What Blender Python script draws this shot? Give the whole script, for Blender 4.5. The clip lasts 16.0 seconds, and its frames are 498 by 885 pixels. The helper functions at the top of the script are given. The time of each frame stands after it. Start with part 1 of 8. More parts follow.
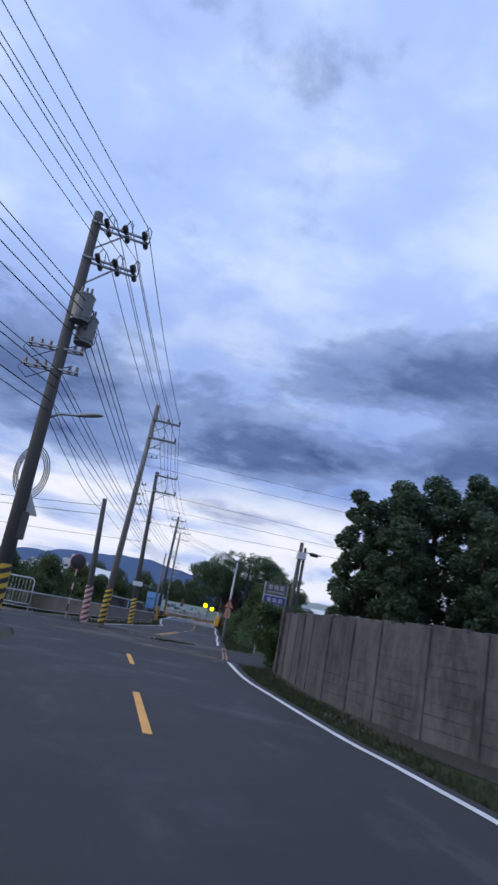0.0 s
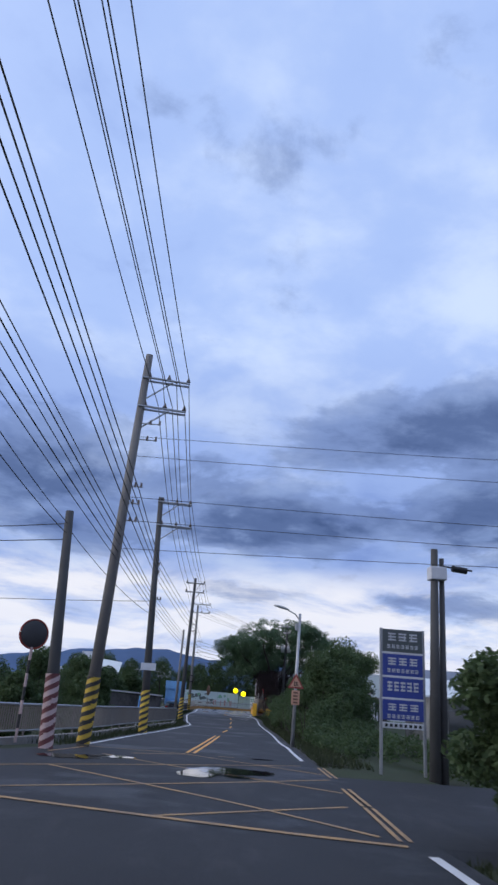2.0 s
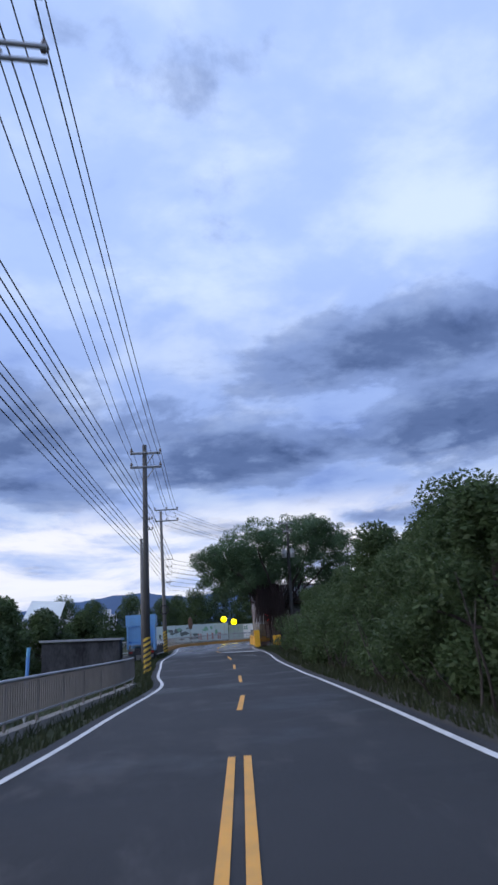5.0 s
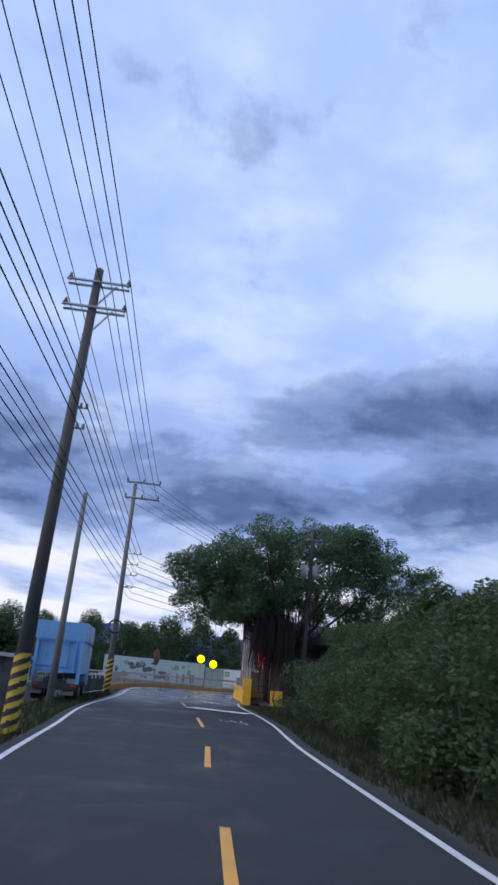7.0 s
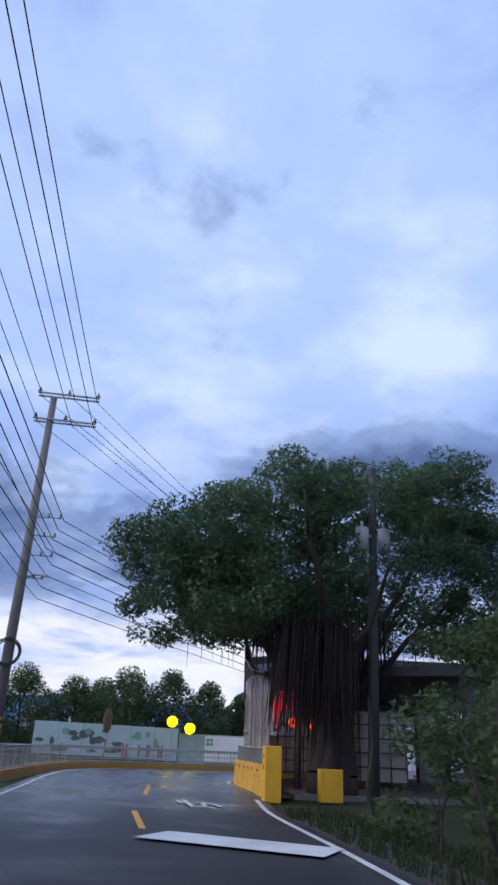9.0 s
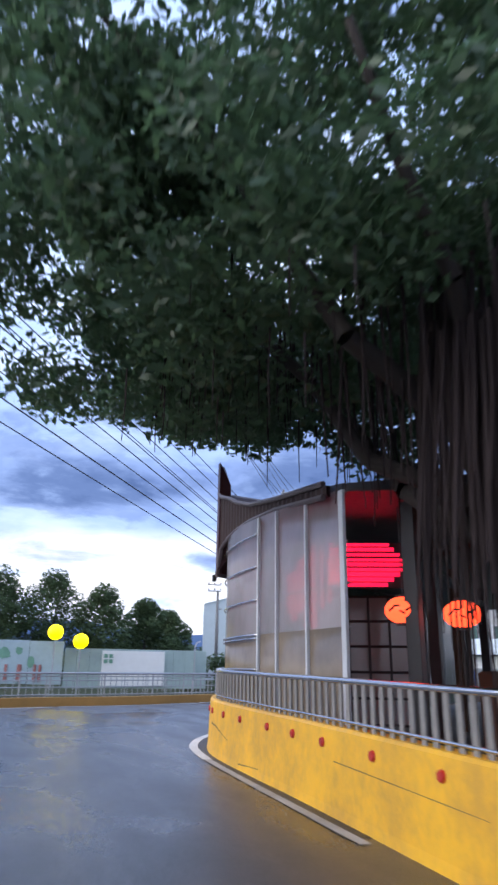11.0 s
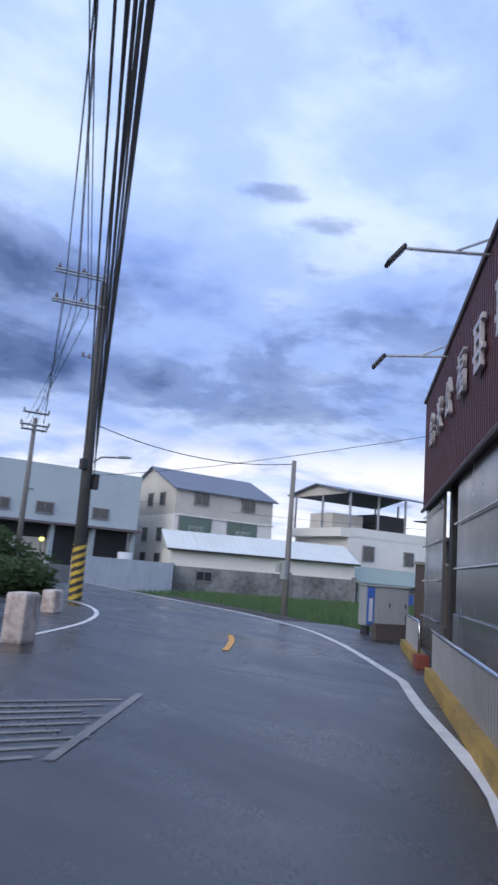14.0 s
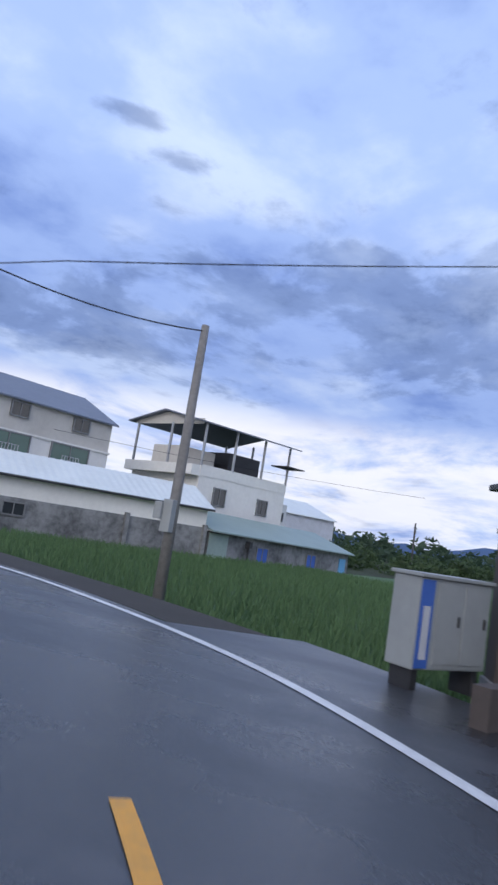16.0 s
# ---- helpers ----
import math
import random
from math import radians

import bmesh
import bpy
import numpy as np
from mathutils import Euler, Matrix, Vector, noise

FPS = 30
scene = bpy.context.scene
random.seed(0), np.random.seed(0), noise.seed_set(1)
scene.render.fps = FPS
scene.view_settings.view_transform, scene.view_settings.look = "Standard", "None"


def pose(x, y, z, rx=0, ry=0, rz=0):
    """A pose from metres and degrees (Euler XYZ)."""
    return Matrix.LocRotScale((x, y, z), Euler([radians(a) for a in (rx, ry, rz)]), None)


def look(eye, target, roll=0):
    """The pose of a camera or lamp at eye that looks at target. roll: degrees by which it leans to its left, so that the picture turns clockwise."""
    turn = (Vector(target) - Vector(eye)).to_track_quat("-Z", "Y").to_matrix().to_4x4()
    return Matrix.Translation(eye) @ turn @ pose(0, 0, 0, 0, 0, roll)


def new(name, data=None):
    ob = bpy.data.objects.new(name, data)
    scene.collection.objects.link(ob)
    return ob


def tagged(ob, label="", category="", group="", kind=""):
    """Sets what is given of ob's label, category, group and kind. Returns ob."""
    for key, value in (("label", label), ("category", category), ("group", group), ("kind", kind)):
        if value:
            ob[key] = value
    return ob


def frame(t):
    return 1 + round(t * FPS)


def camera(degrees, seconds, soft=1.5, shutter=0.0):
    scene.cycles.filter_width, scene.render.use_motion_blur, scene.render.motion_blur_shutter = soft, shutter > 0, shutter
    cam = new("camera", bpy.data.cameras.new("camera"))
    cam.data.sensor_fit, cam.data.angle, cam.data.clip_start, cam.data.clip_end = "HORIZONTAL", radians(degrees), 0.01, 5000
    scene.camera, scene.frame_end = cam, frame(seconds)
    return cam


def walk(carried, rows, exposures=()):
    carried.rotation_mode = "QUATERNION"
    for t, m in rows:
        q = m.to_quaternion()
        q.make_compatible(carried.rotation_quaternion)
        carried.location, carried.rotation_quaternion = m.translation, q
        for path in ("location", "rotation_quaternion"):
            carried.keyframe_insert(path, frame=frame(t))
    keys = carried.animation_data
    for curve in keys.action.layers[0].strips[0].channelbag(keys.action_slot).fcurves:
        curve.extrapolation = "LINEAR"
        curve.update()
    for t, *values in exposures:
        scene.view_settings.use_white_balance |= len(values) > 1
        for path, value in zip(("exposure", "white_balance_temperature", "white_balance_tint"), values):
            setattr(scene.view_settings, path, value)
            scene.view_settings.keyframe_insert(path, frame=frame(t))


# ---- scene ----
cam = camera(40.1, 16.0, soft=2.6, shutter=0.25)

# seconds, place, heading, pitch above the horizon, lean
PATH = [
    (0.0, -0.00, 0.00, 1.57, -3.59, 14.71, 10.57),
    (0.5, -0.12, 4.38, 1.60, -0.40, 16.76, 8.18),
    (1.0, -0.29, 9.10, 1.62, -0.45, 19.78, 4.09),
    (1.5, -0.44, 13.59, 1.60, -2.26, 20.35, 2.50),
    (2.0, -0.56, 17.73, 1.63, -2.75, 20.96, 4.23),
    (2.5, -0.64, 22.20, 1.68, -3.39, 19.18, 2.66),
    (3.0, -0.72, 26.76, 1.70, -3.74, 16.72, 2.29),
    (3.5, -0.66, 31.74, 1.72, -5.72, 14.77, 2.98),
    (4.0, -0.45, 36.55, 1.70, -7.63, 13.14, 1.51),
    (4.5, -0.29, 41.09, 1.73, -7.32, 14.62, 0.35),
    (5.0, 0.01, 45.70, 1.65, -6.77, 15.53, -4.21),
    (5.2, 0.13, 47.65, 1.67, -6.59, 17.51, -2.54),
    (7.3, 1.72, 70.36, 1.52, -5.97, 20.16, 4.85),
    (7.5, 1.90, 72.47, 1.53, -6.26, 20.85, -0.04),
    (8.0, 2.23, 78.14, 1.52, -7.95, 20.63, -1.00),
    (8.5, 2.47, 83.92, 1.54, -8.15, 23.85, 1.04),
    (8.7, 2.52, 85.84, 1.54, -8.24, 24.91, 1.94),
    (10.8, 3.71, 104.76, 1.87, -16.16, 18.11, 0.59),
    (11.0, 3.64, 106.61, 1.90, -19.12, 18.40, 0.79),
    (11.4, 3.84, 109.87, 1.94, -22.76, 17.85, 1.46),
    (12.0, 4.31, 113.53, 2.05, -25.04, 15.94, 3.50),
    (12.4, 4.46, 115.53, 2.02, -27.35, 15.13, 5.17),
    (12.8, 4.86, 117.61, 2.13, -30.23, 13.41, 5.15),
    (13.2, 5.65, 120.02, 2.11, -34.35, 12.03, 5.29),
    (13.4, 6.09, 121.26, 2.11, -37.35, 11.42, 4.78),
    (13.6, 6.56, 122.42, 2.12, -40.55, 11.00, 4.31),
    (13.8, 7.05, 123.50, 2.15, -43.51, 10.87, 4.49),
    (14.4, 9.05, 126.63, 2.21, -52.80, 10.05, 5.03),
    (15.0, 11.52, 129.39, 2.29, -60.30, 8.84, 7.22),
    (15.4, 13.31, 131.22, 2.25, -62.87, 8.14, 8.53),
    (16.0, 16.52, 134.02, 2.22, -61.81, 7.58, 9.09),
]


def held(x, y, z, yaw, pitch, lean):
    return pose(x, y, z, 90 + pitch, 0, yaw) @ pose(0, 0, 0, 0, 0, lean)


EXPOSURES = [(0.0, 0.1), (2.5, 0.04), (5.2, 0.16), (7.3, 0.14), (8.7, 0.16), (9.8, 0.3), (10.6, 0.75), (11.2, 0.9), (11.7, 0.9), (12.1, 0.65), (12.6, 0.5), (13.2, 0.35), (14.5, 0.28), (16.0, 0.16)]
walk(cam, [(t, held(*p)) for t, *p in PATH], EXPOSURES)

# ---- sky and light ----
def node(tree, kind, at=None, **values):
    n = tree.nodes.new(kind)
    for k, v in values.items():
        n.inputs[k].default_value = v
    return n


def maths(tree, op, a, b=None, clamp=False):
    n = tree.nodes.new("ShaderNodeMath")
    n.operation, n.use_clamp = op, clamp
    for i, v in enumerate((a, b)):
        if v is None:
            continue
        if isinstance(v, (int, float)):
            n.inputs[i].default_value = v
        else:
            tree.links.new(v, n.inputs[i])
    return n.outputs[0]


def ramp(tree, value, stops, mode="EASE"):
    n = tree.nodes.new("ShaderNodeValToRGB")
    n.color_ramp.interpolation = mode
    while len(n.color_ramp.elements) < len(stops):
        n.color_ramp.elements.new(0.5)
    for e, (p, c) in zip(n.color_ramp.elements, stops):
        e.position = p
        e.color = (*c, 1) if len(c) == 3 else c
    tree.links.new(value, n.inputs[0])
    return n.outputs[0]


def mix(tree, fac, a, b, blend="MIX"):
    n = tree.nodes.new("ShaderNodeMix")
    n.data_type, n.blend_type = "RGBA", blend
    for sock, v in ((n.inputs[0], fac), (n.inputs[6], a), (n.inputs[7], b)):
        if isinstance(v, (int, float)):
            sock.default_value = v
        elif isinstance(v, tuple):
            sock.default_value = (*v, 1)
        else:
            tree.links.new(v, sock)
    return n.outputs[2]


def noise_at(tree, vec, scale, detail=6, rough=0.55, dist=0.0):
    n = node(tree, "ShaderNodeTexNoise", Scale=scale, Detail=detail, Roughness=rough, Distortion=dist)
    tree.links.new(vec, n.inputs["Vector"])
    return n.outputs["Fac"]


SUN_EL, SUN_AZ = radians(27), radians(-96)
world = bpy.data.worlds.new("dusk_sky")
scene.world = world
world.use_nodes = True
wt = world.node_tree
wt.nodes.clear()
coord = wt.nodes.new("ShaderNodeTexCoord").outputs["Generated"]
sep = wt.nodes.new("ShaderNodeSeparateXYZ")
wt.links.new(coord, sep.inputs[0])
dx, dy, dz = sep.outputs
up = maths(wt, "MAXIMUM", dz, 0.0)
den = maths(wt, "ADD", up, 0.16)
flat = wt.nodes.new("ShaderNodeCombineXYZ")
wt.links.new(maths(wt, "DIVIDE", dx, den), flat.inputs[0])
wt.links.new(maths(wt, "DIVIDE", dy, den), flat.inputs[1])
layer = flat.outputs[0]
big = noise_at(wt, layer, 0.95, 7, 0.52, 0.15)
small = noise_at(wt, layer, 2.8, 7, 0.55, 0.15)
wide = noise_at(wt, layer, 0.32, 3, 0.5)
sky = wt.nodes.new("ShaderNodeTexSky")
sky.sky_type, sky.sun_disc = "NISHITA", False
sky.sun_elevation, sky.sun_rotation = SUN_EL, SUN_AZ
blue = mix(wt, 1.0, sky.outputs[0], (0.055, 0.06, 0.075), "MULTIPLY")
# thin high veil over the blue, then the dark undersides of the low clouds
body = maths(wt, "ADD", maths(wt, "MULTIPLY", big, 0.6), maths(wt, "MULTIPLY", small, 0.4))
veil = ramp(wt, body, [(0.34, (0.25, 0.38, 0.80)), (0.47, (0.44, 0.60, 1.02)), (0.60, (0.68, 0.82, 1.12))])
veil = mix(wt, 0.1, veil, blue)
veil = mix(wt, 1.0, veil, ramp(wt, up, [(0.10, (0.85, 0.85, 0.87)), (0.22, (0.72, 0.74, 0.80)), (0.36, (0.80, 0.82, 0.88)), (0.52, (1, 1, 1))]), "MULTIPLY")
az = maths(wt, "MULTIPLY", maths(wt, "ARCTAN2", dx, dy), 180 / math.pi)
el = maths(wt, "MULTIPLY", maths(wt, "ARCSINE", dz), 180 / math.pi)


def bank(a, e, wa, lo, hi, amount=1.0):
    """The amount in the middle of a cloud bank, falling off around it: lo below the middle, hi above it."""
    u = maths(wt, "POWER", maths(wt, "ABSOLUTE", maths(wt, "DIVIDE", maths(wt, "SUBTRACT", az, a), wa)), 2)
    rise = maths(wt, "SUBTRACT", el, e)
    v = maths(wt, "ADD", maths(wt, "DIVIDE", maths(wt, "MAXIMUM", rise, 0.0), hi), maths(wt, "DIVIDE", maths(wt, "MINIMUM", rise, 0.0), -lo))
    fall = maths(wt, "EXPONENT", maths(wt, "MULTIPLY", maths(wt, "ADD", u, maths(wt, "MULTIPLY", v, v)), -1.0))
    return maths(wt, "MULTIPLY", fall, amount)


# bearing, height, half width, depth below and above, darkness
BANKS = ((6, 14, 10, 2.3, 3.4, 1.05), (20, 22, 12, 3.4, 3.6, 0.98), (-14, 16, 12, 5, 5, 0.75), (25, 15, 10, 2.8, 5, 0.78), (42, 14.5, 12, 3.0, 4, 0.58), (5, 8.5, 5, 0.9, 0.9, 0.5), (18, 8.2, 6, 1.2, 1.0, 0.6), (75, 20, 13, 5, 6, 0.62), (64, 27, 12, 3, 3, 0.34), (46.5, 31, 5, 1.3, 1.3, 0.55), (52, 28.5, 4, 1.2, 1.4, 0.45), (58, 16, 8, 2.5, 3, 0.55), (-6.2, 45.8, 8.5, 4, 3.6, 0.28), (12, 33, 12, 2.5, 3, 0.12), (120, 25, 30, 10, 10, 0.6), (178, 24, 30, 9, 9, 0.6))
banks = None
for spot in BANKS:
    b = bank(*spot)
    banks = b if banks is None else maths(wt, "MAXIMUM", banks, b)
rag = noise_at(wt, layer, 1.5, 10, 0.6, 0.3)
wisp = noise_at(wt, layer, 5.5, 8, 0.6, 0.4)
torn = maths(wt, "ADD", maths(wt, "MULTIPLY", maths(wt, "SUBTRACT", rag, 0.5), 2.3), maths(wt, "MULTIPLY", maths(wt, "SUBTRACT", wisp, 0.5), 0.8))
cover = maths(wt, "ADD", banks, torn)
dark = ramp(wt, cover, [(0.14, (0, 0, 0)), (0.42, (0.5, 0.5, 0.5)), (0.85, (1, 1, 1))])
under = ramp(wt, maths(wt, "ADD", maths(wt, "MULTIPLY", small, 0.6), maths(wt, "MULTIPLY", wisp, 0.4)), [(0.38, (0.062, 0.106, 0.25)), (0.5, (0.1, 0.158, 0.34)), (0.64, (0.2, 0.29, 0.54))])
clouds = mix(wt, dark, veil, under)
# clear pale strip above the horizon, torn by low cloud
strip = ramp(wt, up, [(0.0, (0.45, 0.45, 0.45)), (0.045, (0.85, 0.85, 0.85)), (0.145, (0.95, 0.95, 0.95)), (0.2, (0, 0, 0))])
clear = ramp(wt, maths(wt, "ADD", noise_at(wt, layer, 1.1, 8, 0.62, 0.4), maths(wt, "MULTIPLY", banks, 0.22)), [(0.44, (1, 1, 1)), (0.66, (0.05, 0.05, 0.05))])
clouds = mix(wt, mix(wt, 1.0, strip, clear, "MULTIPLY"), clouds, (0.86, 0.87, 0.95))
# brighter cloud round the hidden sun in the west
toward = wt.nodes.new("ShaderNodeVectorMath")
toward.operation = "DOT_PRODUCT"
toward.inputs[1].default_value = (math.sin(SUN_AZ) * math.cos(SUN_EL), math.cos(SUN_AZ) * math.cos(SUN_EL), math.sin(SUN_EL))
wt.links.new(coord, toward.inputs[0])
halo = maths(wt, "POWER", maths(wt, "MAXIMUM", toward.outputs["Value"], 0.0), 5.0)
clouds = mix(wt, maths(wt, "MULTIPLY", halo, 0.75, True), clouds, (1.9, 1.85, 1.9))
back = node(wt, "ShaderNodeBackground", Strength=1.0)
wt.links.new(clouds, back.inputs["Color"])
wout = wt.nodes.new("ShaderNodeOutputWorld")
wt.links.new(back.outputs[0], wout.inputs[0])

sun = new("sun", bpy.data.lights.new("sun", "SUN"))
sun.data.energy, sun.data.angle, sun.data.color = 0.5, radians(25), (1.0, 0.95, 0.9)
sun.matrix_world = look((0, 0, 60), (-math.sin(SUN_AZ) * 60, -math.cos(SUN_AZ) * 60, 60 - math.tan(SUN_EL) * 60))


# ---- materials ----
def material(name, color, rough=0.7, metal=0.0, vary=0.25, grain=8.0, bump=0.15, big=0.6, tint=None, spec=0.5, island=False, obj=0.0, streak=1.0):
    """A surface with broad stains and fine grain in its colour, roughness and relief."""
    m = bpy.data.materials.new(name)
    m.use_nodes = True
    t = m.node_tree
    b = t.nodes["Principled BSDF"]
    geo = t.nodes.new("ShaderNodeNewGeometry")
    pos = geo.outputs["Position"]
    if streak != 1.0:
        squeeze = t.nodes.new("ShaderNodeVectorMath")
        squeeze.operation = "MULTIPLY"
        squeeze.inputs[1].default_value = (1, 1, streak)
        t.links.new(pos, squeeze.inputs[0])
        pos = squeeze.outputs[0]
    wide, fine = noise_at(t, pos, big, 5, 0.6), noise_at(t, pos, grain, 6, 0.65)
    f = maths(t, "ADD", maths(t, "MULTIPLY", wide, 0.6), maths(t, "MULTIPLY", fine, 0.4))
    dark = tint or tuple(c * 0.5 for c in color)
    k = ramp(t, f, [(0.5 - 0.22, (0, 0, 0)), (0.5 + 0.16, (1, 1, 1))])
    col = mix(t, maths(t, "ADD", maths(t, "MULTIPLY", k, vary), 1 - vary), dark, tuple(color))
    if island:
        col = mix(t, maths(t, "MULTIPLY", geo.outputs["Random Per Island"], 0.5), col, tuple(c * 0.35 for c in color))
    if obj:
        info = t.nodes.new("ShaderNodeObjectInfo")
        col = mix(t, maths(t, "MULTIPLY", info.outputs["Random"], obj), col, tuple(c * 0.55 for c in color))
    t.links.new(col, b.inputs["Base Color"])
    r = maths(t, "ADD", maths(t, "MULTIPLY", fine, 0.3), rough - 0.15, True)
    t.links.new(r, b.inputs["Roughness"])
    b.inputs["Metallic"].default_value = metal
    b.inputs["Specular IOR Level"].default_value = spec
    if bump:
        n = node(t, "ShaderNodeBump", Strength=bump, Distance=0.02)
        t.links.new(fine, n.inputs["Height"])
        t.links.new(n.outputs[0], b.inputs["Normal"])
    return m


def glowing(name, color, strength):
    m = material(name, color, 0.4)
    b = m.node_tree.nodes["Principled BSDF"]
    b.inputs["Emission Color"].default_value = (*color, 1)
    b.inputs["Emission Strength"].default_value = strength
    return m


def asphalt(name, color):
    """Worn asphalt with pale worn patches and damp stains that turn glossy, wetter round the bend."""
    m = material(name, color, 0.72, 0, 0.5, 45.0, 0.3, 0.35)
    t = m.node_tree
    b = t.nodes["Principled BSDF"]
    pos = t.nodes.new("ShaderNodeNewGeometry").outputs["Position"]
    axes = t.nodes.new("ShaderNodeSeparateXYZ")
    t.links.new(pos, axes.inputs[0])
    rain = maths(t, "MULTIPLY", maths(t, "SUBTRACT", axes.outputs[1], 98.0), 0.07, True)
    soak = maths(t, "MULTIPLY", maths(t, "MULTIPLY", maths(t, "SUBTRACT", 41.5, axes.outputs[1]), 0.25, True), maths(t, "MULTIPLY", maths(t, "SUBTRACT", axes.outputs[1], 20.0), 0.15, True))
    stain = noise_at(t, pos, 0.22, 6, 0.6, 0.1)
    damp = ramp(t, stain, [(0.50, (0, 0, 0)), (0.66, (1, 1, 1))])
    lane = t.nodes.new("ShaderNodeVectorMath")
    lane.operation = "MULTIPLY"
    lane.inputs[1].default_value = (1.0, 0.3, 1.0)
    t.links.new(pos, lane.inputs[0])
    worn = ramp(t, noise_at(t, lane.outputs[0], 0.8, 8, 0.68, 0.15), [(0.52, (0, 0, 0)), (0.66, (1, 1, 1))])
    speck = noise_at(t, pos, 90.0, 3, 0.7)
    col = b.inputs["Base Color"].links[0].from_socket
    col = mix(t, maths(t, "MULTIPLY", worn, 0.4), col, (color[0] * 2.6, color[1] * 2.4, color[2] * 2.25))
    col = mix(t, maths(t, "MULTIPLY", maths(t, "ADD", damp, maths(t, "MULTIPLY", soak, 0.75), True), 0.5), col, tuple(c * 0.4 for c in color))
    col = mix(t, ramp(t, speck, [(0.6, (0, 0, 0)), (0.75, (0.25, 0.25, 0.25))]), col, tuple(c * 3.5 for c in color))
    t.links.new(col, b.inputs["Base Color"])
    fine = noise_at(t, pos, 30.0, 4)
    dry = maths(t, "SUBTRACT", 0.6, maths(t, "MULTIPLY", damp, 0.22))
    film = ramp(t, noise_at(t, lane.outputs[0], 0.5, 5, 0.55, 0.2), [(0.36, (0.6, 0.6, 0.6)), (0.62, (1, 1, 1))])
    r = maths(t, "ADD", maths(t, "MULTIPLY", fine, 0.2), maths(t, "SUBTRACT", dry, maths(t, "MULTIPLY", maths(t, "MULTIPLY", rain, film), 0.47)), True)
    t.links.new(r, b.inputs["Roughness"])
    t.links.new(maths(t, "ADD", 0.22, maths(t, "MULTIPLY", rain, 0.75)), b.inputs["Specular IOR Level"])
    return m


def leafy(m, amount=0.35):
    """Lets light shine through the thin blades of a leaf."""
    t = m.node_tree
    b = t.nodes["Principled BSDF"]
    out = next(n for n in t.nodes if n.type == "OUTPUT_MATERIAL")
    tr = t.nodes.new("ShaderNodeBsdfTranslucent")
    t.links.new(b.inputs["Base Color"].links[0].from_socket, tr.inputs["Color"])
    mx = node(t, "ShaderNodeMixShader", Fac=amount)
    t.links.new(b.outputs[0], mx.inputs[1])
    t.links.new(tr.outputs[0], mx.inputs[2])
    t.links.new(mx.outputs[0], out.inputs["Surface"])


M_ASPHALT = asphalt("asphalt", (0.038, 0.039, 0.043))
M_SIDE = asphalt("old_asphalt", (0.036, 0.037, 0.041))
M_WHITE = material("white_road_paint", (0.72, 0.72, 0.72), 0.6, 0, 0.5, 14, 0.1, 1.5, (0.28, 0.28, 0.29))
M_YELLOW = material("yellow_road_paint", (0.8, 0.38, 0.06), 0.6, 0, 0.5, 14, 0.1, 1.5, (0.35, 0.22, 0.08))
M_FADED = material("faded_yellow_paint", (0.46, 0.27, 0.10), 0.65, 0, 0.8, 10, 0.1, 1.2, (0.12, 0.1, 0.085))
M_GRASS = material("grass_ground", (0.04, 0.055, 0.025), 0.95, 0, 0.7, 6, 0.5, 0.3, (0.05, 0.045, 0.035), 0.2)
M_FIELD = material("rice_field", (0.07, 0.13, 0.05), 0.85, 0, 0.35, 20, 0.6, 0.15, (0.03, 0.1, 0.025))
M_BLADE = material("grass_blade", (0.055, 0.07, 0.032), 0.8, 0, 0.4, 5, 0, 0.4, None, 0.3, True)
M_RICE = material("rice_blade", (0.13, 0.22, 0.095), 0.75, 0, 0.3, 5, 0, 0.2, None, 0.3, True)
M_DIRT = material("verge_dirt", (0.055, 0.05, 0.045), 0.95, 0, 0.6, 10, 0.6, 0.8)
M_CONC = material("weathered_concrete", (0.26, 0.25, 0.24), 0.85, 0, 0.6, 12, 0.3, 0.9, (0.09, 0.085, 0.08))
M_WALLC = material("grey_wall_concrete", (0.105, 0.103, 0.108), 0.9, 0, 1.0, 7, 0.5, 0.9, (0.022, 0.022, 0.024), 0.3, streak=0.4)
M_POLE = material("pole_concrete", (0.19, 0.182, 0.178), 0.85, 0, 0.5, 14, 0.2, 1.2)
M_POLED = material("dark_pole_concrete", (0.078, 0.078, 0.08), 0.85, 0, 0.5, 14, 0.2, 1.2)
M_STEEL = material("galvanised_steel", (0.42, 0.43, 0.45), 0.45, 0.7, 0.4, 20, 0.05, 1.5)
M_RUST = material("rusty_steel", (0.2, 0.12, 0.08), 0.8, 0.2, 0.5, 12, 0.2, 2)
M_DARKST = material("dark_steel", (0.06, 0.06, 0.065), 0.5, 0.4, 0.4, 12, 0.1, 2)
M_WIRE = material("black_cable", (0.018, 0.018, 0.02), 0.6, 0, 0.2, 5, 0)
M_PORC = material("porcelain", (0.16, 0.13, 0.12), 0.3, 0, 0.3, 10, 0)
M_HY = material("hazard_yellow", (0.62, 0.42, 0.05), 0.6, 0, 0.5, 10, 0.1, 2, (0.25, 0.18, 0.05))
M_HK = material("hazard_black", (0.03, 0.03, 0.03), 0.6, 0, 0.5, 10, 0.1, 2)
M_HR = material("hazard_red", (0.13, 0.035, 0.038), 0.6, 0, 0.5, 10, 0.1, 2)
M_HW = material("hazard_white", (0.52, 0.39, 0.38), 0.6, 0, 0.5, 10, 0.1, 2)
M_YWALL = material("yellow_wall_paint", (0.92, 0.49, 0.025), 0.5, 0, 0.7, 7, 0.15, 1.3, (0.45, 0.24, 0.05))
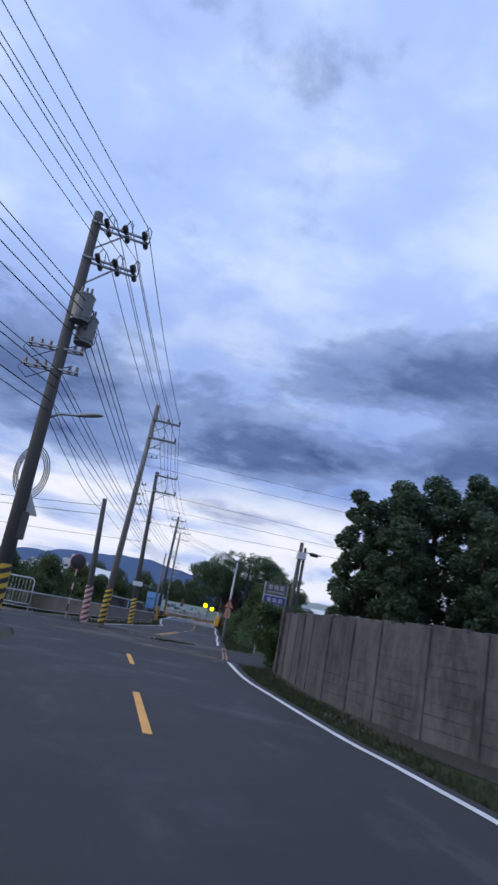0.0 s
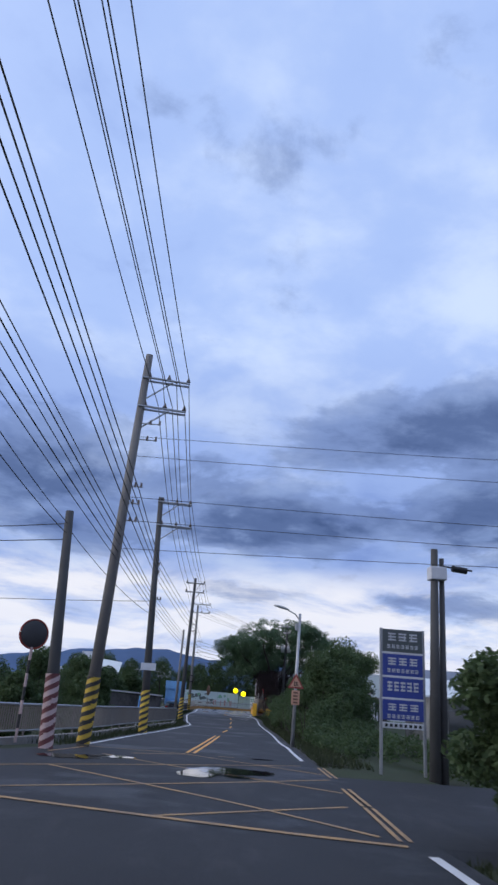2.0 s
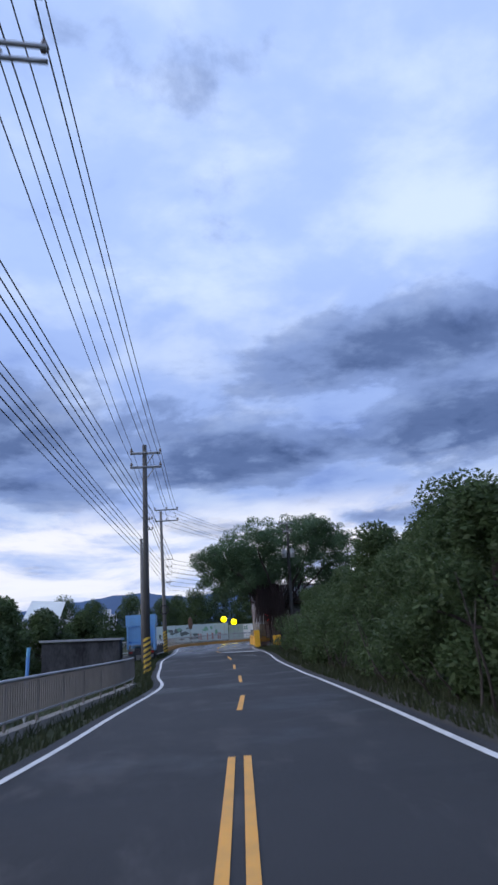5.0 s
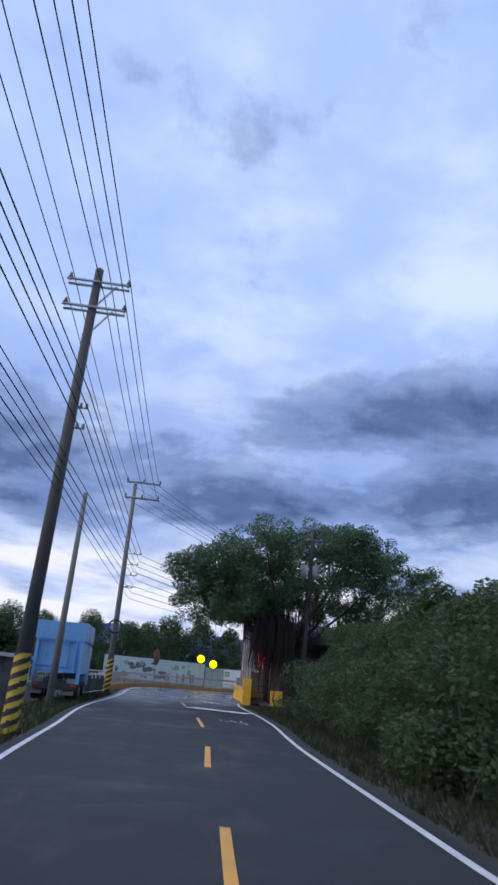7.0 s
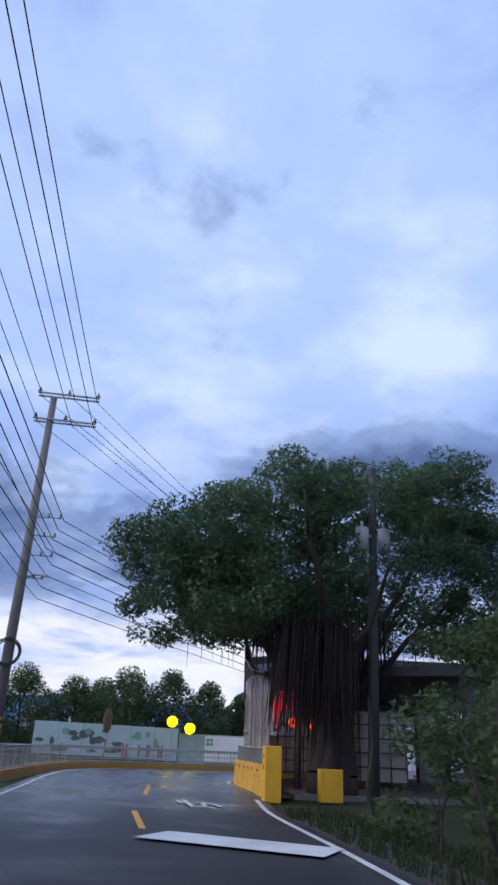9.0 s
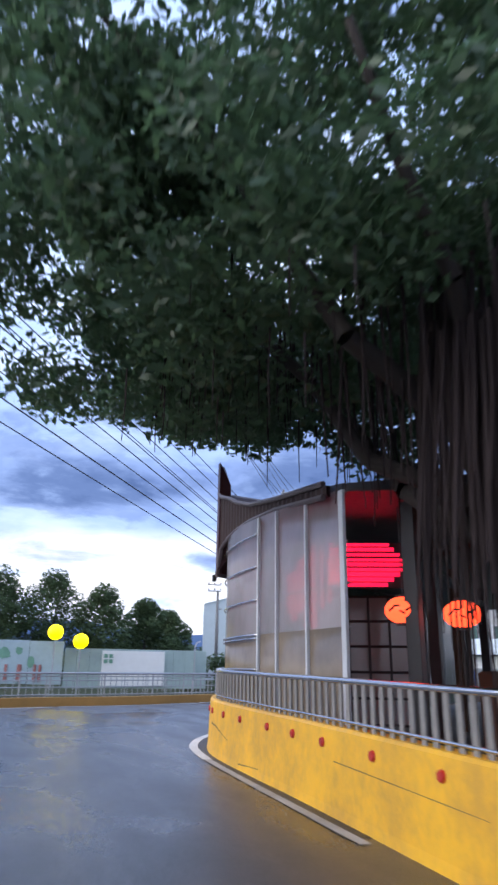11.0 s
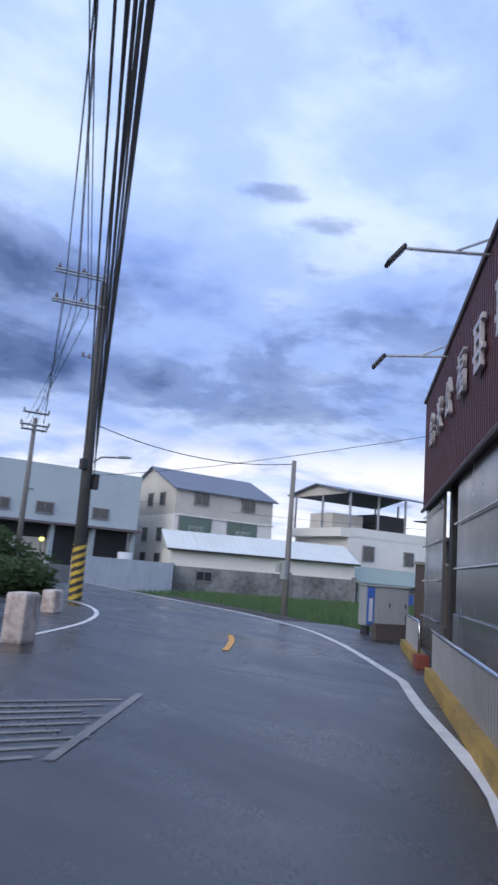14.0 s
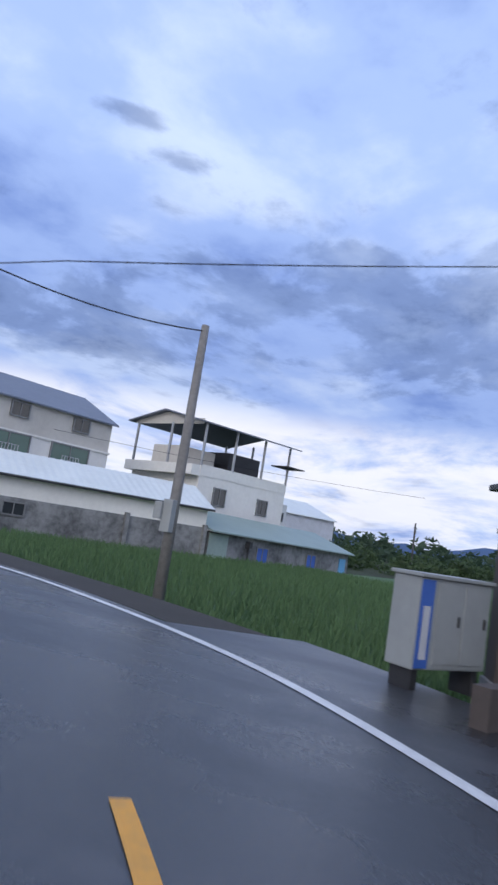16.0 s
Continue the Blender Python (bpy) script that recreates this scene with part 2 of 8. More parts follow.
M_ORANGE = material("orange_kerb_paint", (0.5, 0.26, 0.07), 0.7, 0, 0.5, 8, 0.15, 0.8)
M_RED = material("red_reflector", (0.5, 0.03, 0.02), 0.3, 0, 0.2, 8, 0)
M_MAROON = material("maroon_sheet", (0.062, 0.014, 0.02), 0.5, 0.1, 0.35, 5, 0.05, 0.5)
M_RTRIM = material("roof_trim", (0.16, 0.13, 0.14), 0.5, 0.4, 0.3, 8, 0.05, 0.8)
M_SHEET = material("clear_weathered_sheet", (0.6, 0.6, 0.63), 0.2, 0.3, 0.6, 1.2, 0.0, 0.8, (0.3, 0.3, 0.31), 1.0, streak=0.5)
M_SHEETLOW = material("smoked_sheet", (0.46, 0.38, 0.29), 0.22, 0.0, 0.5, 2.2, 0.06, 0.5, (0.12, 0.11, 0.1), 0.8)
M_CHROME = material("stainless_steel", (0.55, 0.55, 0.57), 0.22, 1.0, 0.25, 12, 0)
M_WPAINT = material("white_house_paint", (0.84, 0.82, 0.77), 0.8, 0, 0.35, 3, 0.1, 0.25, (0.5, 0.49, 0.46))
M_CREAM = material("cream_wall", (0.62, 0.585, 0.53), 0.85, 0, 0.35, 3, 0.1, 0.25)
M_GREENISH = material("pale_green_wall", (0.33, 0.42, 0.38), 0.8, 0, 0.5, 3, 0.1, 0.3)
M_MOULD = material("mouldy_wall", (0.3, 0.305, 0.305), 0.9, 0, 1.0, 2.5, 0.2, 0.4, (0.055, 0.057, 0.06))
M_FACT = material("factory_cladding", (0.46, 0.54, 0.58), 0.6, 0.1, 0.3, 2, 0.05, 0.2)
M_ROOFW = material("white_metal_roof", (0.72, 0.75, 0.73), 0.5, 0.1, 0.3, 3, 0.05, 0.3)
M_ROOFB = material("blue_grey_roof", (0.18, 0.2, 0.25), 0.5, 0.2, 0.3, 3, 0.05, 0.3)
M_ROOFG = material("green_grey_roof", (0.3, 0.38, 0.36), 0.55, 0.1, 0.3, 3, 0.05, 0.3)
M_GLASS = material("window_glass", (0.03, 0.035, 0.04), 0.08, 0, 0.2, 1, 0, 0.4, None, 0.8)
M_GGLASS = material("green_window", (0.06, 0.14, 0.11), 0.15, 0, 0.3, 1, 0, 0.4, None, 0.8)
M_FRAME = material("window_frame", (0.25, 0.25, 0.25), 0.5, 0.4, 0.2, 10, 0)
M_BARK = material("bark", (0.052, 0.042, 0.038), 0.9, 0, 0.5, 9, 0.5, 1.5)
M_LEAF = material("banyan_leaf", (0.105, 0.185, 0.095), 0.45, 0, 0.3, 2, 0, 0.35, (0.05, 0.085, 0.04), 0.7, True)
M_LEAF2 = material("hedge_leaf", (0.098, 0.148, 0.062), 0.6, 0, 0.6, 2, 0, 0.45, (0.04, 0.075, 0.035), 0.3, True)
M_LEAF3 = material("conifer_leaf", (0.085, 0.135, 0.08), 0.55, 0, 0.3, 2, 0, 0.3, (0.025, 0.045, 0.025), 0.3, True)
M_FARWOOD = material("far_wood", (0.06, 0.1, 0.055), 0.8, 0, 0.5, 1.0, 0.6, 0.15)
# the hills' base colour is the blue of distance haze, painted in
M_HILL = material("hazed_far_hill", (0.095, 0.145, 0.25), 1.0, 0, 0.25, 0.02, 0, 0.004, None, 0.0)
M_BLUE = material("blue_sign", (0.045, 0.07, 0.30), 0.4, 0, 0.25, 6, 0, 1)
M_GREYSIGN = material("grey_sign", (0.1, 0.115, 0.12), 0.4, 0, 0.25, 6, 0, 1)
M_PALE = material("pale_paint", (0.62, 0.64, 0.68), 0.6, 0, 0.4, 6, 0.05, 1)
M_CABG = material("cabinet_grey", (0.36, 0.38, 0.38), 0.5, 0.1, 0.3, 6, 0.05, 1)
M_CABB = material("cabinet_blue", (0.05, 0.14, 0.5), 0.5, 0, 0.3, 6, 0, 1)
M_SKYB = material("sky_blue_door", (0.14, 0.42, 0.7), 0.5, 0, 0.3, 6, 0, 1)
M_MURAL = material("mural_white", (0.42, 0.53, 0.55), 0.6, 0, 0.35, 4, 0, 0.4)
M_MGREEN = material("mural_green", (0.2, 0.4, 0.28), 0.6, 0, 0.5, 3, 0, 0.5)
M_MRED = material("mural_red", (0.4, 0.16, 0.14), 0.6, 0, 0.5, 3, 0, 0.5)
M_MDARK = material("mural_dark", (0.1, 0.13, 0.13), 0.6, 0, 0.5, 3, 0, 0.5)
M_HOARD = material("hoarding_green", (0.42, 0.52, 0.48), 0.6, 0.1, 0.4, 3, 0, 0.5)
M_BRICK = material("brick_red", (0.095, 0.078, 0.072), 0.9, 0, 0.6, 9, 0.4, 1)
M_SIGNRED = material("sign_red", (0.3, 0.05, 0.04), 0.5, 0, 0.4, 8, 0, 1)
M_TRI = material("sign_orange", (0.55, 0.3, 0.2), 0.5, 0, 0.3, 8, 0, 1)
M_LAMPY = glowing("yellow_lamp_glass", (1.0, 0.78, 0.0), 3.0)
M_LANT = glowing("red_lantern_paper", (1.0, 0.06, 0.02), 2.2)
M_LED = glowing("red_led", (1.0, 0.01, 0.06), 1.0)
M_BANNER = glowing("red_lit_banner", (0.75, 0.02, 0.06), 0.55)
M_LAMPW = glowing("distant_lamp", (0.9, 1.0, 0.15), 3.0)
M_INK = material("black_ink", (0.02, 0.02, 0.02), 0.6, 0, 0.2, 5, 0)
M_OLDW = material("worn_white_paint", (0.42, 0.42, 0.42), 0.6, 0, 0.7, 10, 0.1, 1.2, (0.13, 0.13, 0.135))
M_KERBY = material("dirty_yellow_kerb", (0.45, 0.28, 0.05), 0.7, 0, 0.85, 7, 0.2, 1.1, (0.12, 0.09, 0.05))
M_RAILB = material("weathered_rail", (0.2, 0.185, 0.175), 0.65, 0.2, 0.5, 14, 0.1, 1.5)
M_ROOT = material("hanging_root", (0.03, 0.018, 0.018), 0.9, 0, 0.5, 12, 0.2, 2)
M_BALU = material("weathered_flat_steel", (0.30, 0.285, 0.27), 0.6, 0.2, 0.5, 14, 0.1, 1.5)
M_SCUFF = material("scuffed_paint", (0.16, 0.12, 0.07), 0.8, 0, 0.6, 20, 0.2, 4)
M_GUTTER = material("wet_gutter_dirt", (0.05, 0.045, 0.038), 0.55, 0, 0.7, 12, 0.5, 1.5)
M_SHOJI = material("white_paper_screen", (0.8, 0.79, 0.76), 0.7, 0, 0.2, 6, 0, 1)
M_TRANS = material("transformer_grey", (0.17, 0.18, 0.19), 0.5, 0.1, 0.4, 8, 0.05, 1.5)
M_PEEL = material("peeling_white_paint", (0.62, 0.56, 0.53), 0.8, 0, 0.9, 5, 0.3, 2.5, (0.28, 0.2, 0.17))
M_REDP = material("dull_red_paint", (0.26, 0.05, 0.035), 0.7, 0, 0.7, 9, 0.2, 2, (0.1, 0.05, 0.04))
M_LETTER = material("pale_letter_metal", (0.5, 0.47, 0.49), 0.45, 0.2, 0.3, 8, 0, 1)
M_DARKPANEL = material("dark_glossy_panel", (0.13, 0.128, 0.13), 0.24, 0.2, 0.6, 1.5, 0.0, 0.7, (0.05, 0.05, 0.052), 1.0, streak=0.3)
M_FAINT = material("faint_white_paint", (0.27, 0.275, 0.28), 0.6, 0, 0.8, 9, 0.1, 1.1, (0.08, 0.08, 0.085))
M_RUSTED = material("dark_rusty_sheet", (0.035, 0.014, 0.015), 0.7, 0.1, 0.5, 6, 0.1, 0.8)
M_TYRE = material("tyre_rubber", (0.022, 0.022, 0.024), 0.8, 0, 0.3, 20, 0.2, 2)
M_TBLUE = material("truck_blue_paint", (0.17, 0.40, 0.72), 0.4, 0, 0.45, 6, 0.05, 0.9, (0.10, 0.2, 0.34))
M_BLUEP = material("blue_cabin_paint", (0.12, 0.32, 0.72), 0.5, 0, 0.4, 5, 0.05, 0.8)
for leaf_mat in (M_LEAF, M_LEAF2, M_LEAF3, M_FARWOOD):
    leafy(leaf_mat, 0.55 if leaf_mat is M_LEAF else 0.42)
for blade_mat in (M_BLADE, M_RICE):
    leafy(blade_mat, 0.3)


# ---- building blocks ----
def box(bm, size, m=None, bevel=0.0):
    """A box of that size, centred on m."""
    r = bmesh.ops.create_cube(bm, size=1.0, matrix=(m or Matrix()) @ Matrix.Diagonal((*size, 1)))
    if bevel:
        edges = list({e for v in r["verts"] for e in v.link_edges})
        bmesh.ops.bevel(bm, geom=edges, offset=bevel, segments=2, affect="EDGES", profile=0.6)


def rod(bm, a, b, r1, r2=None, seg=8, caps=True):
    """A round bar from a to b."""
    a, b = Vector(a), Vector(b)
    d = b - a
    m = Matrix.Translation((a + b) / 2) @ d.to_track_quat("Z", "Y").to_matrix().to_4x4()
    bmesh.ops.create_cone(bm, cap_ends=caps, segments=seg, radius1=r1, radius2=r1 if r2 is None else r2, depth=d.length, matrix=m)


def pipe(bm, pts, r, seg=5):
    """A tube along a line of points."""
    pts = [Vector(p) for p in pts]
    rings = []
    for i, p in enumerate(pts):
        d = (pts[min(i + 1, len(pts) - 1)] - pts[max(i - 1, 0)]).normalized()
        s = d.cross(Vector((0, 0, 1)))
        s = s.normalized() if s.length > 1e-3 else Vector((1, 0, 0))
        u = s.cross(d)
        rings.append([bm.verts.new(p + (s * math.cos(k * math.tau / seg) + u * math.sin(k * math.tau / seg)) * r) for k in range(seg)])
    for a, b in zip(rings, rings[1:]):
        for k in range(seg):
            bm.faces.new((a[k], a[(k + 1) % seg], b[(k + 1) % seg], b[k]))
    bm.faces.new(rings[0][::-1])
    bm.faces.new(rings[-1])


def prism(bm, outline, z0, z1, tops=None):
    """An upright solid over a plan outline; tops gives each corner its own (bottom, top)."""
    lo = [bm.verts.new((p[0], p[1], tops[i][0] if tops else z0)) for i, p in enumerate(outline)]
    hi = [bm.verts.new((p[0], p[1], tops[i][1] if tops else z1)) for i, p in enumerate(outline)]
    n = len(outline)
    for i in range(n):
        j = (i + 1) % n
        bm.faces.new((lo[i], lo[j], hi[j], hi[i]))
    bm.faces.new(lo[::-1])
    bm.faces.new(hi)


def done(bm, name, mat, smooth=False):
    bmesh.ops.recalc_face_normals(bm, faces=bm.faces)
    me = bpy.data.meshes.new(name)
    bm.to_mesh(me)
    bm.free()
    for mm in (mat if isinstance(mat, (list, tuple)) else [mat]):
        me.materials.append(mm)
    if smooth:
        me.polygons.foreach_set("use_smooth", [True] * len(me.polygons))
    return me


def part(name, bm, mat, parent, label="", smooth=False):
    """Links bm as one mesh under a thing or a part."""
    ob = new(name, done(bm, name, mat, smooth))
    if parent is not None:
        ob.parent = parent
        if parent.type == "MESH":
            ob.matrix_parent_inverse = Matrix.Identity(4)
    return tagged(ob, label) if label else ob


def thing(name, at, label, category, group="", turn=0.0):
    e = new(name)
    e.empty_display_size = 0.2
    e.matrix_world = pose(*at, 0, 0, turn)
    return tagged(e, label, category, group)


def single(name, bm, mat, label, category, group="", kind="", smooth=False):
    return tagged(new(name, done(bm, name, mat, smooth)), label, category, group, kind)


GROUND_Y = [-300, 0, 20, 35, 50, 62, 75, 90, 105, 125, 200, 3000]
GROUND_Z = [0, 0, 0.02, 0.1, 0.02, -0.05, -0.12, 0.0, 0.29, 0.57, 0.9, 0.9]


def zg(y):
    """Height of the road along the way."""
    return float(np.interp(y, GROUND_Y, GROUND_Z))


def along(pts, step):
    """Points at even steps along a smooth line through pts, with their directions."""
    pts = [Vector((*p[:2], 0)) for p in pts]
    fine = []
    for i in range(len(pts) - 1):
        p0, p1, p2, p3 = pts[max(i - 1, 0)], pts[i], pts[i + 1], pts[min(i + 2, len(pts) - 1)]
        for k in range(12):
            t = k / 12
            fine.append(0.5 * (2 * p1 + (p2 - p0) * t + (2 * p0 - 5 * p1 + 4 * p2 - p3) * t * t + (3 * p1 - p0 - 3 * p2 + p3) * t ** 3))
    fine.append(pts[-1])
    out, left = [fine[0]], step
    for a, b in zip(fine, fine[1:]):
        d = (b - a).length
        while d >= left:
            a = a + (b - a) * (left / d)
            out.append(a)
            d -= left
            left = step
        left -= d
    dirs = [(out[min(i + 1, len(out) - 1)] - out[max(i - 1, 0)]).normalized() for i in range(len(out))]
    return out, dirs


def ribbon(bm, pts, width, lift, step=0.5, thick=0.0):
    """A painted line or a kerb that follows the road's height."""
    ps, ds = along(pts, step)
    rows = []
    for p, d in zip(ps, ds):
        s = Vector((d.y, -d.x, 0)) * width / 2
        r = [bm.verts.new((*(p + s).xy, zg(p.y) + lift)), bm.verts.new((*(p - s).xy, zg(p.y) + lift))]
        if thick:
            r += [bm.verts.new((*(p - s).xy, zg(p.y) + lift - thick)), bm.verts.new((*(p + s).xy, zg(p.y) + lift - thick))]
        rows.append(r)
    n = len(rows[0])
    for a, b in zip(rows, rows[1:]):
        for k in range(n if n > 2 else 1):
            bm.faces.new((a[k], b[k], b[(k + 1) % n], a[(k + 1) % n]))
    if n > 2:
        bm.faces.new(rows[0])
        bm.faces.new(rows[-1][::-1])


def upright(bm, pts, z0, z1, thick, step=1.0):
    """A wall of even thickness along a line, between two heights above the road."""
    ps, ds = along(pts, step)
    rows = []
    for p, d in zip(ps, ds):
        s = Vector((d.y, -d.x, 0)) * thick / 2
        g = zg(p.y)
        rows.append([bm.verts.new((*(p + o).xy, g + z)) for o, z in ((s, z0), (s, z1), (-s, z1), (-s, z0))])
    for a, b in zip(rows, rows[1:]):
        for k in range(4):
            bm.faces.new((a[k], b[k], b[(k + 1) % 4], a[(k + 1) % 4]))
    bm.faces.new(rows[0])
    bm.faces.new(rows[-1][::-1])


def leaf_mesh(name, centres, radii, count, size, mat, seed, flat=0.75):
    """A crown: many small leaves strewn through clumps, denser towards each clump's skin."""
    rng = np.random.default_rng(seed)
    c, r = np.asarray(centres, float), np.asarray(radii, float)
    if r.ndim == 1:
        r = np.repeat(r[:, None], 3, 1) * np.array([1, 1, flat])
    w = (r[:, 0] * r[:, 1] + r[:, 0] * r[:, 2])
    pick = rng.choice(len(c), count, p=w / w.sum())
    d = rng.normal(size=(count, 3))
    d /= np.linalg.norm(d, axis=1)[:, None]
    rad = 0.45 + 0.62 * rng.random(count) ** 0.6
    p = c[pick] + d * r[pick] * rad[:, None]
    a = rng.normal(size=(count, 3))
    a[:, 2] *= 0.6
    a /= np.linalg.norm(a, axis=1)[:, None]
    n = d * 0.7 + rng.normal(size=(count, 3)) * 0.6 + np.array([0, 0, 0.4])
    b = np.cross(n, a)
    b /= np.linalg.norm(b, axis=1)[:, None] + 1e-9
    s = size * (0.6 + 0.9 * rng.random(count))[:, None]
    v = np.stack([p - a * s, p + b * s * 0.45, p + a * s, p - b * s * 0.45], 1).reshape(-1, 3)
    return quads(name, v, mat)


def quads(name, v, mat):
    me = bpy.data.meshes.new(name)
    n = len(v) // 4
    me.vertices.add(len(v))
    me.vertices.foreach_set("co", v.astype(np.float32).ravel())
    me.loops.add(n * 4)
    me.loops.foreach_set("vertex_index", np.arange(n * 4, dtype=np.int32))
    me.polygons.add(n)
    me.polygons.foreach_set("loop_start", np.arange(0, n * 4, 4, dtype=np.int32))
    me.polygons.foreach_set("loop_total", np.full(n, 4, np.int32))
    me.materials.append(mat)
    me.update()
    return me


def limb(bm, a, b, r1, r2, rng, bend=0.15, n=4):
    """A crooked tapering branch."""
    a, b = Vector(a), Vector(b)
    last = a
    for k in range(1, n + 1):
        t = k / n
        p = a.lerp(b, t) + Vector((rng.uniform(-1, 1), rng.uniform(-1, 1), rng.uniform(-0.5, 0.5))) * (b - a).length * bend * (1 - t)
        rod(bm, last, p, r1 + (r2 - r1) * (k - 1) / n, r1 + (r2 - r1) * t, 7, k in (1, n))
        last = p


# ---- ground, road and markings ----
LEFT = [(-4.6, -30), (-4.4, -10), (-4.2, 5), (-4.0, 15), (-4.2, 22), (-6.5, 30), (-5.6, 36), (-3.9, 42), (-3.1, 49.5), (-2.7, 53), (-2.1, 58), (-1.6, 63.5), (-0.85, 71), (-0.75, 75), (-1.05, 80), (-1.15, 88), (-1.2, 97), (-0.5, 106), (-0.25, 112), (-0.1, 120), (0.6, 126), (2.6, 130), (5.2, 131.6), (7.6, 132.3), (9.8, 133.3), (12, 134.7), (15.2, 137), (17.8, 139.2), (19.9, 141.8), (21.3, 144.8), (21.6, 148), (22.6, 153), (26.5, 164), (30, 176)]
RIGHT = [(4.5, -30), (4.4, -10), (4.0, 5), (3.6, 9.5), (3.2, 12.1), (2.75, 17), (2.45, 21), (2.45, 27), (2.3, 31), (2.75, 36.5), (2.95, 41), (3.2, 45), (3.45, 48.5), (3.65, 53), (4.3, 62), (4.9, 72), (5.5, 85), (5.85, 90), (6.2, 95), (6.3, 100), (6.25, 106), (6.7, 110.5), (6.95, 112.8), (6.97, 114.5), (7.0, 116.5), (7.05, 118.3), (7.22, 119.8), (7.62, 121), (8.2, 122), (8.92, 122.97), (9.7, 123.9), (10.6, 124.95), (12.0, 126.2), (13.5, 127.1), (16.2, 129.2), (18, 130.5), (20, 132.5), (22, 134.6), (24, 137.1), (25.5, 139.8), (27, 143.5), (28, 147), (29.5, 152), (33, 163), (37, 175)]


def even(pts, n):
    """n points at even parts of a line's length."""
    ps, _ = along(pts, 0.25)
    return [ps[round(i * (len(ps) - 1) / (n - 1))] for i in range(n)]


def nearest_pairs(step):
    """Left and right road edges joined across the road."""
    lp, _ = along(LEFT, step)
    rp, rd = along(RIGHT, step)
    pairs, i = [], 0
    for p, d in zip(rp, rd):
        best, cost = i, 1e9
        for j in range(i, min(i + 40, len(lp))):
            v = lp[j] - p
            c = v.length + abs(v.dot(d)) * 0.8
            if c < cost:
                best, cost = j, c
        i = best
        pairs.append((lp[i], p))
    return pairs


bm = bmesh.new()
rows = []
for a, b in nearest_pairs(1.0):
    v = (b - a).normalized()
    a, b = a - v * 0.35, b + v * (0.3 if b.y < 111 or b.y > 139.5 else 1.2 if b.y < 126 else 2.3)
    rows.append([bm.verts.new((*a.lerp(b, k / 8).xy, zg(a.lerp(b, k / 8).y) + 0.02)) for k in range(9)])
for a, b in zip(rows, rows[1:]):
    for k in range(8):
        bm.faces.new((a[k], a[k + 1], b[k + 1], b[k]))
road = single("road", bm, M_ASPHALT, "worn dark grey asphalt road with damp patches", "road", kind="structure", smooth=True)

bm = bmesh.new()
for outline in ([(2.2, 27.5), (9, 28), (30, 26), (60, 20), (60, 28), (30, 34), (9, 36), (2.5, 36.2)], [(-3.6, 24), (-3.6, 41.5), (-5.4, 38), (-9, 36.5), (-30, 34), (-70, 32), (-70, 24), (-30, 27), (-10, 26)]):
    top = [bm.verts.new((x, y, zg(y) + 0.012)) for x, y in outline]
    foot = [bm.verts.new((x, y + (0.9 if y > 31 else -0.9), zg(y) - 0.09)) for x, y in outline]
    bm.faces.new(top)
    for k in range(len(top)):
        bm.faces.new((top[k - 1], foot[k - 1], foot[k], top[k]))
bmesh.ops.recalc_face_normals(bm, faces=bm.faces)
single("side_road", bm, M_SIDE, "old grey asphalt side road at the crossing", "road", kind="structure")

# one ground sheet, lower beside the road
xs = [-2500, -1200, -600, -300, -150, -90, -60, -40, -30, -24, -18, -14, -11, -9, -7.5, -6, -4.5, -3, -1.5, 0, 2, 4, 6, 8, 10, 13, 16, 20, 25, 30, 36, 44, 55, 70, 90, 120, 170, 300, 600, 1200, 2500]
ys = [-300, -100, -40] + list(range(-20, 180, 4)) + [190, 210, 240, 280, 340, 450, 700, 1200, 2800]
edge_l, _ = along(LEFT, 1.0)
edge_r, _ = along(RIGHT, 1.0)


def edge_x(line, y):
    return min(line, key=lambda p: abs(p.y - y)).x


def ground_z(x, y):
    z = zg(y) - 0.06
    if y < 125:
        d = edge_x(edge_l, y) - x
        if d > 2.2 and not 22 < y < 42:
            z -= min((d - 2.2) * 0.55, 1.7)
        e = x - edge_x(edge_r, y)
        if e > 3.0 and y < 105 and not 18 < y < 37:
            z -= min((e - 3.0) * 0.2, 0.5)
    e = x - edge_x(edge_r, y)
    if y >= 125 and e > 1.2:
        z -= min((e - 1.2) * 0.25, 0.75)
    return z


bm = bmesh.new()
grid = [[bm.verts.new((x, y, ground_z(x, y))) for x in xs] for y in ys]
for a, b in zip(grid, grid[1:]):
    for k in range(len(xs) - 1):
        bm.faces.new((a[k], a[k + 1], b[k + 1], b[k]))
single("ground", bm, M_GRASS, "rough grassy ground beside the road", "ground", kind="structure", smooth=True)

bm = bmesh.new()
ribbon(bm, [p for p in LEFT if 42 <= p[1]][:-2], 0.13, 0.028)
single("edge_line", bm, M_WHITE, "worn white edge line of the road", "road marking", "edge lines", "structure")
bm = bmesh.new()
ribbon(bm, [p for p in RIGHT if p[1] <= 27], 0.14, 0.028)
single("edge_line", bm, M_WHITE, "white edge line beside a grassy verge", "road marking", "edge lines", "structure")
bm = bmesh.new()
ribbon(bm, [p for p in RIGHT if 40 <= p[1] <= 112], 0.13, 0.028)
single("edge_line", bm, M_WHITE, "white edge line beside a dark hedge", "road marking", "edge lines", "structure")
bm = bmesh.new()
ribbon(bm, [p for p in RIGHT if 112 <= p[1] <= 118.5], 0.12, 0.028)
single("edge_line", bm, M_OLDW, "dirty worn white line at the foot of the parapet", "road marking", "edge lines", "structure")
bm = bmesh.new()
ribbon(bm, [p for p in RIGHT if 118 <= p[1] <= 130.6], 0.16, 0.028)
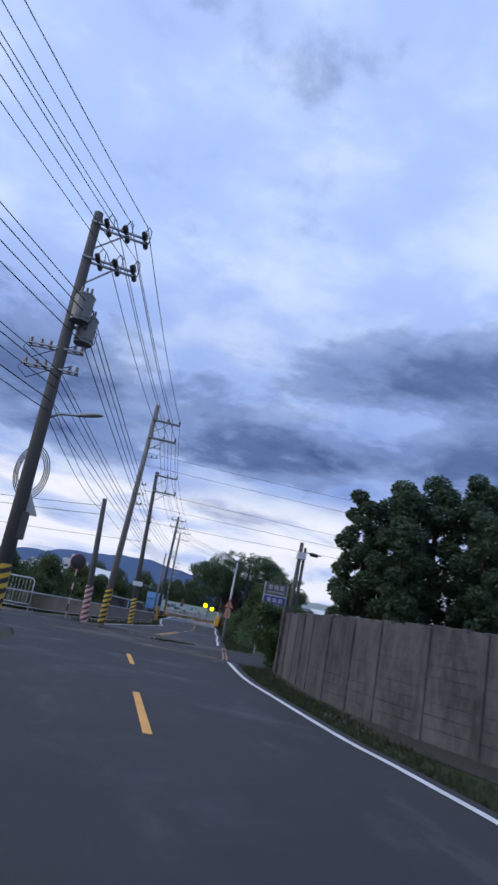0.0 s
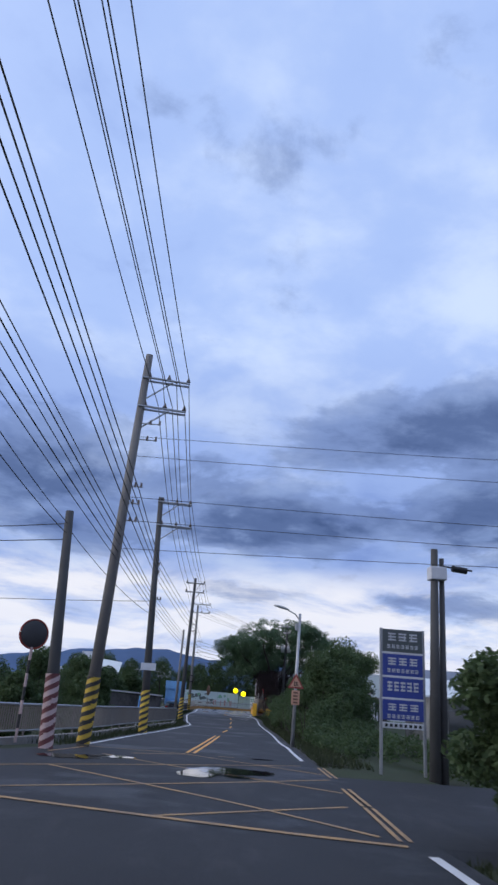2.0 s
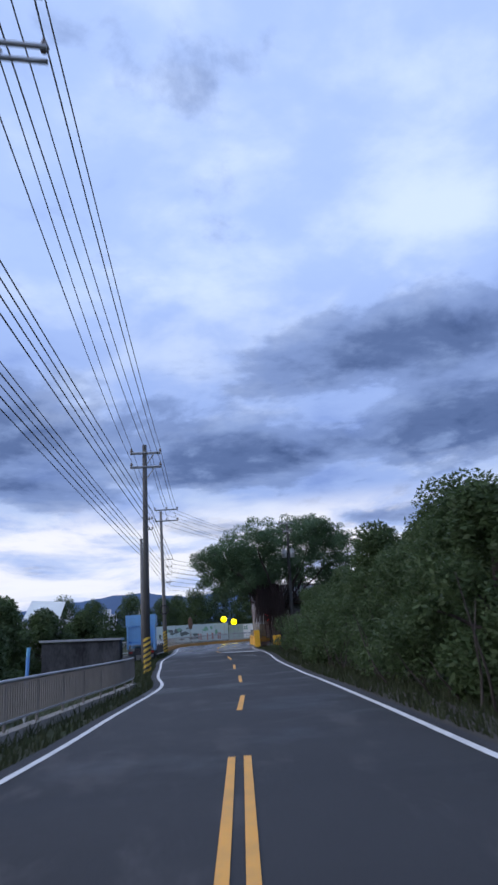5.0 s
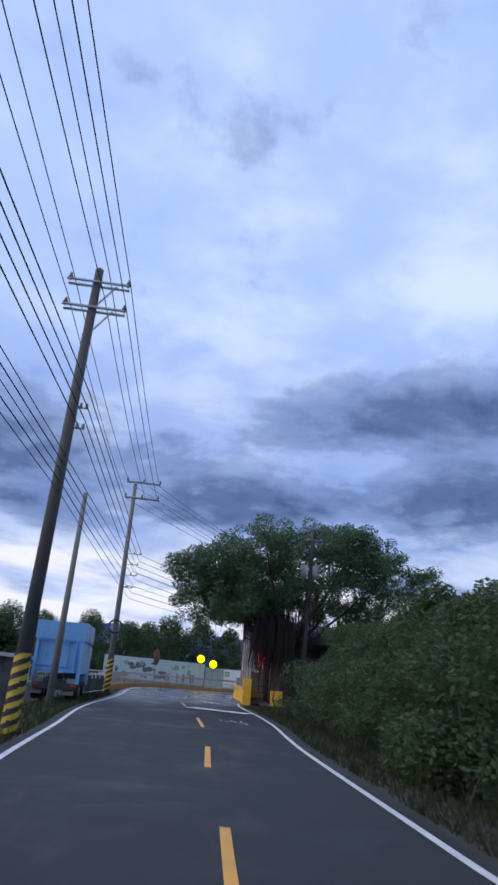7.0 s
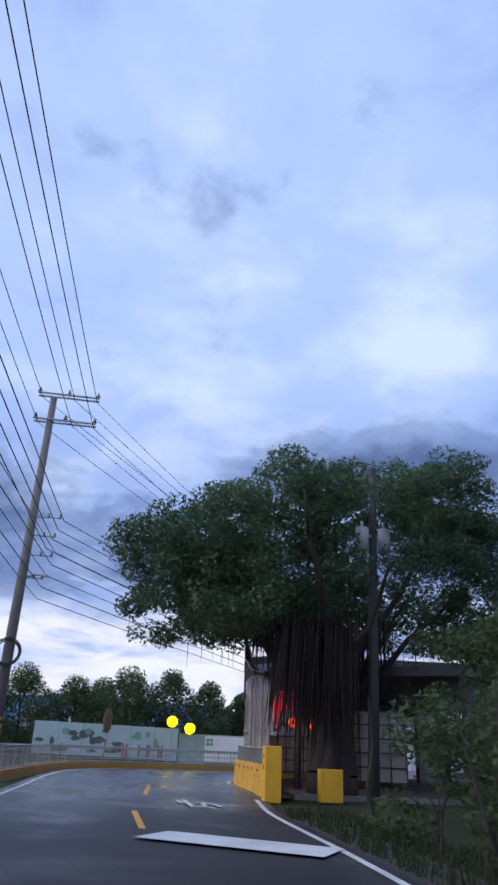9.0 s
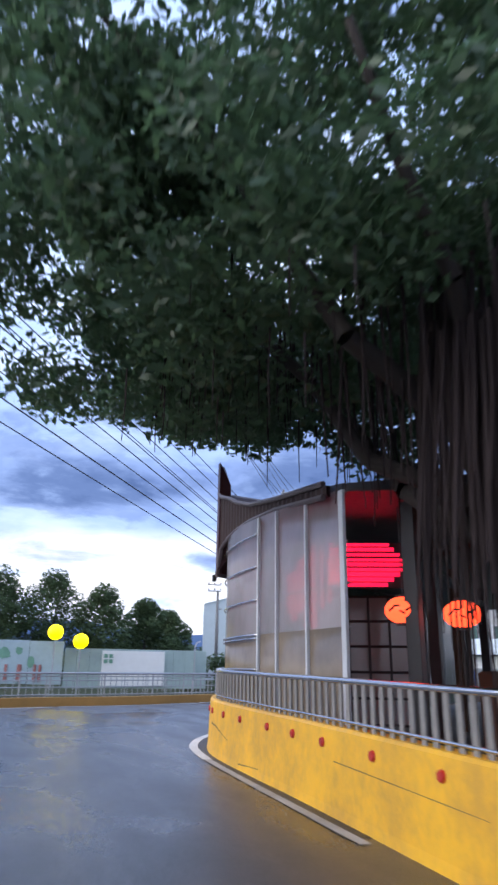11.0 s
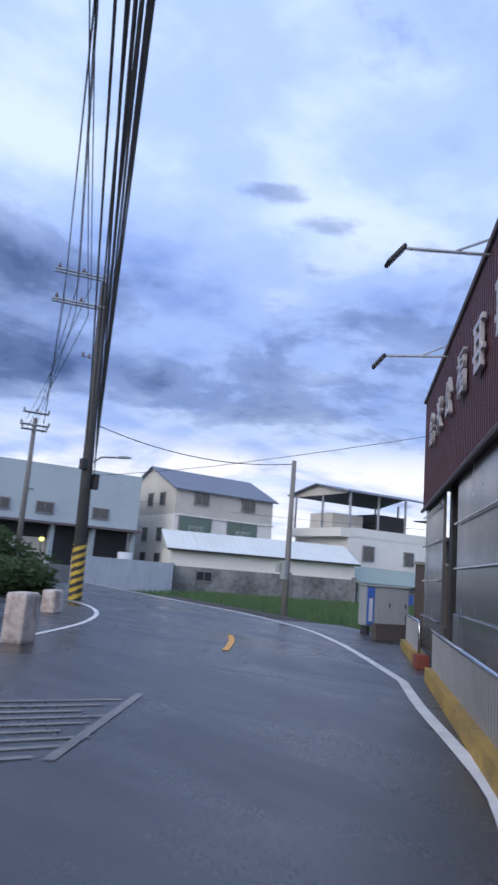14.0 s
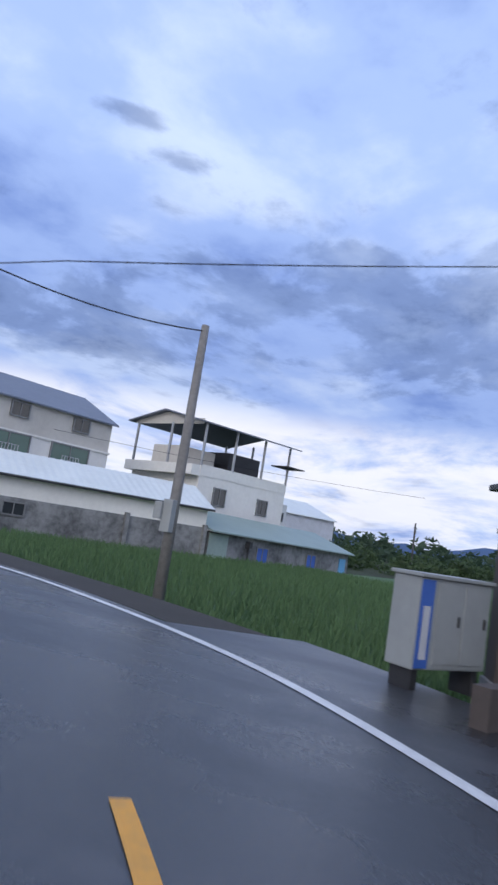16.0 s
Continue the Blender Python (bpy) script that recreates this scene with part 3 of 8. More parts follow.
single("edge_line", bm, M_WHITE, "broad white line round the inside of the bend", "road marking", "edge lines", "structure")
bm = bmesh.new()
ribbon(bm, [p for p in RIGHT if 130 <= p[1]][:-1], 0.16, 0.028)
single("edge_line", bm, M_WHITE, "white edge line along the rice field", "road marking", "edge lines", "structure")

DASHES = [((-0.75, -9), (-0.4, -5)), ((0.35, -0.8), (0.2, 3.2)), ((-0.0, 9.3), (-0.36, 13.3)), ((-0.75, 19), (-1.1, 22.5)), ((1.3, 62.2), (1.74, 66.2)), ((2.2, 72.2), (2.5, 76.2)), ((2.7, 81.6), (3.0, 85.6)), ((3.3, 91.7), (3.35, 95.7)), ((3.2, 102.8), (3.1, 106)), ((3.5, 110.9), (3.8, 115.8)), ((17.57, 134.16), (20.19, 136.57))]
for a, b in DASHES:
    bm = bmesh.new()
    m = ((a[0] + b[0]) / 2 + (0.06 if a[0] > 15 else 0), (a[1] + b[1]) / 2 - (0.06 if a[0] > 15 else 0))
    ribbon(bm, [a, m, b], 0.13, 0.03, 0.4)
    single("centre_dash", bm, M_YELLOW, "worn yellow dash of the centre line", "road marking", "centre line dashes", "structure")
for side in (-0.11, 0.11):
    bm = bmesh.new()
    ribbon(bm, [(-0.55 + side, 41.2), (0.12 + side, 48.5), (0.78 + side, 56.0)], 0.105, 0.03, 0.4)
    single("centre_line", bm, M_YELLOW, "solid yellow line of a double centre line", "road marking", "double centre line", "structure")
bm = bmesh.new()
for line in ([(-3.6, 34.35), (-1.35, 32.05), (0.72, 29.8), (2.3, 27.75)], [(-4.6, 29.9), (-0.6, 32.6), (2.75, 35.15)], [(-4.6, 33.6), (-0.8, 36.5), (2.84, 39.15)], [(-3.76, 41.2), (-0.75, 40.75)], [(-0.78, 40.7), (2.0, 37.4), (2.8, 36.5)], [(-2.96, 38.5), (-0.6, 35.7), (2.65, 32.6)], [(-1.1, 28.5), (0.72, 29.75), (2.5, 30.95)], [(-4.36, 38.15), (-3.9, 40.2), (-3.7, 41.5)], [(-2.25, 39.35), (-0.45, 40.7)], [(0.3, 40.55), (1.2, 40.35)]):
    ribbon(bm, line, 0.1, 0.026 + 0.0006 * len(line), 0.5)
ribbon(bm, [(-5.2, 30.2), (-3.27, 29.35), (0.31, 28.05), (2.35, 27.45)], 0.15, 0.0305, 0.5)
for a, b in (((3.12, 38.6), (2.9, 35.3)), ((2.75, 33.5), (2.6, 30.9)), ((2.6, 30.8), (2.36, 27.6))):
    for o in (-0.07, 0.07):
        ribbon(bm, [(a[0] + o, a[1]), (b[0] + o, b[1])], 0.07, 0.0312, 0.5)
single("box_junction", bm, M_FADED, "faded yellow box junction lines at the crossing", "road marking", kind="structure")
bm = bmesh.new()
ribbon(bm, [(3.33, 101.95), (6.2, 100.2)], 1.25, 0.05, 0.4)
single("stop_line", bm, M_WHITE, "worn white stop line", "road marking", kind="structure")
bm = bmesh.new()
for k in range(9):
    ribbon(bm, [(9.0 + k * 0.1, 132.4 - k * 0.32), (13.0 - k * 0.244, 131.05 - k * 0.19)], 0.08, 0.028, 0.5)
ribbon(bm, [(13.2, 131.3), (10.6, 129.28)], 0.1, 0.028, 0.5)
single("hatching", bm, M_FAINT, "thin white hatched lines before the outer kerb", "road marking", kind="structure")
bm = bmesh.new()
for line in ([(4.28, 109.1), (4.37, 108.1)], [(4.48, 109.3), (4.53, 107.0)], [(4.75, 108.8), (5.15, 108.2), (5.25, 107.3)], [(4.64, 107.4), (5.24, 106.9)], [(4.89, 108.3), (4.86, 107.2)]):
    ribbon(bm, line, 0.13, 0.05, 0.3)
single("road_symbol", bm, M_WHITE, "white symbol painted on the lane before the bend", "road marking", kind="structure")
bm = bmesh.new()
for k, line in enumerate(([(4.19, 95.8), (4.22, 95.4)], [(4.27, 95.6), (4.43, 95.5)], [(4.25, 95.35), (4.2, 94.95)], [(4.63, 95.65), (4.61, 95.15)], [(4.67, 95.65), (4.73, 95.3), (4.79, 94.65)], [(4.49, 94.93), (4.61, 94.8)], [(4.43, 95.1), (4.4, 94.65)], [(4.97, 95.85), (5.06, 95.75), (4.96, 94.8)], [(5.05, 95.05), (5.14, 94.8), (5.12, 94.15)], [(4.87, 94.6), (5.06, 94.45), (5.1, 94.1)], [(4.81, 94.1), (4.91, 93.85)])):
    ribbon(bm, line, 0.06 + 0.02 * (k * 7 % 3), 0.0265 + 0.0005 * (k % 4), 0.15)
single("road_symbol", bm, M_OLDW, "worn white symbol half rubbed off the lane", "road marking", kind="structure")
# puddle at the crossing, dark patches
M_PUDDLE = material("puddle_water", (0.012, 0.012, 0.014), 0.03, 0, 0.1, 3, 0.0, 0.8, None, 0.8)
pt = M_PUDDLE.node_tree
rim = pt.nodes.new("ShaderNodeVectorMath")
rim.operation = "DISTANCE"
rim.inputs[1].default_value = (0.5, 0.5, 0.5)
pt.links.new(pt.nodes.new("ShaderNodeTexCoord").outputs["Generated"], rim.inputs[0])
edge = maths(pt, "ADD", rim.outputs["Value"], maths(pt, "MULTIPLY", noise_at(pt, pt.nodes.new("ShaderNodeNewGeometry").outputs["Position"], 1.8, 6, 0.65, 0.5), 0.35))
fade = pt.nodes.new("ShaderNodeMixShader")
pt.links.new(ramp(pt, edge, [(0.54, (0, 0, 0)), (0.64, (1, 1, 1))]), fade.inputs[0])
pt.links.new(pt.nodes["Principled BSDF"].outputs[0], fade.inputs[1])
pt.links.new(pt.nodes.new("ShaderNodeBsdfTransparent").outputs[0], fade.inputs[2])
pt.links.new(fade.outputs[0], next(n for n in pt.nodes if n.type == "OUTPUT_MATERIAL").inputs["Surface"])
rng = random.Random(3)
for cx, cy, rx, ry in ((0.55, 35.4, 1.3, 1.9), (-0.35, 34.8, 0.7, 1.5), (1.6, 40.4, 0.5, 0.25), (-3.6, 36.9, 1.1, 1.2), (-2.6, 37.6, 0.9, 0.8)):
    bm = bmesh.new()
    out = []
    for k in range(48):
        a = k * math.tau / 48
        q = 0.85 + 0.3 * noise.noise(Vector((2.2 * math.cos(a) + cx, 2.2 * math.sin(a), cy)))
        x, y = cx + rx * q * math.cos(a), cy + ry * q * math.sin(a)
        out.append(bm.verts.new((x, y, zg(y) + 0.032)))
    bm.faces.new(out)
    single("puddle", bm, M_PUDDLE, "shallow dark puddle on the asphalt", "puddle", "puddles", "structure")


# ---- utility poles and overhead wires ----
def striped(parent, foot, top, r, h, c1, c2, turns=7):
    """A spiral warning wrap round a pole's foot."""
    for which, mat, label in ((0, c1, ""), (1, c2, "")):
        bm = bmesh.new()
        seg, rows = 20, turns * 10
        axis = (Vector(top) - Vector(foot)).normalized()
        side = axis.cross(Vector((0, 1, 0))).normalized()
        fwd = axis.cross(side)
        vs = [[bm.verts.new(Vector(foot) + axis * (h * j / rows) + (side * math.cos(k * math.tau / seg) + fwd * math.sin(k * math.tau / seg)) * (r + 0.006)) for k in range(seg)] for j in range(rows + 1)]
        for j in range(rows):
            for k in range(seg):
                ph = (j / 10 - 2 * k / seg) % 1.0
                if (ph < 0.5) == (which == 0):
                    bm.faces.new((vs[j][k], vs[j][(k + 1) % seg], vs[j + 1][(k + 1) % seg], vs[j + 1][k]))
        for v in [v for v in bm.verts if not v.link_faces]:
            bm.verts.remove(v)
        part("warning_stripe", bm, mat, parent, smooth=True)


def utility_pole(foot, top, r=0.19, arms=(), mat=None, stripe=None, label="tall grey concrete utility pole", rungs=(), extra=None):
    """arms: height, out to the right along x, out to the left, brace, tilt of the arm in plan."""
    p = thing("utility_pole", foot, label, "utility pole", "utility poles")
    f = Vector((0, 0, 0))
    t = Vector(top) - Vector(foot)
    bm = bmesh.new()
    rod(bm, f - t.normalized() * 0.5, t, r, r * 0.62, 14)
    part("shaft", bm, mat or M_POLE, p, smooth=True)
    if stripe:
        striped(p, f, t, r, stripe[0], stripe[1], stripe[2])
    for h, right, left, brace, dy in arms:
        c = f.lerp(t, h / t.z)
        bm = bmesh.new()
        d = Vector((1, dy, 0)).normalized()
        for off in (-0.14, 0.14):
            a, b = c - d * left + Vector((-dy * off, off, 0)), c + d * right + Vector((-dy * off, off, 0))
            rod(bm, a, b, 0.045, None, 6)
        arm = part("crossarm", bm, M_STEEL, p)
        bm = bmesh.new()
        if brace:
            rod(bm, c + d * right * 0.62, f.lerp(t, (h - 0.85) / t.z), 0.03, None, 6)
            part("brace", bm, M_STEEL, p)
        else:
            bm.free()
        n = 3 if right + left > 1.2 else 2
        for k in range(n):
            q = -left * 0.92 + (right * 0.97 + left * 0.92) * ((k + (0.35 if left < 0.3 else 0)) / (n - 1 + (0.35 if left < 0.3 else 0)))
            bm = bmesh.new()
            base = c + d * q
            for z, rr, hh in ((0.07, 0.05, 0.06), (0.14, 0.085, 0.05), (0.2, 0.06, 0.06), (0.26, 0.035, 0.05)):
                rod(bm, base + Vector((0, 0, z - hh / 2)), base + Vector((0, 0, z + hh / 2)), rr, rr * 0.8, 8)
            ins = part("insulator", bm, M_PORC, arm, smooth=True)
    for h, out in rungs:
        c = f.lerp(t, h / t.z)
        bm = bmesh.new()
        rod(bm, c, c + Vector((out, 0, 0)), 0.025, None, 6)
        part("rack", bm, M_STEEL, p)
        for k in (0.55, 0.95):
            bm = bmesh.new()
            rod(bm, c + Vector((out * k, 0, -0.02)), c + Vector((out * k, 0, 0.14)), 0.05, 0.035, 7)
            part("insulator", bm, M_PORC, p)
    if extra:
        extra(p, f, t)
    return p


def on_pole(foot, top, h, off):
    f, t = Vector(foot), Vector(top)
    return f.lerp(t, (h - f.z) / (t.z - f.z)) + Vector((off, 0, 0))


HZ = (1.95, M_HY, M_HK)


def lamp_shell(bm, c, half, tilt):
    """A street lamp's head: a flat tapering shell, rounded above."""
    m = Matrix.Translation(c) @ pose(0, 0, 0, 0, tilt, 0)
    rings = []
    for k in range(9):
        u = -1 + k / 4
        w = 0.13 * math.sqrt(max(0.02, 1 - abs(u) ** 3)) * (1.0 + 0.25 * u)
        rings.append([bm.verts.new(m @ Vector((u * half, w * math.cos(a), (0.09 if math.sin(a) > 0 else 0.035) * math.sin(a) * (1 - 0.6 * u * u)))) for a in (i * math.tau / 12 for i in range(12))])
    for a, b in zip(rings, rings[1:]):
        for i in range(12):
            bm.faces.new((a[i], a[(i + 1) % 12], b[(i + 1) % 12], b[i]))
    bm.faces.new(rings[0][::-1])
    bm.faces.new(rings[-1])


def transformer(p, f, t):
    """Grey drum transformer, loops of cable, a street lamp arm and a cable coil."""
    for h, off in ((8.9, Vector((0.3, -0.2, 0))), (8.42, Vector((0.46, 0.25, 0)))):
        c = f.lerp(t, h / t.z) + off
        bm = bmesh.new()
        rod(bm, c, c + Vector((0, 0, 0.78)), 0.27, 0.29, 18)
        rod(bm, c + Vector((0, 0, 0.78)), c + Vector((0, 0, 0.86)), 0.31, 0.24, 18)
        rod(bm, c + Vector((0, 0, 0.1)), c + Vector((0, 0, 0.14)), 0.29, None, 18)
        tank = part("transformer", bm, M_TRANS, p, "grey drum transformer", smooth=False)
        for dx in (-0.14, 0.0, 0.14):
            bm = bmesh.new()
            rod(bm, c + Vector((dx, 0, 0.84)), c + Vector((dx, 0, 1.08)), 0.05, 0.035, 7)
            part("bushing", bm, M_PORC, tank)
        bm = bmesh.new()
        pipe(bm, [c + Vector((0.2, -0.1, 0.5)), c + Vector((0.36, -0.12, 0.35)), c + Vector((0.34, -0.1, 0.05)), c + Vector((0.1, -0.1, -0.2))], 0.014, 5)
        part("cable", bm, M_WIRE, tank)
        bm = bmesh.new()
        rod(bm, f.lerp(t, (h + 0.4) / t.z), c + Vector((0, 0, 0.4)), 0.06, None, 6)
        part("bracket", bm, M_STEEL, p)
    # hanging strain insulators with their jumper loops
    for h, lo, hi in ((12.1, 0.35, 1.5), (10.95, 0.35, 1.4)):
        q = f.lerp(t, h / t.z)
        d = Vector((1, 0.25, 0)).normalized()
        for k in range(3):
            e = q + d * (lo + (hi - lo) * k / 2)
            for s_ in (-1, 1):
                bm = bmesh.new()
                for m_ in range(4):
                    rod(bm, e + Vector((0, s_ * (0.12 + 0.09 * m_), 0.02)), e + Vector((0, s_ * (0.17 + 0.09 * m_), 0.0)), 0.085, 0.06, 8)
                part("strain_insulator", bm, M_DARKST, p)
            bm = bmesh.new()
            pipe(bm, [e + Vector((0.02, -0.45, 0)), e + Vector((0.1, -0.3, 0.32)), e + Vector((0.14, 0, 0.38)), e + Vector((0.1, 0.3, 0.25)), e + Vector((0.02, 0.45, 0))], 0.014, 5)
            part("jumper", bm, M_WIRE, p)
    for h in (8.05, 7.43):
        q = f.lerp(t, h / t.z)
        bm = bmesh.new()
        for off in (-0.12, 0.12):
            rod(bm, q + Vector((-0.95, off, 0)), q + Vector((0.6, off, 0)), 0.03, None, 6)
        part("service_arm", bm, M_STEEL, p)
        for dx in (-0.9, -0.6, -0.35, 0.35, 0.55):
            bm = bmesh.new()
            rod(bm, q + Vector((dx, 0, 0)), q + Vector((dx, 0, 0.2)), 0.06, 0.04, 7)
            part("insulator", bm, M_PORC, p)
        bm = bmesh.new()
        pipe(bm, [q + Vector((-0.9, 0, 0.2)), q + Vector((-1.1, 0.1, -0.1)), q + Vector((-0.8, 0.1, -0.35)), q + Vector((-0.3, 0, -0.1)), q + Vector((0.4, 0, 0.2))], 0.014, 5)
        part("jumper", bm, M_WIRE, p)
    q = f.lerp(t, 5.95 / t.z)
    bm = bmesh.new()
    pipe(bm, [q, q + Vector((0.4, 0, 0.25)), q + Vector((0.95, 0, 0.32))], 0.035, 6)
    arm = part("lamp_arm", bm, M_STEEL, p)
    bm = bmesh.new()
    lamp_shell(bm, q + Vector((1.2, 0, 0.36)), 0.4, -12)
    part("lamp_head", bm, M_CABG, arm, "grey street lamp head", smooth=True)
    q = f.lerp(t, 4.5 / t.z)
    for k in range(4):
        bm = bmesh.new()
        rr = 0.55 + 0.07 * k
        pipe(bm, [q + Vector((rr * 0.62 * math.cos(a * math.tau / 24), 0.24 + 0.02 * k, rr * math.sin(a * math.tau / 24))) for a in range(25)], 0.016, 5)
        part("cable_coil", bm, M_WIRE, p)
    bm = bmesh.new()
    q = f.lerp(t, 3.0 / t.z)
    box(bm, (0.2, 0.26, 0.75), Matrix.Translation(q + Vector((0.2, 0, 0))), 0.03)
    part("meter_box", bm, M_POLED, p)
    bm = bmesh.new()
    prism(bm, [(q.x + 0.18, q.y - 0.02), (q.x + 0.5, q.y - 0.02), (q.x + 0.5, q.y + 0.02), (q.x + 0.18, q.y + 0.02)], 0, 0, [(q.z + 0.3, q.z + 0.95), (q.z + 0.3, q.z + 0.34), (q.z + 0.3, q.z + 0.34), (q.z + 0.3, q.z + 0.95)])
    part("gusset_plate", bm, M_CABG, p)


def guard(p, f, t):
    q = f.lerp(t, 3.05 / t.z)
    bm = bmesh.new()
    box(bm, (0.75, 0.03, 0.34), Matrix.Translation(q + Vector((0.05, -0.2, 0))), 0.01)
    part("name_plate", bm, M_PALE, p, "blank pale plate strapped to the pole")
    bm = bmesh.new()
    for z in (-0.1, 0.1):
        rod(bm, q + Vector((0, 0, z - 0.02)), q + Vector((0, 0, z + 0.02)), 0.2, None, 14)
    part("strap", bm, M_STEEL, p)


def ringed(p, f, t):
    q = f.lerp(t, 3.9 / t.z)
    for k in range(3):
        bm = bmesh.new()
        rr = 0.36 + 0.04 * k
        pipe(bm, [q + Vector((rr * math.cos(a * math.tau / 24), -0.22 - 0.03 * k, rr * math.sin(a * math.tau / 24))) for a in range(25)], 0.02, 5)
        part("cable_coil", bm, M_WIRE, p)
    q = f.lerp(t, 6.4 / t.z)
    bm = bmesh.new()
    pipe(bm, [q, q + Vector((0.5, 0, 0.12)), q + Vector((0.9, -0.1, 0.05))], 0.03, 6)
    part("lamp_arm", bm, M_STEEL, p)


P1 = ((-4.62, 18.9, zg(19)), (-4.52, 18.6, 12.5))
P2 = ((-3.87, 41.0, zg(41) + 0.1), (-3.35, 40.2, 13.3))
P3 = ((-2.95, 54.0, zg(54)), (-3.42, 54.2, 11.9))
P4 = ((-1.78, 85.2, zg(85) - 0.1), (-1.56, 85.2, 12.8))
P5 = ((-1.28, 112.7, zg(112)), (-1.28, 112.8, 13.75))
P6 = ((22.05, 146.2, zg(146)), (21.75, 146.4, 12.8))
P8 = ((29.3, 163.9, zg(164) - 0.1), (29.25, 163.9, 10.7))
P9 = ((22.8, 170.4, zg(170)), (22.8, 170.4, 9.05))
utility_pole(*P1, 0.22, ((12.1, 1.55, 0.15, True, 0.25), (10.95, 1.45, 0.15, True, 0.25)), M_POLED, HZ, "dark leaning utility pole carrying a transformer and lamp", extra=transformer)
utility_pole(*P2, 0.21, ((12.2, 1.6, 0.12, True, 0.15), (11.1, 1.6, 0.12, True, 0.15)), M_POLE, HZ, "grey leaning utility pole with yellow and black foot", rungs=((8.2, 0.5), (7.6, 0.5), (7.0, 0.5), (10.5, 0.8), (9.9, 0.75)))
utility_pole(*P3, 0.21, ((11.65, 1.7, 0.15, True, 0.1), (10.35, 1.75, 0.15, True, 0.1)), M_POLED, HZ, "dark utility pole with two crossarms at a railing", rungs=((6.4, 0.4), (8.2, 0.2), (7.8, 0.2)), extra=guard)
utility_pole(*P4, 0.2, ((12.45, 0.95, 0.85, True, 0), (11.6, 0.95, 0.85, True, 0)), M_POLED, HZ, "dark utility pole with two level crossarms", rungs=((8.5, 0.4), (7.9, 0.4)))
utility_pole(*P5, 0.2, ((13.5, 1.7, 0.6, False, 0), (12.4, 1.7, 0.6, False, 0)), M_POLE, HZ, "grey utility pole with a coil of cable", rungs=((8.6, 1.0), (7.9, 0.9), (7.2, 0.9), (6.4, 0.7)), extra=ringed)
utility_pole(*P6, 0.24, ((12.3, 0.1, 1.9, True, -0.5), (11.1, 0.1, 1.9, True, -0.5)), M_POLED, (2.0, M_HY, M_HK), "dark utility pole with a lamp at the bend", rungs=((9.0, -0.7), (8.0, 0.4)))
utility_pole(*P8, 0.2, ((10.4, 0.8, 0.8, False, -0.4), (9.6, 0.9, 0.9, False, -0.4), (9.3, 0.8, 0.8, False, -0.4)), M_POLE, None, "grey utility pole before the factory", rungs=((5.5, 0.5),))
utility_pole(*P9, 0.18, ((8.8, 0.3, 1.0, False, 0), (8.2, 0.3, 1.0, False, 0)), M_POLE, None, "thin grey utility pole beyond the railings", rungs=((6.5, 0.4),))
utility_pole((-2.6, 97.5, zg(97) - 0.3), (-2.5, 97.5, 9.0), 0.16, (), M_POLE, None, "bare grey pole beside the road")
utility_pole((10.6, 111.5, zg(111)), (10.95, 111.4, 11.6), 0.2, ((11.3, 0.9, 0.9, False, 0.3), (10.5, 0.5, 0.5, False, 0.3)), M_POLED, None, "dark utility pole with two pale transformers by the banyan")
for dx in (-0.5, 0.3):
    bm = bmesh.new()
    rod(bm, (10.9 + dx, 111.25, 8.35), (10.9 + dx, 111.25, 9.15), 0.23, None, 14)
    rod(bm, (10.9 + dx, 111.25, 9.15), (10.9 + dx, 111.25, 9.4), 0.05, None, 8)
    rod(bm, (10.9, 111.4, 8.9), (10.9 + dx, 111.25, 8.9), 0.05, None, 8)
    single("transformer", bm, M_PALE, "pale drum transformer hung on a dark pole", "transformer", "pole transformers", smooth=True)
q = utility_pole((-4.6, 39.0, zg(39)), (-5.0, 38.9, 6.9), 0.2, (), M_POLED, (2.0, M_HR, M_HW), "short dark pole with red and white striped foot")
utility_pole((6.25, 38.2, zg(38)), (6.4, 38.2, 6.5), 0.17, (), M_POLED, None, "weathered grey pole with a pale band")
utility_pole((6.55, 38.3, zg(38)), (6.65, 38.3, 6.25), 0.12, (), M_POLED, None, "thin weathered pole strapped beside another")
bm = bmesh.new()
box(bm, (0.5, 0.42, 0.4), Matrix.Translation((6.47, 38.22, 5.75)), 0.04)
single("pole_band", bm, M_PALE, "pale band wrapped round twin poles", "band")
bm = bmesh.new()
rod(bm, (6.6, 38.2, 6.0), (7.6, 38.3, 5.95), 0.03, None, 6)
rod(bm, (6.95, 38.2, 5.95), (7.4, 38.25, 5.92), 0.1, None, 8)
single("cable_joint", bm, M_WIRE, "black cable joint beside the twin poles", "cable")
# lamp and small box of the pole at the bend
bm = bmesh.new()
pipe(bm, [(21.95, 146.2, 5.6), (22.3, 146.0, 5.95), (22.8, 145.7, 6.0)], 0.04, 6)
lamp_shell(bm, Vector((23.05, 145.6, 6.02)), 0.34, -8)
single("street_lamp", bm, M_CABG, "grey street lamp arm on a dark pole", "street lamp", smooth=True)
bm = bmesh.new()
box(bm, (0.2, 0.22, 0.6), Matrix.Translation((22.2, 146.05, 5.0)), 0.03)
single("junction_box", bm, M_DARKST, "dark junction box strapped to a pole", "junction box", "junction boxes")
bm = bmesh.new()
box(bm, (0.22, 0.22, 0.4), Matrix.Translation((21.68, 146.2, 5.6)), 0.03)
single("junction_box", bm, M_DARKST, "dark junction box strapped to a pole", "junction box", "junction boxes")


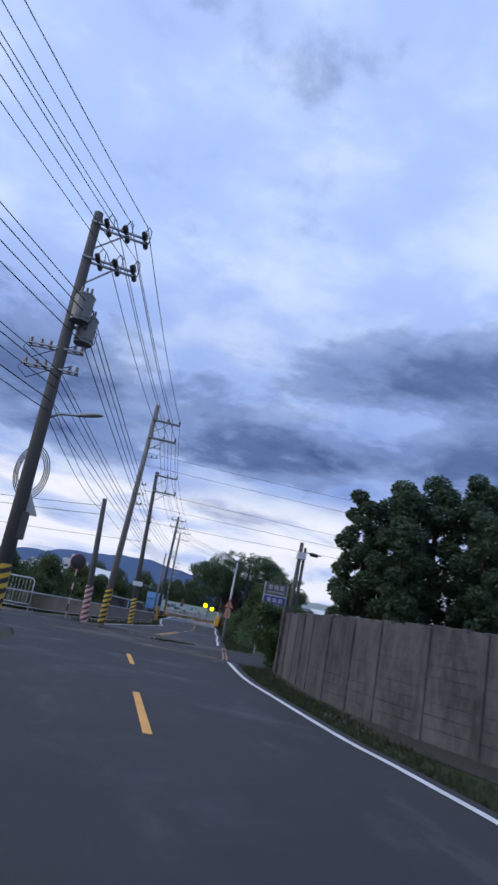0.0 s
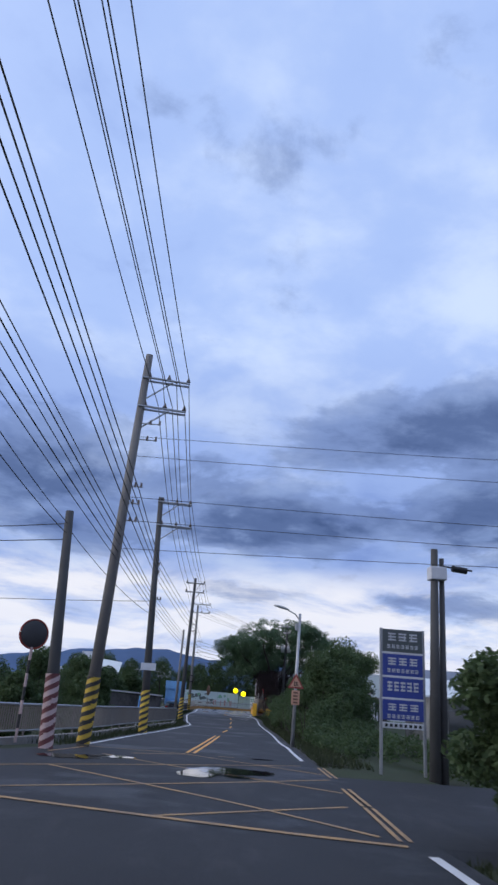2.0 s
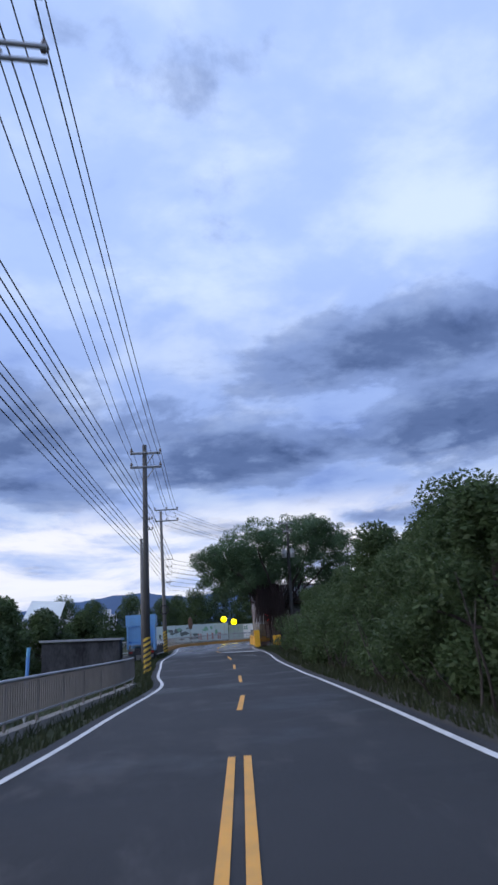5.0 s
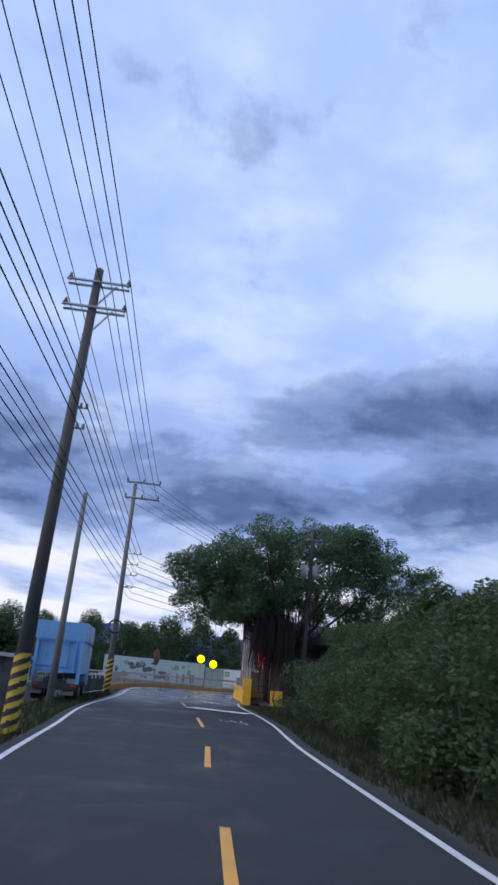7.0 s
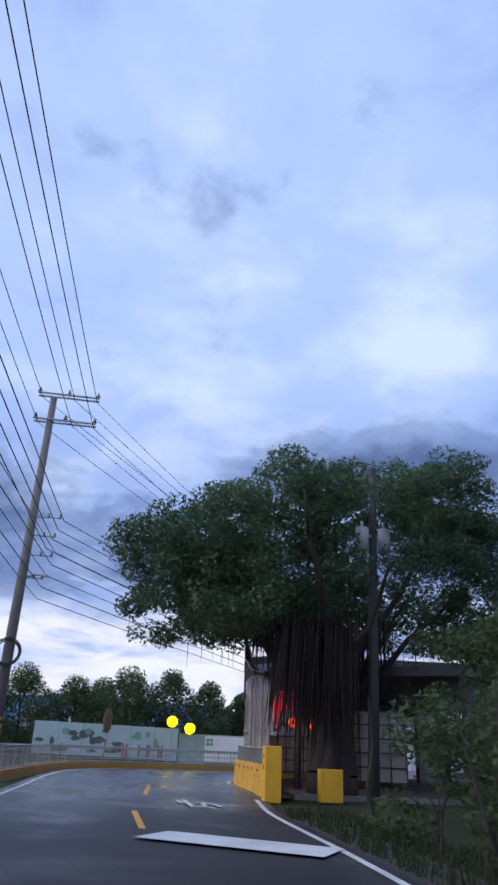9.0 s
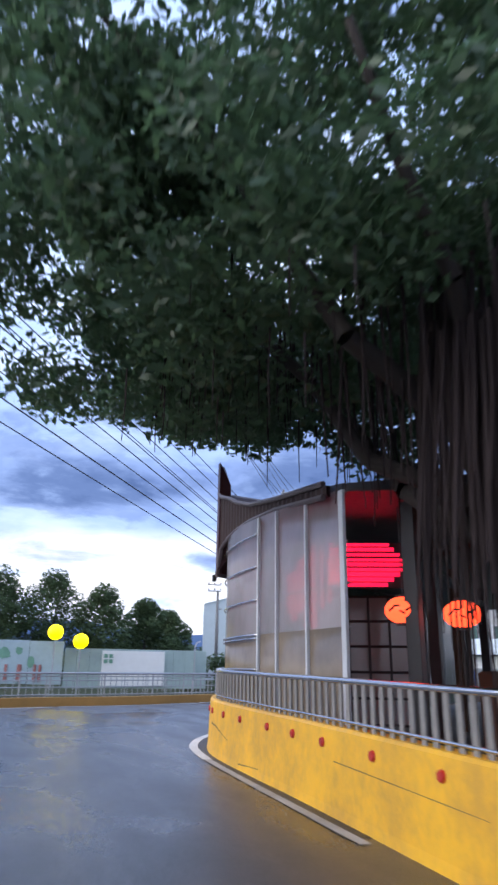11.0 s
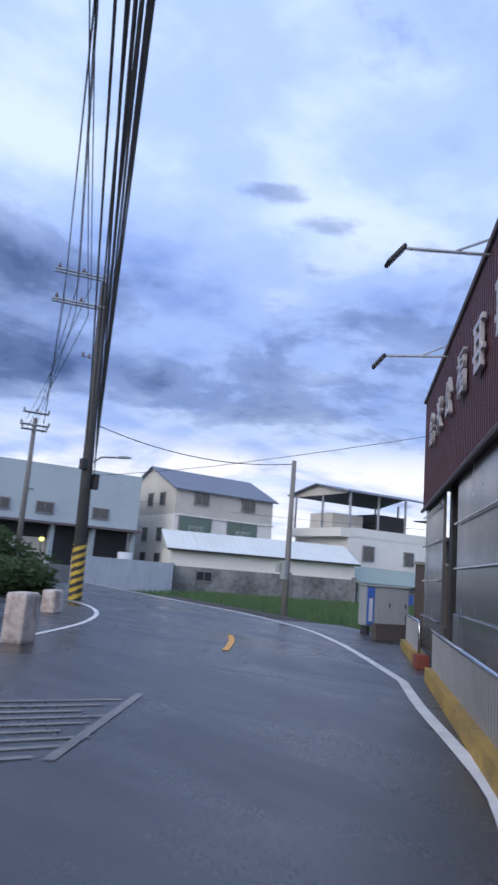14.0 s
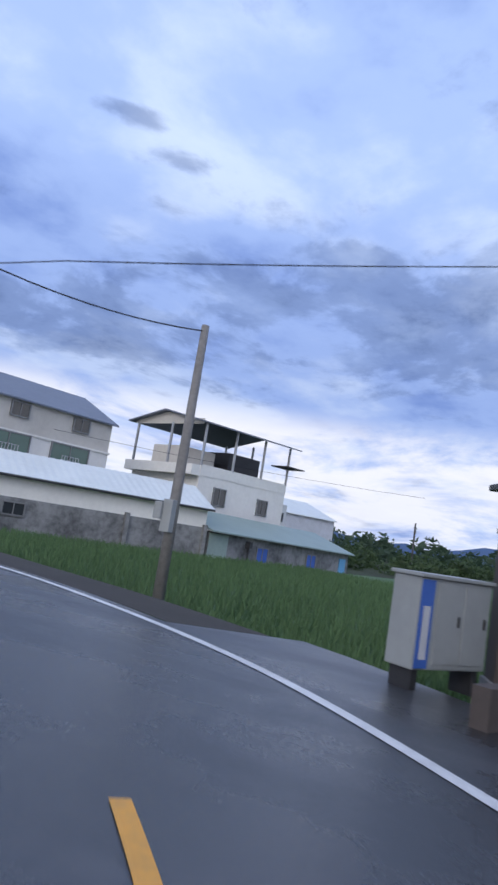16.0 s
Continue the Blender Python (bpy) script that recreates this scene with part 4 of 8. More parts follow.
def wire(pts, r=0.011, sag=0.35, label="thin black overhead wire between poles"):
    bm = bmesh.new()
    line = []
    for a, b in zip(pts, pts[1:]):
        a, b = Vector(a), Vector(b)
        n = 14
        for k in range(n):
            t = k / n
            p = a.lerp(b, t)
            p.z -= sag * (b - a).length / 20 * 4 * t * (1 - t)
            line.append(p)
    line.append(Vector(pts[-1]))
    pipe(bm, line, r * 1.2, 4)
    return single("overhead_wire", bm, M_WIRE, label, "wire", "overhead wires")


P0 = ((-11.2, -6, 0), (-11.0, -6, 12.3))
for k, (o1, h1, o2, h2, o3, h3, o4, h4, o5, h5) in enumerate([(0.55, 12.4, 0.6, 12.5, 0.62, 11.95, -0.78, 12.72, -0.4, 13.75), (1.0, 12.4, 1.1, 12.5, 1.1, 11.95, 0.3, 12.72, 0.8, 13.75), (1.5, 12.4, 1.55, 12.5, 1.65, 11.95, 0.9, 12.72, 1.65, 13.75), (0.55, 11.25, 0.6, 11.4, 0.62, 10.65, -0.78, 11.87, -0.4, 12.65), (0.98, 11.25, 1.1, 11.4, 1.1, 10.65, 0.3, 11.87, 0.85, 12.65), (1.42, 11.25, 1.55, 11.4, 1.7, 10.65, 0.9, 11.87, 1.65, 12.65)]):
    wire([on_pole(*P0, h1 - 0.2, o1), on_pole(*P1, h1, o1), on_pole(*P2, h2, o2), on_pole(*P3, h3, o3), on_pole(*P4, h4, o4), on_pole(*P5, h5, o5), on_pole(*P6, 12.45 if k < 3 else 11.25, -0.6 - 0.55 * (k % 3)), on_pole(*P8, 10.5 if k < 3 else 9.8, -0.6 + 0.6 * (k % 3))], 0.012, 0.25)
for k, h in enumerate((9.2, 8.9, 8.5, 8.1)):
    wire([on_pole(*P0, h - 0.3, 0.3), on_pole(*P1, h + 0.3, 0.5), on_pole(*P2, 8.2 - 0.4 * k, 0.45), on_pole(*P3, 8.4 - 0.35 * k, 0.2), on_pole(*P4, 8.8 - 0.4 * k, 0.4), on_pole(*P5, 8.9 - 0.35 * k, 1.1 - 0.15 * k), on_pole(*P6, 7.4 - 0.3 * k, 0.25 - 0.12 * k)], 0.014, 0.06)
for k, h in enumerate((7.1, 6.9, 6.6, 6.2, 5.9)):
    wire([on_pole(*P0, h - 0.2, 0.1), on_pole(*P1, h + 0.3, 0.15), on_pole(*P2, 6.8 - 0.25 * k, 0.1), on_pole(*P3, 6.6 - 0.22 * k, 0.1), on_pole(*P4, 6.9 - 0.25 * k, 0.1), on_pole(*P5, 7.7 - 0.4 * k, 1.0 - 0.1 * k), on_pole(*P6, 6.2 - 0.25 * k, 0.33)], 0.014 if k % 2 else 0.011, 0.06, "thick black telephone cable between poles")
for k, (a, b) in enumerate((((-5.0, 38.9, 6.5), (-30, 46, 6.8)), ((-5.0, 38.9, 6.0), (-30, 44, 6.2)),  ((-3.1, 54.1, 6.3), (-40, 56, 6.4)), ((-5.0, 38.9, 6.5), (-4.7, 18.7, 6.9)), ((-5.0, 38.9, 6.2), (-4.7, 18.7, 6.4)), ((-5.0, 38.9, 6.4), (-3.2, 54, 5.6)))):
    wire([a, b], 0.012, 0.35, "thin black service wire crossing the road")
for z0, z1 in ((10.5, 6.9), (9.75, 6.2), (8.2, 5.1), (7.35, 4.8), (6.35, 5.0)):
    wire([(-3.5, 41.3, z0), (6.4, 37.7, z0 + (z1 - z0) * 0.31), (30, 28.2, z1), (70, 12, z1 + 1.0)], 0.0075, 0.02, "thin black service wire crossing the road")


# ---- roadside pavilion inside the bend ----
def at_base(bm, parent):
    bmesh.ops.translate(bm, verts=bm.verts, vec=-parent.matrix_world.translation)
    return bm


def wpart(name, bm, mat, parent, label="", smooth=False):
    """A part whose mesh was laid out in world places."""
    top = parent
    while top.parent is not None:
        top = top.parent
    return part(name, at_base(bm, top), mat, parent, label, smooth)


def see_through(m, amount):
    """Lets part of the light straight through, as thin weathered plastic does."""
    t = m.node_tree
    out = next(n for n in t.nodes if n.type == "OUTPUT_MATERIAL")
    b = t.nodes["Principled BSDF"]
    tr = t.nodes.new("ShaderNodeBsdfTransparent")
    mx = t.nodes.new("ShaderNodeMixShader")
    mx.inputs[0].default_value = amount
    glow = t.nodes.new("ShaderNodeBsdfTranslucent")
    t.links.new(b.inputs["Base Color"].links[0].from_socket, glow.inputs["Color"])
    haze = t.nodes.new("ShaderNodeMixShader")
    haze.inputs[0].default_value = 0.4
    t.links.new(b.outputs[0], haze.inputs[1])
    t.links.new(glow.outputs[0], haze.inputs[2])
    t.links.new(haze.outputs[0], mx.inputs[1])
    t.links.new(tr.outputs[0], mx.inputs[2])
    t.links.new(mx.outputs[0], out.inputs["Surface"])
    wave = node(t, "ShaderNodeBump", Strength=0.2, Distance=0.12)
    t.links.new(noise_at(t, t.nodes.new("ShaderNodeNewGeometry").outputs["Position"], 1.6, 3, 0.5, 0.6), wave.inputs["Height"])
    t.links.new(wave.outputs[0], b.inputs["Normal"])


see_through(M_SHEET, 0.4)
see_through(M_SHEETLOW, 0.1)
see_through(M_SHOJI, 0.6)
pav = thing("roadside_pavilion", (12.5, 121, zg(121)), "open roadside pavilion with maroon fascia and clear plastic walls", "pavilion")
SHEET = [(7.9, 114.9), (7.76, 116.4), (7.69, 117.7), (7.69, 118.8), (7.85, 120), (8.26, 121), (8.9, 122), (9.72, 123), (10.63, 124), (11.65, 125.0), (12.65, 125.92)]
EAVE = [(114.8, 4.28), (117.2, 4.4), (118.6, 4.45), (119.8, 4.4), (121, 4.32), (127, 4.4)]
pts, dirs = along(SHEET, 0.25)


def eave(y):
    return float(np.interp(y, [e[0] for e in EAVE], [e[1] for e in EAVE]))


# plastic wall, panel by panel
step = 6
for lo, hi, mat, label in ((None, 2.45, M_SHEETLOW, "smoked plastic panel"), (2.45, None, M_SHEET, "clear weathered plastic panel")):
    for i in range(0, len(pts) - 1, step):
        seg = pts[i:i + step + 1]
        if len(seg) < 2:
            continue
        bm = bmesh.new()
        cols = []
        for p in seg:
            a = zg(p.y) + 0.12 if lo is None else lo
            b = hi if hi else eave(p.y) + 0.02
            cols.append([bm.verts.new((p.x + dx, p.y, a + (b - a) * k / 3)) for dx in (0, 0.03) for k in range(4)])
        for c, d in zip(cols, cols[1:]):
            for o in (0, 4):
                for k in range(3):
                    bm.faces.new((c[o + k], d[o + k], d[o + k + 1], c[o + k + 1]))
            bm.faces.new((c[3], d[3], d[7], c[7]))
        wpart("wall_panel", bm, mat, pav, label, True)
for y, w, mat in ((114.95, 0.13, M_PALE), (115.9, 0.06, M_PALE), (116.8, 0.05, M_PALE), (117.74, 0.07, M_PALE), (125.9, 0.08, M_PALE)):
    p = min(pts, key=lambda q: abs(q.y - y))
    bm = bmesh.new()
    top_z = eave(p.y)
    box(bm, (0.05, w, top_z - zg(p.y)), Matrix.Translation((p.x - (0.02 if y < 119 else -0.06), p.y, (top_z + zg(p.y)) / 2)), 0.008)
    wpart("post", bm, mat, pav, "pale metal strip" if mat is M_PALE else "")
for z, double in ((4.14, False), (3.58, False), (3.02, False), (2.45, True), (1.9, True)):
    for o in ((0, 0.06) if double else (0,)):
        bm = bmesh.new()
        line = [(p.x - 0.035, p.y, z - o) for p in pts if eave(p.y) > z and p.y > 117.6]
        if len(line) > 2:
            pipe(bm, line, 0.017, 6)
            wpart("rail", bm, M_CHROME, pav, "bright steel strip", True)
        else:
            bm.free()
for z in (3.58, 3.02, 2.45):
    bm = bmesh.new()
    pipe(bm, [(p.x + 0.06, p.y, z) for p in pts if p.y < 117.8], 0.016, 6)
    wpart("rail", bm, M_STEEL, pav, "dull steel strip behind the plastic", True)


def ribbed(name, a, b, profile, label, depth=0.035, pitch=0.16, mat=M_MAROON):
    """A trapezoidal sheet panel between two plan points; profile gives part of the length, bottom and top."""
    a, b = Vector((*a, 0)), Vector((*b, 0))
    d = (b - a).normalized()
    s = Vector((d.y, -d.x, 0))
    n = max(2, int((b - a).length / pitch) * 4)
    bm = bmesh.new()
    front, rear = [], []
    for i in range(n + 1):
        t = i / n
        off = depth if i % 4 in (1, 2) else 0.0
        p = a.lerp(b, t)
        lo, hi = (float(np.interp(t, [r[0] for r in profile], [r[k] for r in profile])) for k in (1, 2))
        q = p - s * off
        r = p + s * 0.06
        front.append((bm.verts.new((q.x, q.y, lo)), bm.verts.new((q.x, q.y, hi))))
        rear.append((bm.verts.new((r.x, r.y, lo)), bm.verts.new((r.x, r.y, hi))))
    for i in range(n):
        bm.faces.new((front[i][0], front[i + 1][0], front[i + 1][1], front[i][1]))
        bm.faces.new((rear[i][0], rear[i][1], rear[i + 1][1], rear[i + 1][0]))
        bm.faces.new((front[i][1], front[i + 1][1], rear[i + 1][1], rear[i][1]))
        bm.faces.new((front[i][0], rear[i][0], rear[i + 1][0], front[i + 1][0]))
    return wpart(name, bm, mat, pav, label)


C0, C1, C2, C3 = (7.8, 115.2), (7.95, 120.9), (12.74, 126.02), (22.98, 132.93)
EDGES = ((C0, C1, ((0, 4.26, 4.42), (0.35, 4.5, 4.65), (0.6, 4.58, 4.86), (0.75, 4.56, 5.1), (0.86, 4.5, 5.33), (0.95, 4.38, 5.47), (1, 3.85, 5.6))), (C1, C2, ((0, 3.85, 5.6), (1, 4.15, 6.75))), (C2, C3, ((0, 4.15, 6.75), (1, 4.0, 6.75))))
for (a, b, prof), kind in zip(EDGES, ("fascia", "fascia", "sign_wall")):
    ribbed(kind, a, b, prof, "ribbed maroon sign wall with pale lettering" if kind == "sign_wall" else "ribbed maroon fascia", pitch=0.2 if kind == "fascia" else 0.16, mat=M_RUSTED if a is C0 else M_MAROON)
    d = (Vector(b) - Vector(a)).normalized()
    off = Vector((-d.y, d.x)) * 0.05
    for k in (1, 2):
        bm = bmesh.new()
        pipe(bm, [(a[0] + (b[0] - a[0]) * r[0] + off.x, a[1] + (b[1] - a[1]) * r[0] + off.y, r[k] + (0.02 if k == 2 else -0.02)) for r in prof], 0.045, 6)
        wpart("trim", bm, M_RTRIM, pav, "grey metal edge trim")
# upturned corner piece
bm = bmesh.new()
prism(bm, [(7.88, 120.78), (7.9, 121.0), (8.08, 121.12), (8.2, 120.95), (8.12, 120.72)], 0, 0, [(3.9, 6.33), (3.9, 6.35), (3.9, 6.33), (4.2, 5.85), (4.2, 5.8)])
wpart("corner_horn", bm, M_MAROON, pav, "maroon upturned corner post")
# roof and ceiling, floor and rear wall
bm = bmesh.new()
prism(bm, [(7.95, 115.0), (8.2, 120.8), (12.75, 125.95), (22.9, 132.85), (25.5, 128.0), (22, 117), (14, 111.5)], 0, 0, [(4.3, 4.42), (4.6, 5.3), (4.6, 6.6), (4.5, 6.6), (4.4, 6.2), (4.3, 5.5), (4.3, 4.7)])
wpart("roof", bm, M_DARKST, pav, "dark sheet metal roof")
bm = bmesh.new()
prism(bm, [(8.2, 112.0), (8.2, 120.4), (12.75, 125.8), (22.7, 132.5), (25.3, 128.0), (22, 117), (14, 112)], 0, 0, [(zg(y) - 0.05, zg(y) + 0.1) for y in (112, 120, 126, 132, 128, 117, 112)])
wpart("floor", bm, M_CONC, pav, "grey concrete floor")
bm = bmesh.new()
prism(bm, [(14.0, 111.6), (22.0, 117.0), (21.9, 117.2), (13.9, 111.8)], zg(113), 4.4)
wpart("rear_wall", bm, M_WALLC, pav)
# far plastic wall, columns of the open front
bm = bmesh.new()
prism(bm, [(20.2, 130.92), (22.93, 132.77), (22.9, 132.82), (20.17, 130.97)], 0.7, 4.3)
wpart("wall_panel", bm, M_DARKPANEL, pav, "dark glossy panel")
for z in (1.5, 2.3, 3.1, 3.8):
    bm = bmesh.new()
    rod(bm, (20.15, 131.02, z), (22.88, 132.87, z), 0.02, None, 6)
    wpart("rail", bm, M_CHROME, pav)
bm = bmesh.new()
prism(bm, [(13.08, 126.1), (18.68, 129.88), (18.65, 129.93), (13.05, 126.15)], 0.7, 4.5)
wpart("wall_panel", bm, M_DARKPANEL, pav, "dark glossy panel")
bm = bmesh.new()
prism(bm, [(13.08, 126.05), (18.68, 129.83), (18.63, 129.97), (13.03, 126.19)], 0.7, 1.75)
wpart("wall_panel", bm, M_DARKPANEL, pav, "dark glossy lower panel")
for z in (1.75, 2.5, 3.25):
    bm = bmesh.new()
    rod(bm, (13.05, 126.2, z), (18.6, 129.95, z), 0.02, None, 6)
    wpart("rail", bm, M_CHROME, pav)
for x, y in ((12.85, 125.75), (15.55, 127.6), (18.85, 129.82), (20.15, 130.7), (22.85, 132.55), (20.5, 128.5), (17.5, 124.5), (14, 121), (11, 117.5), (10.2, 113.4), (9.0, 115.0)):
    bm = bmesh.new()
    box(bm, (0.2, 0.2, 3.9), Matrix.Translation((x, y, zg(y) + 1.85)) @ pose(0, 0, 0, 0, 0, 38), 0.015)
    wpart("column", bm, M_RUST if x > 13 and x < 15 else M_DARKST, pav)
for a, b in (((10.2, 113.4), (10.9, 117.5)), ((10.9, 117.5), (14, 121)), ((14, 121), (17.5, 124.5))):
    bm = bmesh.new()
    rod(bm, (*a, 3.9), (*b, 3.9), 0.09, None, 6)
    wpart("beam", bm, M_DARKST, pav)
# lattice screens
for a, b, z0, z1 in (((9.0, 118.6), (10.6, 117.7), 1.0, 3.2), ((9.7, 113.3), (12.0, 112.2), 0.9, 3.1)):
    bm = bmesh.new()
    prism(bm, [a, b, (b[0] + 0.02, b[1] + 0.03), (a[0] + 0.02, a[1] + 0.03)], z0, z1)
    screen = wpart("screen", bm, M_SHOJI, pav, "white screen in a dark lattice")
    bm = bmesh.new()
    for k in range(6):
        x, y = a[0] + (b[0] - a[0]) * k / 5, a[1] + (b[1] - a[1]) * k / 5
        rod(bm, (x, y - 0.03, z0), (x, y - 0.03, z1), 0.025, None, 5)
    for k in range(6):
        z = z0 + (z1 - z0) * k / 5
        rod(bm, (a[0], a[1] - 0.03, z), (b[0], b[1] - 0.03, z), 0.025, None, 5)
    wpart("lattice", bm, M_DARKST, screen)

# pale raised lettering
SIGN_TEXT = ((21.08, "烏"), (20.0, "米"), (18.87, "公"), (17.62, "福"), (16.3, ""), (15.0, ""))
d23 = (Vector(C3) - Vector(C2)).normalized()
out23 = Vector((-d23.y, d23.x))


def on_sign(x):
    return Vector(C2) + d23 * ((x - C2[0]) / d23.x)


def glyph(text, size):
    """The outline of one character, built thick."""
    cu = bpy.data.curves.new("glyph", "FONT")
    cu.body, cu.size, cu.extrude, cu.resolution_u = text, size, 0.03, 2
    cu.align_x, cu.align_y = "CENTER", "CENTER"
    ob = bpy.data.objects.new("glyph", cu)
    me = bpy.data.meshes.new_from_object(ob)
    bpy.data.objects.remove(ob)
    bm = bmesh.new()
    bm.from_mesh(me)
    bpy.data.meshes.remove(me)
    return bm


rng = random.Random(5)
for x, text in SIGN_TEXT:
    c = on_sign(x) + out23 * 0.1
    place = Matrix.Translation((c.x, c.y, 5.5)) @ Matrix.Rotation(math.atan2(-d23.y, -d23.x), 4, "Z") @ Matrix.Rotation(radians(90), 4, "X")
    if text:
        bm = glyph(text, 0.82)
        bmesh.ops.transform(bm, matrix=place, verts=bm.verts)
    else:
        bm = bmesh.new()
        for z, w in ((0.3, 0.7), (0.1, 0.5), (-0.12, 0.75), (-0.33, 0.55)):
            box(bm, (w, 0.09, 0.06), place @ Matrix.Translation((0, z, 0)), 0.01)
        for u in (-0.2, 0.2):
            box(bm, (0.09, 0.7, 0.06), place @ Matrix.Translation((u, 0, 0.002)), 0.01)
    wpart("sign_letter", bm, M_LETTER, pav, "pale raised lettering")

# floodlights on long arms over the sign
for hx, hy, hz, ax in ((18.85, 131.7, 6.4, 19.6), (15.1, 129.1, 6.4, 16.0)):
    c = on_sign(ax)
    f = thing("floodlight", (c.x, c.y, 6.7), "dark floodlight on a thin arm above the sign", "floodlight", "sign floodlights")
    o = Vector((hx - c.x, hy - c.y, 0))
    bm = bmesh.new()
    rod(bm, (0, 0, -0.05), o + Vector((0, 0, -0.08)), 0.025, None, 6)
    rod(bm, (0, 0, 0.2), o * 0.4 + Vector((0, 0, -0.04)), 0.018, None, 6)
    part("arm", bm, M_STEEL, f)
    bm = bmesh.new()
    m = Matrix.Translation(o * 1.06 + Vector((0, 0, -0.2))) @ Matrix.Rotation(math.atan2(o.y, o.x), 4, "Z") @ pose(0, 0, 0, 0, 50, 0)
    box(bm, (0.36, 0.22, 0.06), m, 0.02)
    part("head", bm, M_DARKST, f)
bm = bmesh.new()
box(bm, (0.09, 0.1, 0.15), Matrix.Translation((7.9, 121.08, 3.78)), 0.025)
rod(bm, (7.9, 121.08, 3.78), (8.1, 121.0, 3.9), 0.02, None, 6)
single("camera_housing", bm, M_DARKST, "dark lamp housing at the fascia corner", "lamp")

# red lanterns and glowing panels inside
for x, y, z, r in ((8.95, 115.2, 2.72, 0.26), (9.6, 114.75, 2.66, 0.26), (10.2, 114.3, 2.66, 0.24)):
    l = thing("red_lantern", (x, y, z), "lit red paper lantern hanging under the roof", "lantern", "red lanterns")
    bm = bmesh.new()
    bmesh.ops.create_uvsphere(bm, u_segments=20, v_segments=12, radius=r, matrix=Matrix.Diagonal((1, 1, 0.72, 1)))
    part("shade", bm, M_LANT, l, "glowing red paper shade", True)
    bm = bmesh.new()
    rod(bm, (0, 0, r * 0.68), (0, 0, r * 0.8), r * 0.4, None, 12)
    rod(bm, (0, 0, -r * 0.8), (0, 0, -r * 0.68), r * 0.4, None, 12)
    rod(bm, (0, 0, r * 0.8), (0, 0, 1.5), 0.008, None, 5)
    part("cap", bm, M_DARKST, l)
    bm = bmesh.new()
    for k in range(5):
        a = radians(200 + k * 18)
        box(bm, (0.09, 0.02, 0.025), Matrix.Translation((r * 0.98 * math.cos(a), r * 0.98 * math.sin(a), 0.05 * math.sin(k * 2.1))) @ pose(0, 0, 0, 0, 30 * (k % 3 - 1), 290 + k * 18))
    part("lettering", bm, M_INK, l, "black strokes")
for a, b, z0, z1, n in (((8.7, 117.0), (9.9, 116.5), 3.2, 3.95, 9), ((8.75, 117.0), (9.05, 119.8), 2.5, 4.1, 2)):
    s = thing("led_sign", ((a[0] + b[0]) / 2, (a[1] + b[1]) / 2, z0), "red glowing light sign under the roof", "light sign", "red light signs")
    bm = bmesh.new()
    prism(bm, [(a[0], a[1]), (b[0], b[1]), (b[0] + 0.04, b[1] + 0.07), (a[0] + 0.04, a[1] + 0.07)], z0, z1)
    wpart("housing", bm, M_DARKST, s)
    if n == 2:
        # a lit banner in upright strips of uneven height
        for k in range(7):
            bm = bmesh.new()
            p, q = Vector(a).lerp(Vector(b), k / 7 + 0.01), Vector(a).lerp(Vector(b), (k + rng.uniform(0.5, 0.95)) / 7)
            prism(bm, [(p.x - 0.03, p.y - 0.03), (q.x - 0.03, q.y - 0.03), q, p], z0 + rng.uniform(0.05, 0.5), z1 - rng.uniform(0.05, 0.5))
            wpart("light_strip", bm, M_BANNER, s, "glowing red strip")
        continue
    for k in range(n):
        bm = bmesh.new()
        z = z0 + (z1 - z0) * (k + 0.3) / n
        p, q = Vector(a), Vector(a).lerp(Vector(b), 0.72 + 0.28 * math.sin(math.pi * (k + 0.5) / n) - rng.uniform(0, 0.06))
        prism(bm, [(p.x - 0.03, p.y - 0.03), (q.x - 0.03, q.y - 0.03), q, p], z, z + (z1 - z0) * rng.uniform(0.45, 0.8) / n)
        wpart("light_row", bm, M_LED, s, "glowing red row")
for x, y, z in ((11.8, 116.6, 2.0), (13.2, 118.4, 2.2)):
    bm = bmesh.new()
    box(bm, (0.9, 0.5, 1.4), Matrix.Translation((x, y, zg(y) + 0.75)), 0.03)
    single("altar_cabinet", bm, M_RUST, "dark brown cabinet inside the pavilion", "cabinet", "pavilion cabinets")

# yellow parapet wall with railing
YW = [(7.2, 110.6), (7.28, 113), (7.33, 115), (7.34, 116.5), (7.4, 118.6), (7.66, 119.9), (8.07, 120.95), (8.67, 121.9), (9.45, 122.88), (10.34, 123.82), (11.3, 124.75)]
yw = thing("parapet_wall", (7.3, 115, zg(115)), "yellow painted parapet wall with scuffs and red reflectors", "wall")
bm = bmesh.new()
ps, ds = along(YW, 0.3)
rows = []
for p, d in zip(ps, ds):
    s = Vector((d.y, -d.x, 0))
    g = zg(p.y)
    h = 0.9 if p.y < 121 else 0.9 - 0.45 * min((p.y - 121) / 2.5, 1)
    rows.append([bm.verts.new((p.x - s.x * o, p.y - s.y * o, g + z)) for o, z in ((0.17, -0.1), (0.14, 0.12), (0.11, h - 0.03), (0.08, h), (-0.15, h), (-0.16, -0.1))])
for a, b in zip(rows, rows[1:]):
    for k in range(6):
        bm.faces.new((a[k], b[k], b[(k + 1) % 6], a[(k + 1) % 6]))
bm.faces.new(rows[0])
bm.faces.new(rows[-1][::-1])
wpart("wall_body", bm, M_YWALL, yw, smooth=False)
bm = bmesh.new()
box(bm, (0.5, 0.5, 1.5), Matrix.Translation((7.1, 110.35, zg(110) + 0.72)), 0.03)
wpart("pier", bm, M_YWALL, yw)
bm = bmesh.new()
box(bm, (0.7, 0.4, 0.9), Matrix.Translation((9.0, 110.8, zg(110) + 0.45)), 0.03)
wpart("pier", bm, M_YWALL, yw)
